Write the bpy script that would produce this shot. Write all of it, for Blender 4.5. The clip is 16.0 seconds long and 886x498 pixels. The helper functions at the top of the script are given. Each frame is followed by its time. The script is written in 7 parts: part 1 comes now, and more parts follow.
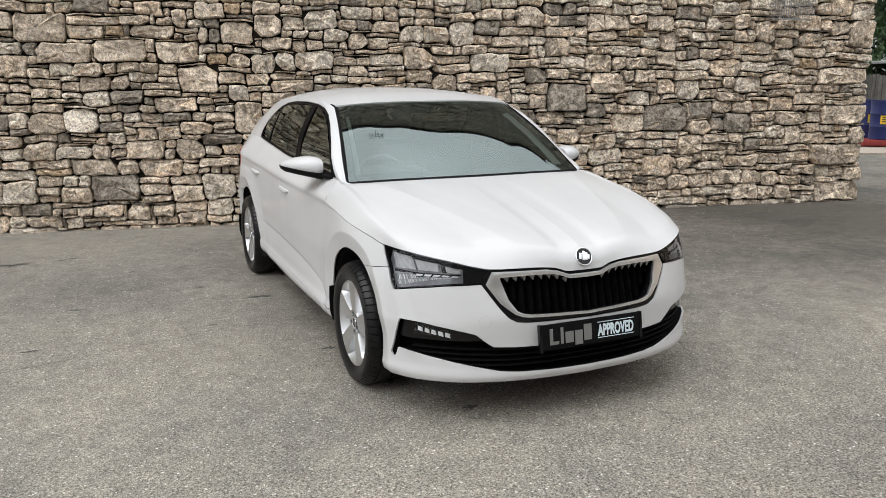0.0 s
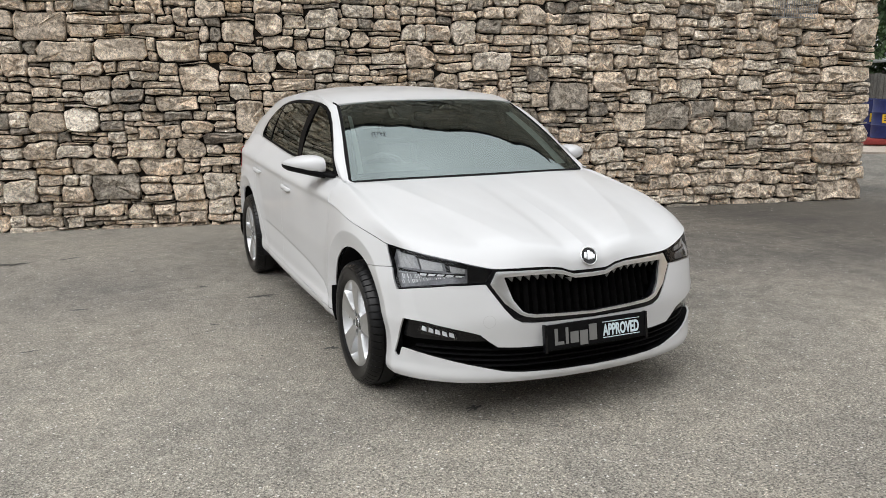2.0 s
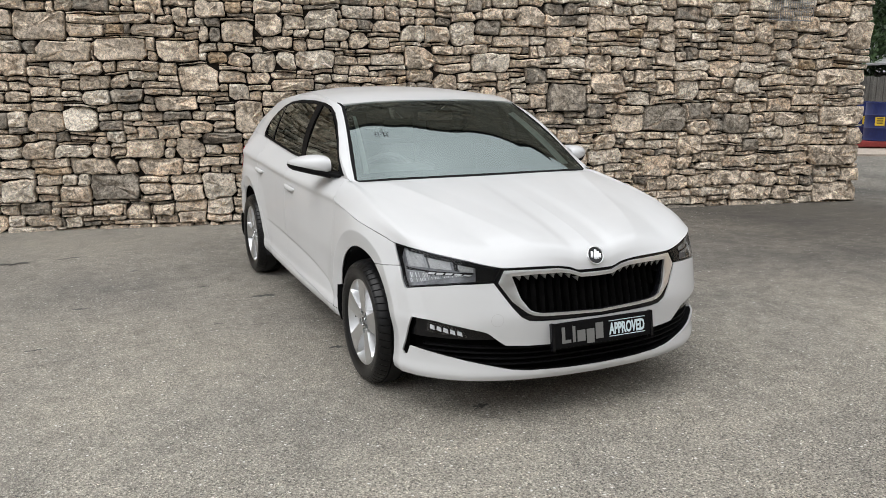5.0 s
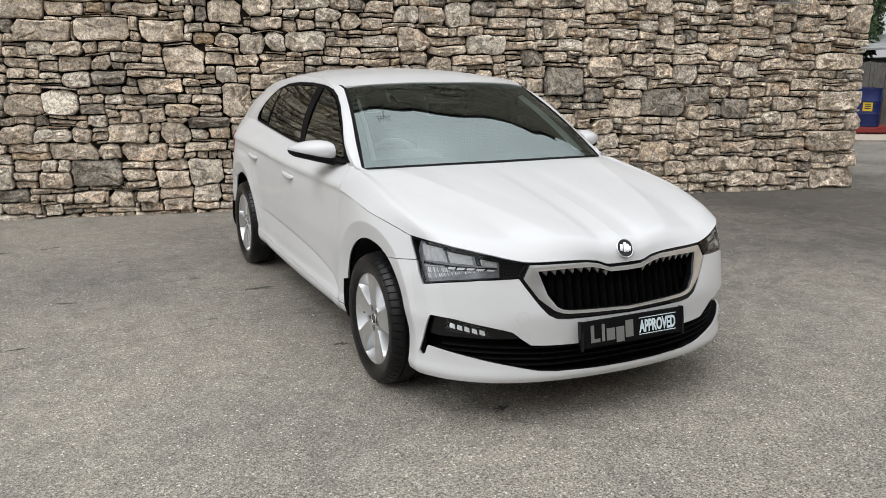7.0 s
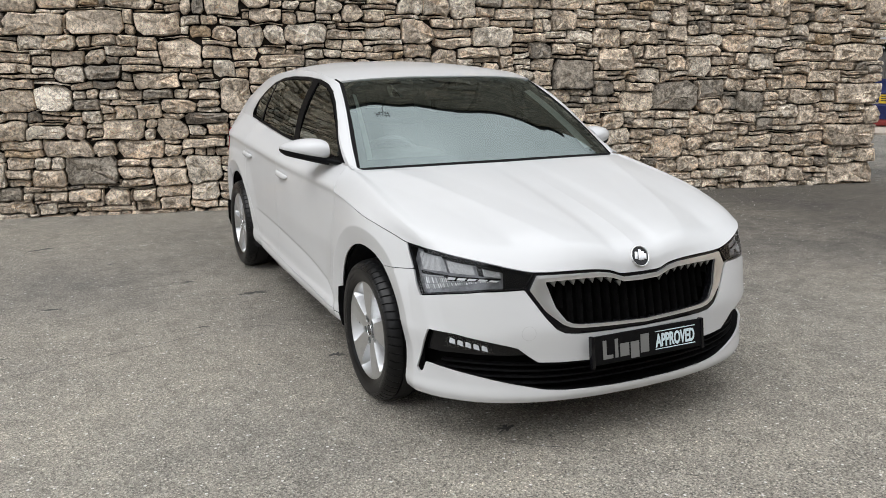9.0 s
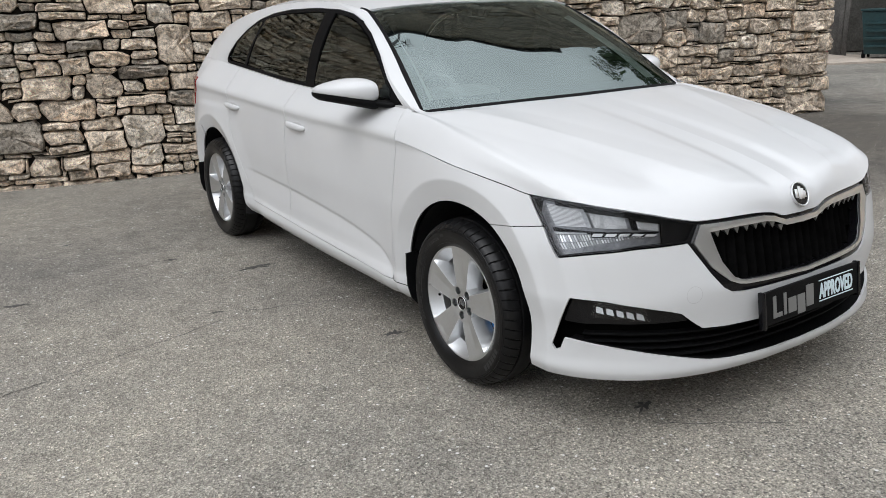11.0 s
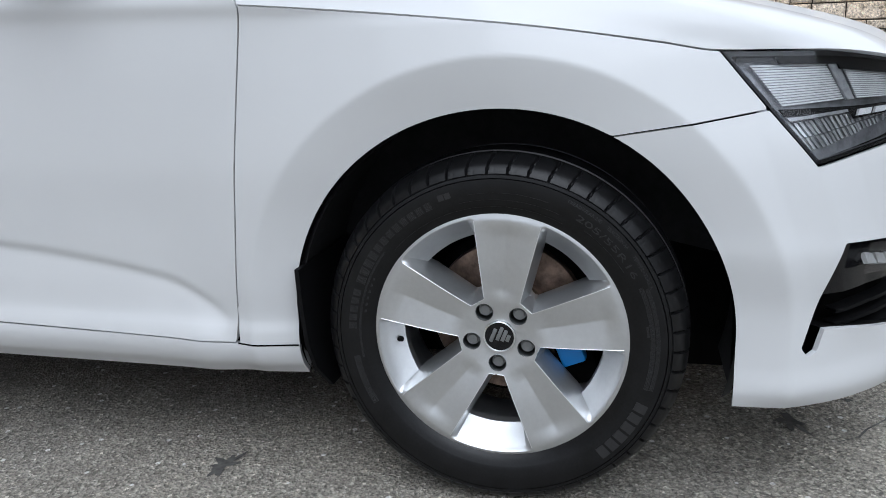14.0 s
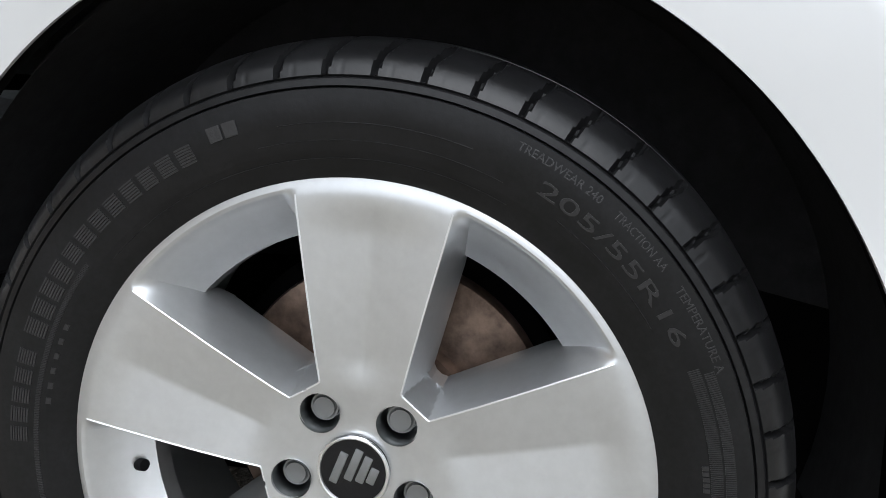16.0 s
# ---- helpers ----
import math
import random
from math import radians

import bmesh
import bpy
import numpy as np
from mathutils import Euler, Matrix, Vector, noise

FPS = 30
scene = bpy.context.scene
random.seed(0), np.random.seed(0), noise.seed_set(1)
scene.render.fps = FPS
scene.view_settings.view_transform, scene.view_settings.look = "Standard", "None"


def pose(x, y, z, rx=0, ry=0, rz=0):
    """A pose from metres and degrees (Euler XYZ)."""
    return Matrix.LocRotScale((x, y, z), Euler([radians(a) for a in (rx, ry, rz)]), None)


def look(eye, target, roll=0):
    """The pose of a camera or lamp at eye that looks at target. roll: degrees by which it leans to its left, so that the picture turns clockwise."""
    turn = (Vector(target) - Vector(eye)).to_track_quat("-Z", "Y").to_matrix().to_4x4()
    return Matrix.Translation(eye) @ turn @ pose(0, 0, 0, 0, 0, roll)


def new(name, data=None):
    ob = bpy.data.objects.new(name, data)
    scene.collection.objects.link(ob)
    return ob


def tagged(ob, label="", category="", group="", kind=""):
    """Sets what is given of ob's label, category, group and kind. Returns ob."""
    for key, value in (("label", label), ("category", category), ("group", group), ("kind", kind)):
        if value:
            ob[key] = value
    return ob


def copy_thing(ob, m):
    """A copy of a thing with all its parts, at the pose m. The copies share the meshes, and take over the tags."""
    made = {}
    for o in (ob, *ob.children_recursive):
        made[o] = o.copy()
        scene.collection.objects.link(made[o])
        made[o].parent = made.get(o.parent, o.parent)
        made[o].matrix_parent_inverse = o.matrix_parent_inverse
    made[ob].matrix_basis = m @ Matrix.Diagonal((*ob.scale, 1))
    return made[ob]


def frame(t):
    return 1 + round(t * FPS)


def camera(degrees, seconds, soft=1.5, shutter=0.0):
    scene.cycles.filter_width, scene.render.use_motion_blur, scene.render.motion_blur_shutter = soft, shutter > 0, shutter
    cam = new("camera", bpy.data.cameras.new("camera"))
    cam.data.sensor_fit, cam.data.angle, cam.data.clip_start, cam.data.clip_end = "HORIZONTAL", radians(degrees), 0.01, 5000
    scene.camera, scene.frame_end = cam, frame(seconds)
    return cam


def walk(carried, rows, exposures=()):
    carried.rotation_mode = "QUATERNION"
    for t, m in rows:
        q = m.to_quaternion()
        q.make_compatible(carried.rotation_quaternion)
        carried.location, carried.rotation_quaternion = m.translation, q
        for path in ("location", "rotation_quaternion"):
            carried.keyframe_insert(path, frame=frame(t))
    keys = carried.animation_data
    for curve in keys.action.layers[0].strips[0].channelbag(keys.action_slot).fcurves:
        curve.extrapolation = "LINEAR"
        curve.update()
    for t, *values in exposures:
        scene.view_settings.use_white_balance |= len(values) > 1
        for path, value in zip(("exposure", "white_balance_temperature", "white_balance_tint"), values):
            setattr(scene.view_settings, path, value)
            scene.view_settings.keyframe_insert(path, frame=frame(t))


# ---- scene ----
cam = camera(57.92, 16.0, soft=0.85)
PATH = [
    (0, (-2.020, -3.724, 1.504), (-1.218, -1.939, 1.094), -0.23),
    (0.5, (-2.015, -3.720, 1.500), (-1.218, -1.930, 1.100), -0.16),
    (1, (-2.015, -3.713, 1.500), (-1.221, -1.921, 1.102), -0.21),
    (1.5, (-2.015, -3.701, 1.495), (-1.222, -1.910, 1.094), -0.27),
    (2, (-2.023, -3.692, 1.499), (-1.222, -1.907, 1.087), -0.25),
    (2.5, (-2.029, -3.685, 1.501), (-1.221, -1.904, 1.083), 0.05),
    (3, (-2.029, -3.689, 1.498), (-1.219, -1.906, 1.092), 0.14),
    (3.5, (-2.029, -3.691, 1.492), (-1.220, -1.906, 1.095), 0.24),
    (4, (-2.027, -3.698, 1.494), (-1.223, -1.911, 1.095), 0.28),
    (6.5, (-2.225, -3.527, 1.492), (-1.367, -1.774, 1.056), -0.15),
    (7, (-2.149, -3.393, 1.477), (-1.287, -1.645, 1.032), 0.18),
    (7.5, (-2.033, -3.278, 1.480), (-1.194, -1.518, 1.035), 0.02),
    (8, (-2.002, -3.214, 1.484), (-1.158, -1.455, 1.042), -0.32),
    (8.5, (-1.993, -3.195, 1.480), (-1.144, -1.440, 1.036), -0.35),
    (9, (-1.998, -3.170, 1.475), (-1.157, -1.415, 1.014), -0.07),
    (9.5, (-2.105, -3.038, 1.455), (-1.276, -1.284, 0.969), 0.09),
    (10, (-2.313, -2.830, 1.433), (-1.439, -1.097, 0.950), -1.22),
    (10.2, (-2.367, -2.745, 1.427), (-1.478, -1.024, 0.931), -1.75),
    (12.3, (-2.421, -1.339, 1.143), (-1.064, -0.016, 0.506), -1.98),
    (12.5, (-2.362, -1.194, 1.105), (-0.968, 0.102, 0.489), -3.14),
    (13, (-2.307, -0.796, 0.980), (-0.709, 0.223, 0.342), -5.23),
    (13.5, (-2.199, -0.475, 0.876), (-0.442, 0.258, 0.262), -4.27),
    (14, (-2.103, -0.212, 0.813), (-0.225, 0.242, 0.294), -2.07),
    (14.5, (-1.938, -0.157, 0.800), (-0.029, 0.111, 0.268), -1.45),
    (15, (-1.756, -0.165, 0.716), (0.148, 0.064, 0.149), 1.31),
    (15.5, (-1.606, -0.139, 0.662), (0.313, 0.088, 0.143), 2.47),
    (16, (-1.373, -0.156, 0.575), (0.569, 0.179, 0.232), 1.03),
]
EXPOSE = [(0, 0.335, 6350, 10), (10.2, 0.29, 6250, 10), (12.5, 0.25, 5850, 11), (13.5, 0.32, 5750, 10), (14.8, 0.35, 5650, 8), (15.4, 0.62, 5700, 8), (16, 0.94, 5980, 9)]
walk(cam, [(t, look(eye, target, roll)) for t, eye, target, roll in PATH], EXPOSE)

# ---- world, sun, exposure ----
world = bpy.data.worlds.new("overcast_sky")
scene.world = world
world.use_nodes = True
wn, wl = world.node_tree.nodes, world.node_tree.links
sky = wn.new("ShaderNodeTexSky")
sky.sky_type, sky.sun_disc = "NISHITA", False
sky.sun_elevation, sky.sun_rotation = radians(54), radians(256)
sky.air_density, sky.dust_density = 1.0, 4.0
soft_sky = wn.new("ShaderNodeHueSaturation")
soft_sky.inputs["Saturation"].default_value = 0.16
wl.new(sky.outputs[0], soft_sky.inputs["Color"])
clouds = wn.new("ShaderNodeTexNoise")
clouds.inputs["Scale"].default_value, clouds.inputs["Detail"].default_value = 1.6, 4.0
cloud_range = wn.new("ShaderNodeMapRange")
cloud_range.inputs["From Min"].default_value, cloud_range.inputs["From Max"].default_value = 0.3, 0.7
cloud_range.inputs["To Min"].default_value, cloud_range.inputs["To Max"].default_value = 0.72, 1.2
wl.new(clouds.outputs[0], cloud_range.inputs["Value"])
cloud_mix = wn.new("ShaderNodeVectorMath")
cloud_mix.operation = "SCALE"
way = wn.new("ShaderNodeTexCoord")
part_z = wn.new("ShaderNodeSeparateXYZ")
wl.new(way.outputs["Generated"], part_z.inputs[0])
deck = wn.new("ShaderNodeMapRange")
deck.inputs["From Min"].default_value, deck.inputs["From Max"].default_value = 0.0, 1.0
deck.inputs["To Min"].default_value, deck.inputs["To Max"].default_value = 2.6, 10.7
wl.new(part_z.outputs["Z"], deck.inputs["Value"])
deck_colour = wn.new("ShaderNodeCombineXYZ")
for i, k in enumerate((1.0, 1.0, 1.0)):
    wl.new(deck.outputs[0], deck_colour.inputs[i])
overcast = wn.new("ShaderNodeMix")
overcast.data_type = "RGBA"
overcast.inputs[0].default_value = 0.85
wl.new(soft_sky.outputs[0], overcast.inputs[6])
wl.new(deck_colour.outputs[0], overcast.inputs[7])
wl.new(overcast.outputs[2], cloud_mix.inputs[0])
wl.new(cloud_range.outputs[0], cloud_mix.inputs["Scale"])
wl.new(cloud_mix.outputs[0], wn["Background"].inputs["Color"])
wn["Background"].inputs["Strength"].default_value = 0.18
sun_data = bpy.data.lights.new("sun", "SUN")
sun_data.energy, sun_data.angle, sun_data.color = 0.85, radians(50), (1.0, 0.97, 0.93)
sun = new("sun", sun_data)
sun.matrix_world = look((-10.0, -2.5, 14.0), (0, 0, 0))


# ---- materials ----
def material(name, colour=(0.5, 0.5, 0.5), rough=0.5, metal=0.0, coat=0.0, ior=1.5):
    """A principled material and its shader node."""
    m = bpy.data.materials.new(name)
    m.use_nodes = True
    p = m.node_tree.nodes["Principled BSDF"]
    p.inputs["Base Color"].default_value = (*colour, 1)
    p.inputs["Roughness"].default_value = rough
    p.inputs["Metallic"].default_value = metal
    p.inputs["Coat Weight"].default_value = coat
    p.inputs["Coat Roughness"].default_value = 0.03
    p.inputs["IOR"].default_value = ior
    return m, p


def noise_tex(m, scale, detail=4.0, rough=0.6, stretch=None):
    n, l = m.node_tree.nodes, m.node_tree.links
    co = n.new("ShaderNodeTexCoord")
    t = n.new("ShaderNodeTexNoise")
    t.inputs["Scale"].default_value, t.inputs["Detail"].default_value, t.inputs["Roughness"].default_value = scale, detail, rough
    if stretch:
        mp = n.new("ShaderNodeMapping")
        mp.inputs["Scale"].default_value = stretch
        l.new(co.outputs["Object"], mp.inputs[0])
        l.new(mp.outputs[0], t.inputs["Vector"])
    else:
        l.new(co.outputs["Object"], t.inputs["Vector"])
    return t.outputs[0]


def ramp(m, value, stops):
    r = m.node_tree.nodes.new("ShaderNodeValToRGB")
    e = r.color_ramp.elements
    while len(e) < len(stops):
        e.new(0.5)
    for el, (pos, c) in zip(e, stops):
        el.position = pos
        el.color = (*c, 1) if len(c) == 3 else c
    m.node_tree.links.new(value, r.inputs[0])
    return r.outputs[0]


def mix(m, a, b, fac, mode="MIX"):
    x = m.node_tree.nodes.new("ShaderNodeMix")
    x.data_type, x.blend_type = "RGBA", mode
    l = m.node_tree.links
    for sock, v in ((x.inputs[6], a), (x.inputs[7], b), (x.inputs[0], fac)):
        if isinstance(v, (int, float)):
            sock.default_value = v
        elif isinstance(v, tuple):
            sock.default_value = (*v, 1)
        else:
            l.new(v, sock)
    return x.outputs[2]


def bump(m, p, height, strength=0.4, dist=0.01):
    b = m.node_tree.nodes.new("ShaderNodeBump")
    b.inputs["Strength"].default_value, b.inputs["Distance"].default_value = strength, dist
    m.node_tree.links.new(height, b.inputs["Height"])
    m.node_tree.links.new(b.outputs[0], p.inputs["Normal"])


def add_maths(m, op, a, b):
    x = m.node_tree.nodes.new("ShaderNodeMath")
    x.operation = op
    for sock, v in ((x.inputs[0], a), (x.inputs[1], b)):
        if isinstance(v, (int, float)):
            sock.default_value = v
        else:
            m.node_tree.links.new(v, sock)
    return x.outputs[0]


def asphalt_material():
    m, p = material("worn_asphalt", rough=0.85)
    n, l = m.node_tree.nodes, m.node_tree.links
    grit = noise_tex(m, 210, 3, 0.7)
    co = n.new("ShaderNodeTexCoord")
    cells = n.new("ShaderNodeTexVoronoi")
    cells.inputs["Scale"].default_value = 170
    l.new(co.outputs["Object"], cells.inputs["Vector"])
    chips = ramp(m, cells.outputs["Color"], [(0.0, (0.15, 0.141, 0.126)), (0.40, (0.295, 0.276, 0.246)), (0.80, (0.40, 0.377, 0.34)), (0.95, (0.66, 0.635, 0.585))])
    big = noise_tex(m, 0.55, 5, 0.6)
    patches = ramp(m, big, [(0.32, (0.66, 0.66, 0.66)), (0.5, (1.0, 0.985, 0.95)), (0.7, (1.2, 1.17, 1.1))])
    mid = noise_tex(m, 7.0, 6, 0.7)
    blotch = ramp(m, mid, [(0.3, (0.72, 0.72, 0.72)), (0.55, (1.0, 1.0, 1.0)), (0.75, (1.12, 1.11, 1.08))])
    cells2 = n.new("ShaderNodeTexVoronoi")
    cells2.inputs["Scale"].default_value = 90
    l.new(co.outputs["Object"], cells2.inputs["Vector"])
    chips2 = ramp(m, cells2.outputs["Color"], [(0.0, (0.62, 0.62, 0.62)), (0.4, (0.93, 0.93, 0.93)), (0.8, (1.04, 1.04, 1.03)), (0.95, (1.45, 1.43, 1.4))])
    chips = mix(m, chips, chips2, 0.8, "MULTIPLY")
    pits = n.new("ShaderNodeTexVoronoi")
    pits.feature = "DISTANCE_TO_EDGE"
    pits.inputs["Scale"].default_value = 88
    l.new(co.outputs["Object"], pits.inputs["Vector"])
    chips = mix(m, chips, ramp(m, pits.outputs["Distance"], [(0.0, (0.55, 0.55, 0.55)), (0.07, (0.95, 0.95, 0.95)), (0.2, (1.12, 1.12, 1.12))]), 0.9, "MULTIPLY")
    pock = noise_tex(m, 80, 4, 0.65)
    # open texture over the driven yard, closed smooth binder beside the parking row
    place = n.new("ShaderNodeSeparateXYZ")
    l.new(co.outputs["Object"], place.inputs[0])
    closed = add_maths(m, "ADD", place.outputs["Y"], add_maths(m, "MULTIPLY", add_maths(m, "ADD", big, mid), 1.6))
    grit_share = ramp(m, add_maths(m, "DIVIDE", add_maths(m, "ADD", closed, 2.0), 5.0), [(0.42, (1, 1, 1)), (0.72, (0.42, 0.42, 0.42))])
    chips = mix(m, chips, ramp(m, pock, [(0.36, (0.32, 0.32, 0.31)), (0.44, (0.90, 0.90, 0.89)), (0.56, (1.18, 1.18, 1.17)), (0.68, (1.55, 1.54, 1.51))]), grit_share, "MULTIPLY")
    c = mix(m, chips, patches, 1.0, "MULTIPLY")
    c = mix(m, c, blotch, 1.0, "MULTIPLY")
    # shade beside the wall, put into the colour as ragged darkening round a point
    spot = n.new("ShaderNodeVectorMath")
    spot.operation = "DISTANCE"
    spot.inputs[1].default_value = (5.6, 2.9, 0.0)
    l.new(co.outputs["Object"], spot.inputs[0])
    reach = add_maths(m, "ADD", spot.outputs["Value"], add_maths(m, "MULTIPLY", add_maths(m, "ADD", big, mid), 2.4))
    yard_shade = ramp(m, add_maths(m, "DIVIDE", reach, 9.2), [(0.40, (0.38, 0.37, 0.36)), (0.80, (1.0, 1.0, 1.0))])
    c = mix(m, c, yard_shade, 1.0, "MULTIPLY")
    # paler round one point of the yard, fading outwards with a ragged edge
    pale_from = n.new("ShaderNodeVectorMath")
    pale_from.operation = "DISTANCE"
    pale_from.inputs[1].default_value = (-2.6, -1.6, 0.0)
    l.new(co.outputs["Object"], pale_from.inputs[0])
    paler = add_maths(m, "ADD", pale_from.outputs["Value"], add_maths(m, "MULTIPLY", add_maths(m, "ADD", big, mid), 1.6))
    c = mix(m, c, ramp(m, add_maths(m, "DIVIDE", paler, 6.0), [(0.30, (1.32, 1.33, 1.31)), (0.80, (1.0, 1.0, 1.0))]), 1.0, "MULTIPLY")
    holes = n.new("ShaderNodeTexVoronoi")
    holes.inputs["Scale"].default_value = 78
    l.new(co.outputs["Object"], holes.inputs["Vector"])
    hole = ramp(m, holes.outputs["Distance"], [(0.24, (1, 1, 1)), (0.34, (0, 0, 0))])
    some = ramp(m, holes.outputs["Color"], [(0.50, (0, 0, 0)), (0.56, (1, 1, 1))])
    c = mix(m, c, (0.075, 0.071, 0.066), mix(m, mix(m, hole, some, 1.0, "MULTIPLY"), grit_share, 1.0, "MULTIPLY"))
    specks = n.new("ShaderNodeTexVoronoi")
    specks.inputs["Scale"].default_value = 34
    l.new(co.outputs["Object"], specks.inputs["Vector"])
    core = ramp(m, specks.outputs["Distance"], [(0.17, (1, 1, 1)), (0.21, (0, 0, 0))])
    rare = ramp(m, specks.outputs["Color"], [(0.70, (0, 0, 0)), (0.76, (1, 1, 1))])
    c = mix(m, c, (0.72, 0.71, 0.68), mix(m, core, rare, 1.0, "MULTIPLY"))
    fine = ramp(m, grit, [(0.3, (0.6, 0.6, 0.6)), (0.6, (1.15, 1.15, 1.15))])
    c = mix(m, c, fine, 0.5, "MULTIPLY")
    l.new(c, p.inputs["Base Color"])
    h = add_maths(m, "ADD", add_maths(m, "ADD", grit, cells.outputs["Distance"]), add_maths(m, "MULTIPLY", pock, 1.6))
    bump(m, p, h, 0.75, 0.008)
    return m


def stone_material(name, low, high, warm):
    m, p = material(name, rough=0.9)
    n, l = m.node_tree.nodes, m.node_tree.links
    info, geo = n.new("ShaderNodeObjectInfo"), n.new("ShaderNodeNewGeometry")
    rnd = add_maths(m, "FRACT", add_maths(m, "ADD", info.outputs["Random"], geo.outputs["Random Per Island"]), 0.0)
    base = ramp(m, rnd, [(0.0, low), (0.4, tuple(0.5 * (a + b) for a, b in zip(low, high))), (0.75, high), (0.93, warm), (1.0, tuple(0.7 * v for v in low))])
    cloud = noise_tex(m, 9, 6, 0.65)
    stain = ramp(m, cloud, [(0.30, (0.45, 0.43, 0.40)), (0.46, (0.95, 0.94, 0.91)), (0.62, (1.12, 1.11, 1.08)), (0.72, (1.45, 1.42, 1.36))])
    c = mix(m, base, stain, 0.85, "MULTIPLY")
    vein = noise_tex(m, 38, 8, 0.75)
    speck = ramp(m, vein, [(0.38, (0.36, 0.35, 0.33)), (0.48, (1, 1, 1)), (0.62, (1.6, 1.58, 1.53))])
    c = mix(m, c, speck, 0.85, "MULTIPLY")
    grain = noise_tex(m, 130, 4, 0.8)
    c = mix(m, c, ramp(m, grain, [(0.36, (0.6, 0.6, 0.6)), (0.5, (1, 1, 1)), (0.64, (1.35, 1.35, 1.33))]), 0.7, "MULTIPLY")
    lichen = ramp(m, noise_tex(m, 5, 7, 0.7), [(0.60, (0, 0, 0)), (0.68, (1, 1, 1))])
    c = mix(m, c, (0.44, 0.43, 0.37), add_maths(m, "MULTIPLY", lichen, 0.45))
    co = n.new("ShaderNodeTexCoord")
    split = n.new("ShaderNodeTexVoronoi")
    split.feature = "DISTANCE_TO_EDGE"
    split.inputs["Scale"].default_value = 7.5
    bent = n.new("ShaderNodeVectorMath")
    bent.operation = "MULTIPLY_ADD"
    bent.inputs[1].default_value = (0.12, 0.12, 0.12)
    wander = n.new("ShaderNodeTexNoise")
    wander.inputs["Scale"].default_value = 9.0
    l.new(co.outputs["Object"], wander.inputs["Vector"])
    l.new(wander.outputs["Color"], bent.inputs[0])
    l.new(co.outputs["Object"], bent.inputs[2])
    l.new(bent.outputs[0], split.inputs["Vector"])
    fissure = ramp(m, split.outputs["Distance"], [(0.0, (0.42, 0.40, 0.38)), (0.018, (0.75, 0.74, 0.73)), (0.04, (1, 1, 1))])
    c = mix(m, c, fissure, add_maths(m, "MULTIPLY", ramp(m, noise_tex(m, 3.1, 3), [(0.42, (0, 0, 0)), (0.6, (1, 1, 1))]), 0.85), "MULTIPLY")
    l.new(c, p.inputs["Base Color"])
    heights = []
    for scale, depth in ((8.0, 1.2), (21.0, 1.25)):
        # broken planes: each cell is a flat facet leaning its own way
        chip = n.new("ShaderNodeTexVoronoi")
        chip.inputs["Scale"].default_value = scale
        l.new(co.outputs["Object"], chip.inputs["Vector"])
        lean, away, dot = n.new("ShaderNodeVectorMath"), n.new("ShaderNodeVectorMath"), n.new("ShaderNodeVectorMath")
        lean.operation, away.operation, dot.operation = "SUBTRACT", "SUBTRACT", "DOT_PRODUCT"
        lean.inputs[1].default_value = (0.5, 0.5, 0.5)
        l.new(chip.outputs["Color"], lean.inputs[0])
        l.new(co.outputs["Object"], away.inputs[0])
        l.new(chip.outputs["Position"], away.inputs[1])
        l.new(lean.outputs[0], dot.inputs[0])
        l.new(away.outputs[0], dot.inputs[1])
        heights.append(add_maths(m, "MULTIPLY", dot.outputs["Value"], depth))
    rough = add_maths(m, "MULTIPLY", add_maths(m, "ADD", cloud, vein), 0.022)
    fine_h = add_maths(m, "MULTIPLY", grain, 0.006)
    bump(m, p, add_maths(m, "ADD", add_maths(m, "ADD", heights[0], heights[1]), add_maths(m, "ADD", rough, fine_h)), 1.0, 1.0)
    return m


def speckled(name, colour, rough, scale, amount=0.25, metal=0.0, bump_by=0.15, coat=0.0):
    """One colour broken up by fine and coarse noise."""
    m, p = material(name, colour, rough, metal, coat)
    fine, coarse = noise_tex(m, scale, 5), noise_tex(m, scale * 0.13, 4)
    a = ramp(m, fine, [(0.3, (1 - amount,) * 3), (0.7, (1 + amount,) * 3)])
    b = ramp(m, coarse, [(0.3, (1 - amount,) * 3), (0.7, (1 + amount * 0.6,) * 3)])
    c = mix(m, mix(m, colour, a, 1.0, "MULTIPLY"), b, 1.0, "MULTIPLY")
    m.node_tree.links.new(c, p.inputs["Base Color"])
    if bump_by:
        bump(m, p, fine, bump_by, 0.004)
    return m


ASPHALT = asphalt_material()
STONE = stone_material("grey_buff_rubble", (0.50, 0.425, 0.35), (0.84, 0.72, 0.595), (0.84, 0.665, 0.51))
STONE_DARK = stone_material("dark_slaty_rubble", (0.25, 0.225, 0.195), (0.42, 0.375, 0.32), (0.46, 0.375, 0.30))
STONE_PALE = stone_material("pale_rubble", (0.68, 0.605, 0.52), (0.86, 0.78, 0.68), (0.82, 0.70, 0.58))
STONE_RUST = stone_material("rusty_rubble", (0.54, 0.41, 0.28), (0.60, 0.47, 0.33), (0.60, 0.47, 0.34))
MORTAR = speckled("dark_joint", (0.028, 0.024, 0.019), 0.95, 40, 0.4)
PAINT, paint_p = material("white_car_paint", (0.58, 0.585, 0.59), 0.45, 0.0, 0.6)
orange = noise_tex(PAINT, 900, 2)
PAINT.node_tree.links.new(ramp(PAINT, noise_tex(PAINT, 1.4, 4), [(0.3, (0.555, 0.56, 0.565)), (0.7, (0.595, 0.60, 0.605))]), paint_p.inputs["Base Color"])
bump(PAINT, paint_p, orange, 0.015, 0.0004)
paint_p.inputs["Specular IOR Level"].default_value = 0.15
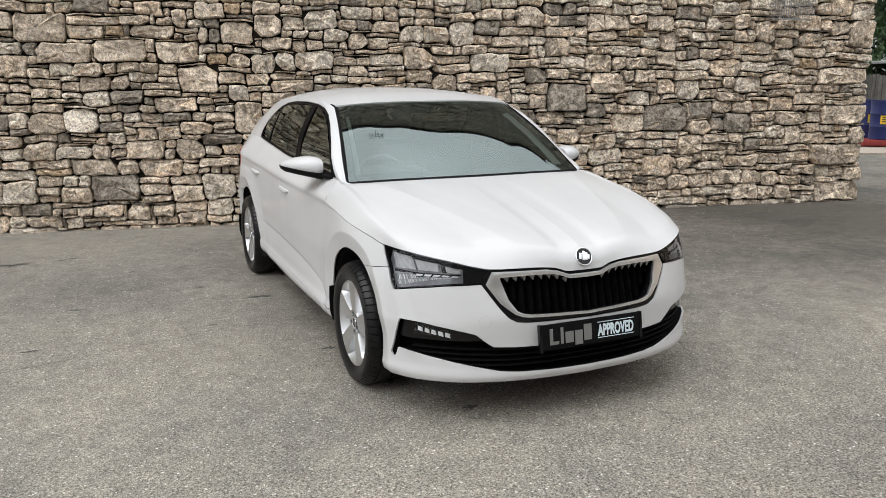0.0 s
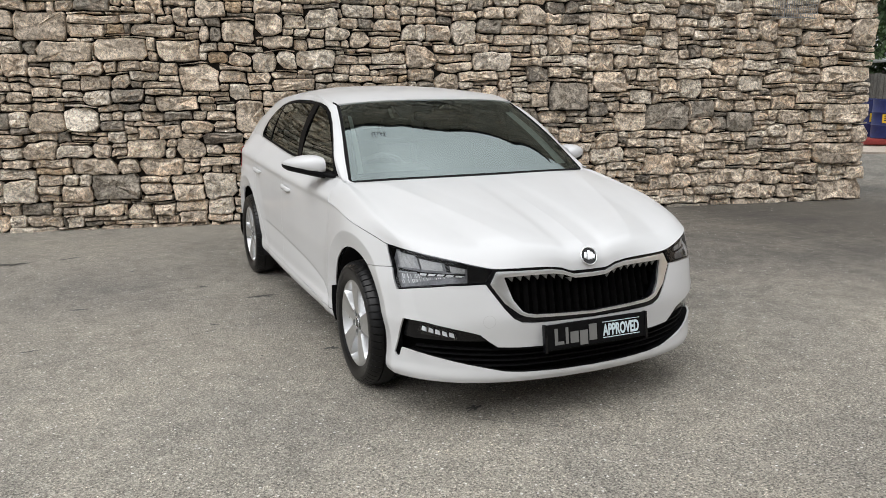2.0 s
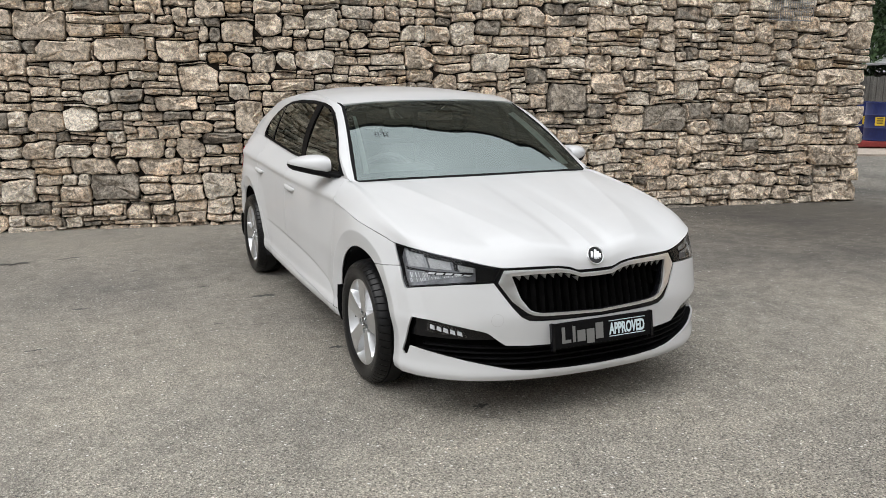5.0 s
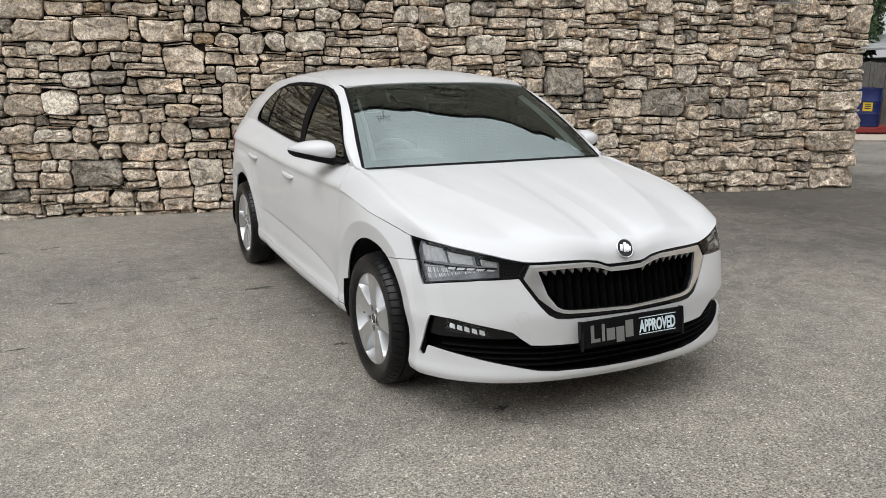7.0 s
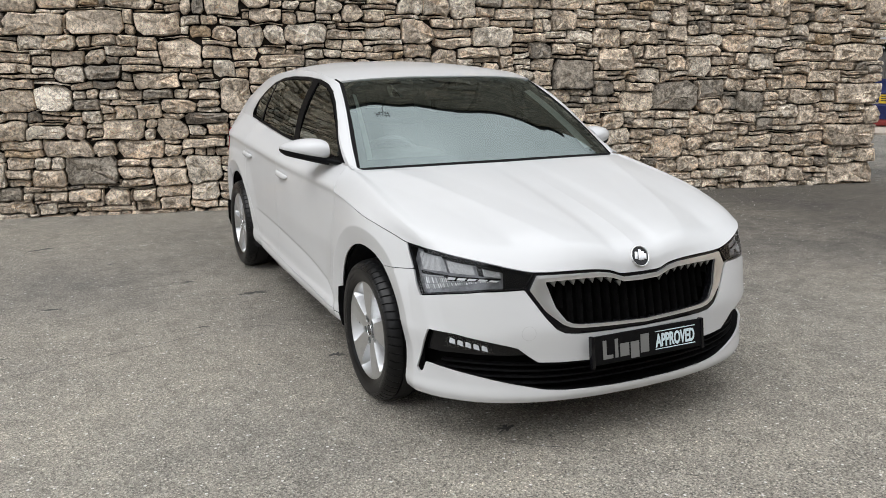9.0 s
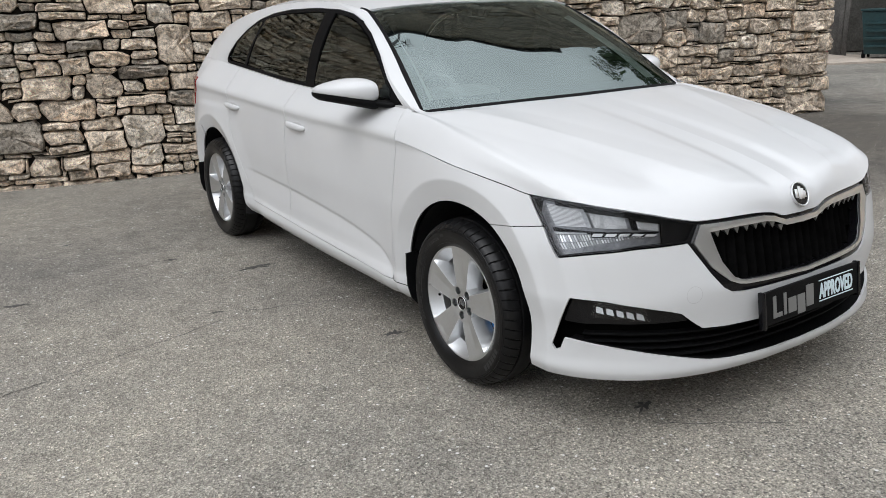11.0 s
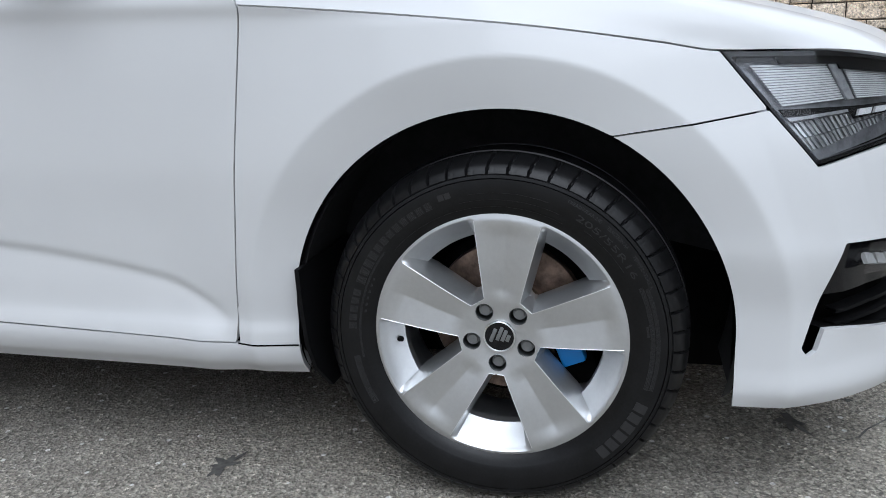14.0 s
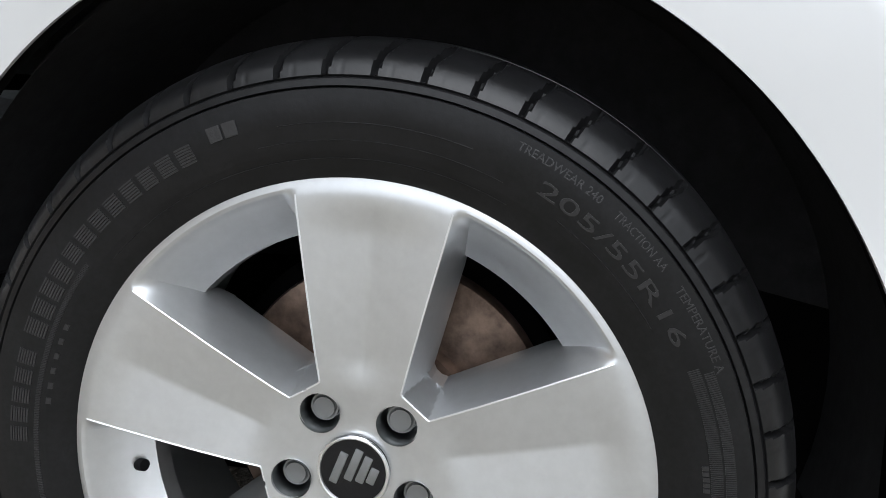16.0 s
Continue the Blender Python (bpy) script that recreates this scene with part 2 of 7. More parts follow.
BLACK = speckled("black_textured_plastic", (0.006, 0.006, 0.0065), 0.55, 500, 0.3, 0.0, 0.1)
GLOSS, _ = material("gloss_black_plastic", (0.005, 0.005, 0.006), 0.15, 0.0, 0.12)
LINER = speckled("black_felt_liner", (0.016, 0.016, 0.018), 0.9, 60, 0.4)
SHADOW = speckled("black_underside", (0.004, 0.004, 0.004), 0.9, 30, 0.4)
CHROME, _ = material("chrome", (0.90, 0.91, 0.92), 0.30, 1.0)
SATIN, _ = material("dark_satin_chrome", (0.26, 0.27, 0.27), 0.28, 1.0)
ALLOY = speckled("silver_alloy_lacquer", (0.60, 0.61, 0.62), 0.38, 120, 0.03, 0.9, 0.0, 0.3)
RUBBER = speckled("tyre_rubber", (0.0065, 0.0065, 0.007), 0.33, 220, 0.35, 0.0, 0.05)
RUBBER_MARK = speckled("raised_rubber_marking", (0.017, 0.017, 0.018), 0.36, 300, 0.2)
DISC = speckled("rusted_brake_iron", (0.22, 0.155, 0.12), 0.42, 60, 0.45, 0.65)
BLUE_CLIP, _ = material("blue_caliper_paint", (0.01, 0.19, 0.55), 0.4)
STEEL, _ = material("bolt_steel", (0.24, 0.245, 0.25), 0.45, 0.8)
RED_LENS, _ = material("red_tail_lens", (0.35, 0.01, 0.012), 0.1, 0.0, 1.0)
TRIM_CLOTH = speckled("dark_seat_cloth", (0.03, 0.03, 0.033), 0.9, 300, 0.3)
DASH = speckled("grey_dashboard", (0.20, 0.205, 0.205), 0.7, 400, 0.2)
LETTER_GREY, _ = material("plate_grey_print", (0.17, 0.17, 0.165), 0.4)
LETTER_PALE, _ = material("plate_pale_print", (0.62, 0.72, 0.76), 0.4)


GLOSS.node_tree.nodes["Principled BSDF"].inputs["Specular IOR Level"].default_value = 0.25
for dull, shine_ in ((SHADOW, 0.02), (BLACK, 0.07)):
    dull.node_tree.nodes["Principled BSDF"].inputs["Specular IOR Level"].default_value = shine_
RUBBER.node_tree.nodes["Principled BSDF"].inputs["Specular IOR Level"].default_value = 0.25


def pane_material(name, tint, ior, shine=(0.92, 1.0, 0.975)):
    """Thin glass: a tinted see-through sheet with a clear gloss; the ior stands for both faces together."""
    m = bpy.data.materials.new(name)
    m.use_nodes = True
    n, l = m.node_tree.nodes, m.node_tree.links
    n.remove(n["Principled BSDF"])
    see, gloss, fres, both_ = n.new("ShaderNodeBsdfTransparent"), n.new("ShaderNodeBsdfGlossy"), n.new("ShaderNodeFresnel"), n.new("ShaderNodeMixShader")
    see.inputs["Color"].default_value = (*tint, 1)
    gloss.inputs["Roughness"].default_value = 0.0
    gloss.inputs["Color"].default_value = (*shine, 1)
    fres.inputs["IOR"].default_value = ior
    l.new(fres.outputs[0], both_.inputs[0])
    l.new(see.outputs[0], both_.inputs[1])
    l.new(gloss.outputs[0], both_.inputs[2])
    l.new(both_.outputs[0], n["Material Output"].inputs["Surface"])
    return m


GLASS = pane_material("windscreen_glass", (0.42, 0.51, 0.48), 2.6, (0.86, 1.0, 0.985))
PRIVACY = pane_material("tinted_side_glass", (0.16, 0.18, 0.175), 1.8)
DOOR_GLASS = pane_material("green_side_glass", (0.32, 0.37, 0.345), 1.9)
LENS = pane_material("headlamp_lens", (0.94, 0.95, 0.96), 1.45, (1.0, 0.99, 1.0))


# ---- mesh helpers ----
def mesh_part(name, verts, faces, mat, parent=None, label="", sharp=38, smooth=True):
    """One mesh object; faces may be an array of quads or lists."""
    me = bpy.data.meshes.new(name)
    me.from_pydata([tuple(map(float, v)) for v in verts], [], [tuple(int(i) for i in f) for f in faces])
    me.materials.append(mat)
    if smooth:
        me.polygons.foreach_set("use_smooth", [True] * len(me.polygons))
        me.set_sharp_from_angle(angle=radians(sharp))
    me.update()
    ob = new(name, me)
    if parent:
        ob.parent = parent
    if label:
        ob["label"] = label
    return ob


def part(name, bm, mat, parent=None, label="", sharp=38, smooth=True):
    """Links a bmesh as one mesh object under a thing or part."""
    bmesh.ops.recalc_face_normals(bm, faces=bm.faces)
    me = bpy.data.meshes.new(name)
    bm.to_mesh(me)
    bm.free()
    me.materials.append(mat)
    if smooth:
        me.polygons.foreach_set("use_smooth", [True] * len(me.polygons))
        me.set_sharp_from_angle(angle=radians(sharp))
    ob = new(name, me)
    if parent:
        ob.parent = parent
    if label:
        ob["label"] = label
    return ob


def thing(name, label, category, at=None, group=""):
    """An Empty that carries a thing's parts."""
    ob = tagged(new(name), label, category, group)
    ob.empty_display_size = 0.1
    if at is not None:
        ob.matrix_world = at
    return ob


def box(bm, x0, x1, y0, y1, z0, z1, bevel=0.0, m=None, seg=2):
    """Adds a box, its edges rounded by bevel."""
    r = bmesh.ops.create_cube(bm, size=1, matrix=Matrix.Translation(((x0 + x1) / 2, (y0 + y1) / 2, (z0 + z1) / 2)) @ Matrix.Diagonal((x1 - x0, y1 - y0, z1 - z0, 1)))
    vs = r["verts"]
    if bevel:
        es = list({e for v in vs for e in v.link_edges})
        out = bmesh.ops.bevel(bm, geom=es, offset=bevel, segments=seg, profile=0.6, affect="EDGES")
        vs = list({v for f in out["faces"] for v in f.verts} | {v for v in vs if v.is_valid})
    if m is not None:
        bmesh.ops.transform(bm, matrix=m, verts=vs)
    return vs


def rod(bm, a, b, r0, r1=None, seg=12):
    a, b = Vector(a), Vector(b)
    m = Matrix.Translation((a + b) / 2) @ (b - a).to_track_quat("Z", "Y").to_matrix().to_4x4()
    bmesh.ops.create_cone(bm, cap_ends=True, segments=seg, radius1=r0, radius2=r0 if r1 is None else r1, depth=(b - a).length, matrix=m)


def tube(points, r, seg=8):
    """Points and faces of one round rod along a line of points; r may vary."""
    v, f = [], []
    pts = [Vector(p) for p in points]
    rs = r if isinstance(r, (list, tuple)) else [r] * len(pts)
    for i, p in enumerate(pts):
        d = (pts[min(i + 1, len(pts) - 1)] - pts[max(i - 1, 0)]).normalized()
        a = d.orthogonal().normalized() if abs(d.z) > 0.9 else d.cross(Vector((0, 0, 1))).normalized()
        b = d.cross(a)
        v += [tuple(p + (a * math.cos(2 * math.pi * k / seg) + b * math.sin(2 * math.pi * k / seg)) * rs[i]) for k in range(seg)]
    n = len(pts)
    f = [[i * seg + k, (i + 1) * seg + k, (i + 1) * seg + (k + 1) % seg, i * seg + (k + 1) % seg] for i in range(n - 1) for k in range(seg)]
    f += [list(range(seg)), [(n - 1) * seg + k for k in range(seg)][::-1]]
    return v, f


def pchip(xs, ys):
    """A smooth curve through keys that does not overshoot."""
    xs, ys = np.array(xs, float), np.array(ys, float)
    h, d = np.diff(xs), np.diff(ys) / np.diff(xs)
    m = np.zeros_like(ys)
    m[0], m[-1] = d[0], d[-1]
    for i in range(1, len(xs) - 1):
        if d[i - 1] * d[i] > 0:
            w1, w2 = 2 * h[i] + h[i - 1], h[i] + 2 * h[i - 1]
            m[i] = (w1 + w2) / (w1 / d[i - 1] + w2 / d[i])

    def f(x):
        x = np.clip(np.asarray(x, float), xs[0], xs[-1])
        i = np.clip(np.searchsorted(xs, x) - 1, 0, len(xs) - 2)
        t = (x - xs[i]) / h[i]
        return ((1 + 2 * t) * (1 - t) ** 2 * ys[i] + t * (1 - t) ** 2 * h[i] * m[i] + t * t * (3 - 2 * t) * ys[i + 1] + t * t * (t - 1) * h[i] * m[i + 1])
    return f


def catmull(xs, ys):
    """A rounder curve through keys."""
    xs, ys = np.array(xs, float), np.array(ys, float)
    h = np.diff(xs)
    d = np.diff(ys) / h
    m = np.r_[d[0], (d[:-1] * h[1:] + d[1:] * h[:-1]) / (h[1:] + h[:-1]), d[-1]]

    def f(x):
        x = np.clip(np.asarray(x, float), xs[0], xs[-1])
        i = np.clip(np.searchsorted(xs, x) - 1, 0, len(xs) - 2)
        t = (x - xs[i]) / h[i]
        return ((1 + 2 * t) * (1 - t) ** 2 * ys[i] + t * (1 - t) ** 2 * h[i] * m[i] + t * t * (3 - 2 * t) * ys[i + 1] + t * t * (t - 1) * h[i] * m[i + 1])
    return f


def smooth01(x):
    x = np.clip(x, 0, 1)
    return x * x * (3 - 2 * x)


def poly_dist(px, py, poly):
    """Signed distance to a closed polygon, positive inside."""
    px, py = np.asarray(px, float), np.asarray(py, float)
    best = np.full(px.shape, 1e9)
    inside = np.zeros(px.shape, bool)
    for (ax, ay), (bx, by) in zip(poly, poly[1:] + poly[:1]):
        ex, ey = bx - ax, by - ay
        t = np.clip(((px - ax) * ex + (py - ay) * ey) / (ex * ex + ey * ey + 1e-12), 0, 1)
        best = np.minimum(best, np.hypot(px - ax - t * ex, py - ay - t * ey))
        cross = (ay > py) != (by > py)
        inside ^= cross & (px < ex * (py - ay) / (ey + 1e-12 * (ey == 0)) + ax)
    return np.where(inside, best, -best)


def cut_sheet(surface, A, B, dist, flange=0.008, gap=0.0015, back=None):
    """The part of a surface on which dist(a, b, points) is positive: its grid is trimmed and drawn onto the border, and the rim is turned inwards by flange."""
    A, B = A.copy(), B.copy()
    n, m = A.shape
    ids = np.arange(n * m).reshape(n, m)
    quads = np.stack([ids[:-1, :-1], ids[1:, :-1], ids[1:, 1:], ids[:-1, 1:]], -1).reshape(-1, 4)
    a, b = A.ravel(), B.ravel()

    def d(a_, b_):
        return dist(a_, b_, surface(a_, b_)) - gap
    keep = d(a[quads].mean(1), b[quads].mean(1)) > 0
    kept, gone = quads[keep], quads[~keep]
    touch, edge = np.zeros(n * m, bool), np.zeros(n * m, bool)
    touch[kept.ravel()] = True
    edge[gone.ravel()] = True
    move = np.where(touch & edge)[0]
    ca = np.abs(np.gradient(A, axis=0)).ravel()[move] + np.abs(np.gradient(A, axis=1)).ravel()[move]
    cb = np.abs(np.gradient(B, axis=0)).ravel()[move] + np.abs(np.gradient(B, axis=1)).ravel()[move]
    a0, b0 = a[move].copy(), b[move].copy()
    for _ in range(5):
        v = d(a[move], b[move])
        ea, eb = ca * 0.05 + 1e-6, cb * 0.05 + 1e-6
        ga = (d(a[move] + ea, b[move]) - v) / ea * ca
        gb = (d(a[move], b[move] + eb) - v) / eb * cb
        k = v / (ga * ga + gb * gb + 1e-9)
        a[move] = np.clip(a[move] - k * ga * ca, a0 - 1.6 * ca, a0 + 1.6 * ca)
        b[move] = np.clip(b[move] - k * gb * cb, b0 - 1.6 * cb, b0 + 1.6 * cb)
    a, b = np.clip(a, A.min(), A.max()), np.clip(b, B.min(), B.max())
    P = surface(a, b)
    return trim(P, kept, flange, back)


def trim(P, faces, flange, back=None):
    """Drops unused points and adds an inward rim along the open border."""
    used = np.unique(faces)
    renum = np.full(len(P), -1)
    renum[used] = np.arange(len(used))
    P, faces = P[used], renum[faces]
    if not flange:
        return P, [list(f) for f in faces]
    e1, e2 = P[faces[:, 2]] - P[faces[:, 0]], P[faces[:, 3]] - P[faces[:, 1]]
    fn = np.cross(e1, e2)
    N = np.zeros_like(P)
    for k in range(4):
        np.add.at(N, faces[:, k], fn)
    N /= np.linalg.norm(N, axis=1, keepdims=True) + 1e-12
    seen = {}
    for f in faces:
        for k in range(4):
            i, j = int(f[k]), int(f[(k + 1) % 4])
            if (j, i) in seen:
                del seen[(j, i)]
            else:
                seen[(i, j)] = True
    rim = sorted({i for e in seen for i in e})
    low = {i: len(P) + k for k, i in enumerate(rim)}
    P = np.vstack([P, P[rim] - (N[rim] if back is None else -np.array(back)) * flange]) if rim else P
    out = [list(f) for f in faces] + [[j, i, low[i], low[j]] for i, j in seen]
    return P, out


def both_sides(name, P, faces, mat, parent, label="", sharp=38):
    """The part on the car's right and its mirror image on the left."""
    P = np.asarray(P, float)
    right = mesh_part(name, P, faces, mat, parent, label, sharp)
    Q = P * np.array([-1, 1, 1])
    left = mesh_part(name, Q, [list(f)[::-1] for f in faces], mat, parent, label, sharp)
    return right, left


def grid_faces(n, m, flip=False, wrap=False):
    out = []
    for i in range(n if wrap else n - 1):
        for j in range(m - 1):
            q = [i * m + j, (i + 1) % n * m + j, (i + 1) % n * m + j + 1, i * m + j + 1]
            out.append(q[::-1] if flip else q)
    return out


# ---- the car: right half as surfaces, mirrored; nose to -y, front axle at y = 0 ----
AXLE_Z, WHEELBASE, TRACK = 0.312, 2.649, 0.7655
car = thing("car", "white five-door hatchback with silver alloy wheels, parked on asphalt", "car")

# plan outline from the nose round to the tail, w outwards
PLAN_W = [0, 0.25, 0.45, 0.60, 0.70, 0.775, 0.810, 0.834, 0.854, 0.868, 0.864, 0.854, 0.856, 0.855, 0.858, 0.842, 0.768, 0.50, 0]
PLAN_Y = [-0.836, -0.823, -0.784, -0.722, -0.65, -0.56, -0.485, -0.385, -0.25, -0.05, 0.12, 0.42, 1.2, 2.0, 2.6, 3.0, 3.3, 3.45, 3.5]
chord = np.r_[0, np.cumsum(np.hypot(np.diff(PLAN_W), np.diff(PLAN_Y)))]
_t = np.linspace(0, chord[-1], 2400)
_w, _y = catmull(chord, PLAN_W)(_t), catmull(chord, PLAN_Y)(_t)
_s = np.r_[0, np.cumsum(np.hypot(np.diff(_w), np.diff(_y)))]
S_END = _s[-1]
_nw, _ny = np.gradient(_y, _s), -np.gradient(_w, _s)
_peak = int(np.argmax(_y > -0.05))


def s_at_y(y):
    """Arc length on the outline at a place along the car's side."""
    return np.interp(y, _y, _s)


def s_at_w(w):
    """Arc length on the outline at a half-width of the nose."""
    return np.interp(w, _w[:_peak], _s[:_peak])


nose_in = pchip([0.15, 0.19, 0.232, 0.27, 0.36, 0.48, 0.56, 0.62, 0.68, 0.74, 0.80], [0.045, 0.022, 0.0, 0.004, 0.009, 0.004, 0.022, 0.04, 0.052, 0.062, 0.07])
corner_in = pchip([0.15, 0.19, 0.235, 0.28, 0.36, 0.46, 0.50, 0.60, 0.70, 0.77, 0.85], [0.03, 0.014, 0.0, 0.005, 0.007, 0.0, 0.004, 0.013, 0.034, 0.05, 0.08])
side_in = pchip([0.20, 0.25, 0.275, 0.31, 0.335, 0.36, 0.42, 0.55, 0.65, 0.78, 0.84, 0.885, 0.913, 0.924, 0.95, 1.0, 1.06], [0.085, 0.050, 0.028, 0.018, 0.018, 0.022, 0.016, 0.008, 0.002, 0.005, 0.009, 0.012, 0.007, 0.010, 0.028, 0.075, 0.135])
rear_in = pchip([0.2, 0.3, 0.5, 0.7, 0.85, 1.0, 1.15], [0.06, 0.01, 0.0, 0.02, 0.05, 0.09, 0.14])
crease_z = pchip([-0.5, 0.42, 1.38, 2.55, 3.4], [0.85, 0.876, 0.890, 0.930, 0.955])
low_crease = pchip([0.44, 0.477, 0.63, 1.28, 2.0, 2.3], [0.26, 0.302, 0.392, 0.472, 0.505, 0.515])


def arch_gap(y, z):
    """Distance outside the wheel arches."""
    f = np.hypot(y + 0.002, np.maximum(z - 0.325, 0)) - 0.371 - 0.008 * smooth01((0.56 - z) / 0.25) * (y < 0)
    r = np.hypot(y - WHEELBASE, np.maximum(z - 0.325, 0)) - 0.368
    return np.minimum(f, r)


def side_inset(s, z):
    y = np.interp(s, _s, _y)
    a = smooth01((s - s_at_w(0.30)) / (s_at_y(-0.56) - s_at_w(0.30)))
    b = smooth01((s - s_at_y(-0.42)) / (s_at_y(0.15) - s_at_y(-0.42)))
    c = smooth01((s - s_at_y(2.85)) / (s_at_y(3.42) - s_at_y(2.85)))
    o = nose_in(z) * (1 - a) + a * ((1 - b) * corner_in(z) + b * ((1 - c) * side_in(z - crease_z(y) + 0.915) + c * rear_in(z)))
    fold = np.clip(1 - np.abs(s - 0.889 - 0.37 * (z - 0.478)) / 0.075, 0, 1)
    o = o - 0.008 * fold * smooth01((z - 0.28) / 0.1) * smooth01((0.69 - z) / 0.06)
    g = arch_gap(y, z)
    o = o + (0.025 * (1 - np.clip(g, 0, 0.082) / 0.082) - 0.020 * np.clip((0.26 - g) / 0.178, 0, 1) ** 1.5) * smooth01((z - 0.15) / 0.1) * smooth01((0.865 - z) / 0.04)
    # door foot: a narrow downward fold, then a plane that flares out to the sill
    door = smooth01((y - 0.47) / 0.10) * smooth01((2.2 - y) / 0.25)
    lc = low_crease(y)
    o = o + door * (0.006 * smooth01((lc + 0.014 - z) / 0.020) - 0.027 * np.clip((lc - z) / np.maximum(lc - 0.285, 0.05), 0, 1))
    return o


def side(s, z, out=0.0):
    """A point of the lower body at arc length s and height z."""
    o = side_inset(s, z) - out
    w = np.interp(s, _s, _w) - np.interp(s, _s, _nw) * o
    y = np.interp(s, _s, _y) - np.interp(s, _s, _ny) * o
    return np.stack([-w, y, z + 0 * s], -1)


def z_low(s):
    return pchip([0, s_at_w(0.70), s_at_y(-0.42), s_at_y(-0.1), s_at_y(0.37), s_at_y(1.2), s_at_y(2.06), s_at_y(3.0), S_END], [0.200, 0.206, 0.204, 0.20, 0.205, 0.215, 0.240, 0.26, 0.25])(s)


front_top = pchip([0, 0.08, 0.15, 0.24, 0.465, 0.557, 0.637, 0.77, 0.90, s_at_y(-0.345), s_at_y(-0.25), s_at_y(-0.05), s_at_y(0.2), s_at_y(0.42), s_at_y(0.6)],
                  [0.669, 0.670, 0.690, 0.699, 0.703, 0.718, 0.735, 0.756, 0.768, 0.773, 0.789, 0.820, 0.848, 0.868, 0.88])
belt_z = pchip([s_at_y(0.30), s_at_y(0.43), s_at_y(1.07), s_at_y(1.34), s_at_y(1.7), s_at_y(2.43), s_at_y(2.8), s_at_y(3.15), s_at_y(3.4), S_END], [0.972, 0.976, 0.994, 1.0, 1.013, 1.06, 1.085, 1.10, 1.08, 1.06])


def side_sheet(s0, s1, top, ds=0.012, dz=0.011, out=0.0):
    """Grids of arc length and height from the lower edge to a top edge."""
    ns, nz = int((s1 - s0) / ds) + 2, int(0.78 / dz) + 2
    s = np.linspace(s0, s1, ns)
    f = np.linspace(0, 1, nz)[:, None]
    return np.repeat(s[None], nz, 0), z_low(s)[None] * (1 - f) + top(s)[None] * f


def door_line(z):
    return np.where(np.asarray(z) < 0.868, 0.486 - 0.105 * (z - 0.275), 0.424 + 0.38 * (z - 0.868))


def seam_line(y):
    return 0.650 + 0.150 * (-0.176 - y)


LAMP = [(s_at_y(-0.334), 0.82), (s_at_y(-0.345), 0.773), (s_at_y(-0.487), 0.600), (0.81, 0.621), (0.685, 0.636), (0.557, 0.641), (0.513, 0.642), (0.474, 0.697), (0.466, 0.80)]
GRILLE = [(-0.02, 0.463), (0.30, 0.467), (0.353, 0.473), (0.392, 0.494), (0.433, 0.538), (0.513, 0.641), (0.474, 0.697), (0.466, 0.81), (-0.02, 0.81)]
FRAME = [(-0.02, 0.481), (0.30, 0.492), (0.335, 0.498), (0.366, 0.510), (0.432, 0.560), (0.494, 0.640), (0.466, 0.694), (0.34, 0.692), (0.20, 0.690), (0.145, 0.681), (0.085, 0.660), (-0.02, 0.659)]
MOUTH = [(-0.02, 0.493), (0.29, 0.505), (0.326, 0.511), (0.352, 0.522), (0.392, 0.572), (0.430, 0.668), (0.30, 0.671), (0.19, 0.670), (0.14, 0.662), (0.083, 0.642), (-0.02, 0.640)]
INTAKE = [(-0.02, 0.240), (0.14, 0.241), (0.344, 0.248), (0.430, 0.257), (0.559, 0.283), (0.70, 0.310), (0.835, 0.331), (0.890, 0.338), (0.909, 0.339), (0.921, 0.303), (0.936, 0.296), (0.947, 0.311), (0.921, 0.395), (0.889, 0.478),
          (0.778, 0.471), (0.679, 0.455), (0.58, 0.435), (0.541, 0.424), (0.504, 0.394), (0.462, 0.365), (0.37, 0.359), (0.24, 0.356), (-0.02, 0.354)]

S_F = s_at_y(0.48)
front_grid = side_sheet(0.0, S_F, front_top, 0.0068, 0.0062)
inner_grid = side_sheet(0.0, S_F, front_top, 0.03, 0.03)
rear_grid = side_sheet(s_at_y(0.30), S_END, belt_z, 0.010, 0.0075)


def bumper_region(s, z, P):
    y = P[..., 1]
    d = np.where(y > -0.12, -1.0, seam_line(y) - z)
    for shape in (LAMP, GRILLE, INTAKE):
        d = np.minimum(d, -poly_dist(s, z, shape))
    return np.minimum(d, arch_gap(y, z))


def fender_region(s, z, P):
    y = P[..., 1]
    d = np.where(y > -0.12, 1.0, z - seam_line(y))
    d = np.minimum(d, -poly_dist(s, z, LAMP))
    d = np.minimum(d, np.where(y < -0.45, -1.0, 1.0))
    return np.minimum(np.minimum(d, door_line(z) - y), arch_gap(y, z))


P, F = cut_sheet(side, *front_grid, bumper_region, 0.010)
both_sides("front_bumper", P, F, PAINT, car)
P, F = cut_sheet(side, *front_grid, fender_region, 0.007)
both_sides("front_fender", P, F, PAINT, car)

# doors, sill, rear quarter, rear bumper
REAR_SHUT = pchip([0.25, 0.38, 0.85, 1.05], [1.545, 1.543, 1.524, 1.512])


def rear_door_end(z):
    return np.where(z > 0.70, 2.30 + 0.25 * (z - 0.70), 2.30 - 0.62 * (0.70 - z))


def door_bottom(y):
    return 0.277 + 0.036 * (y - 0.486)


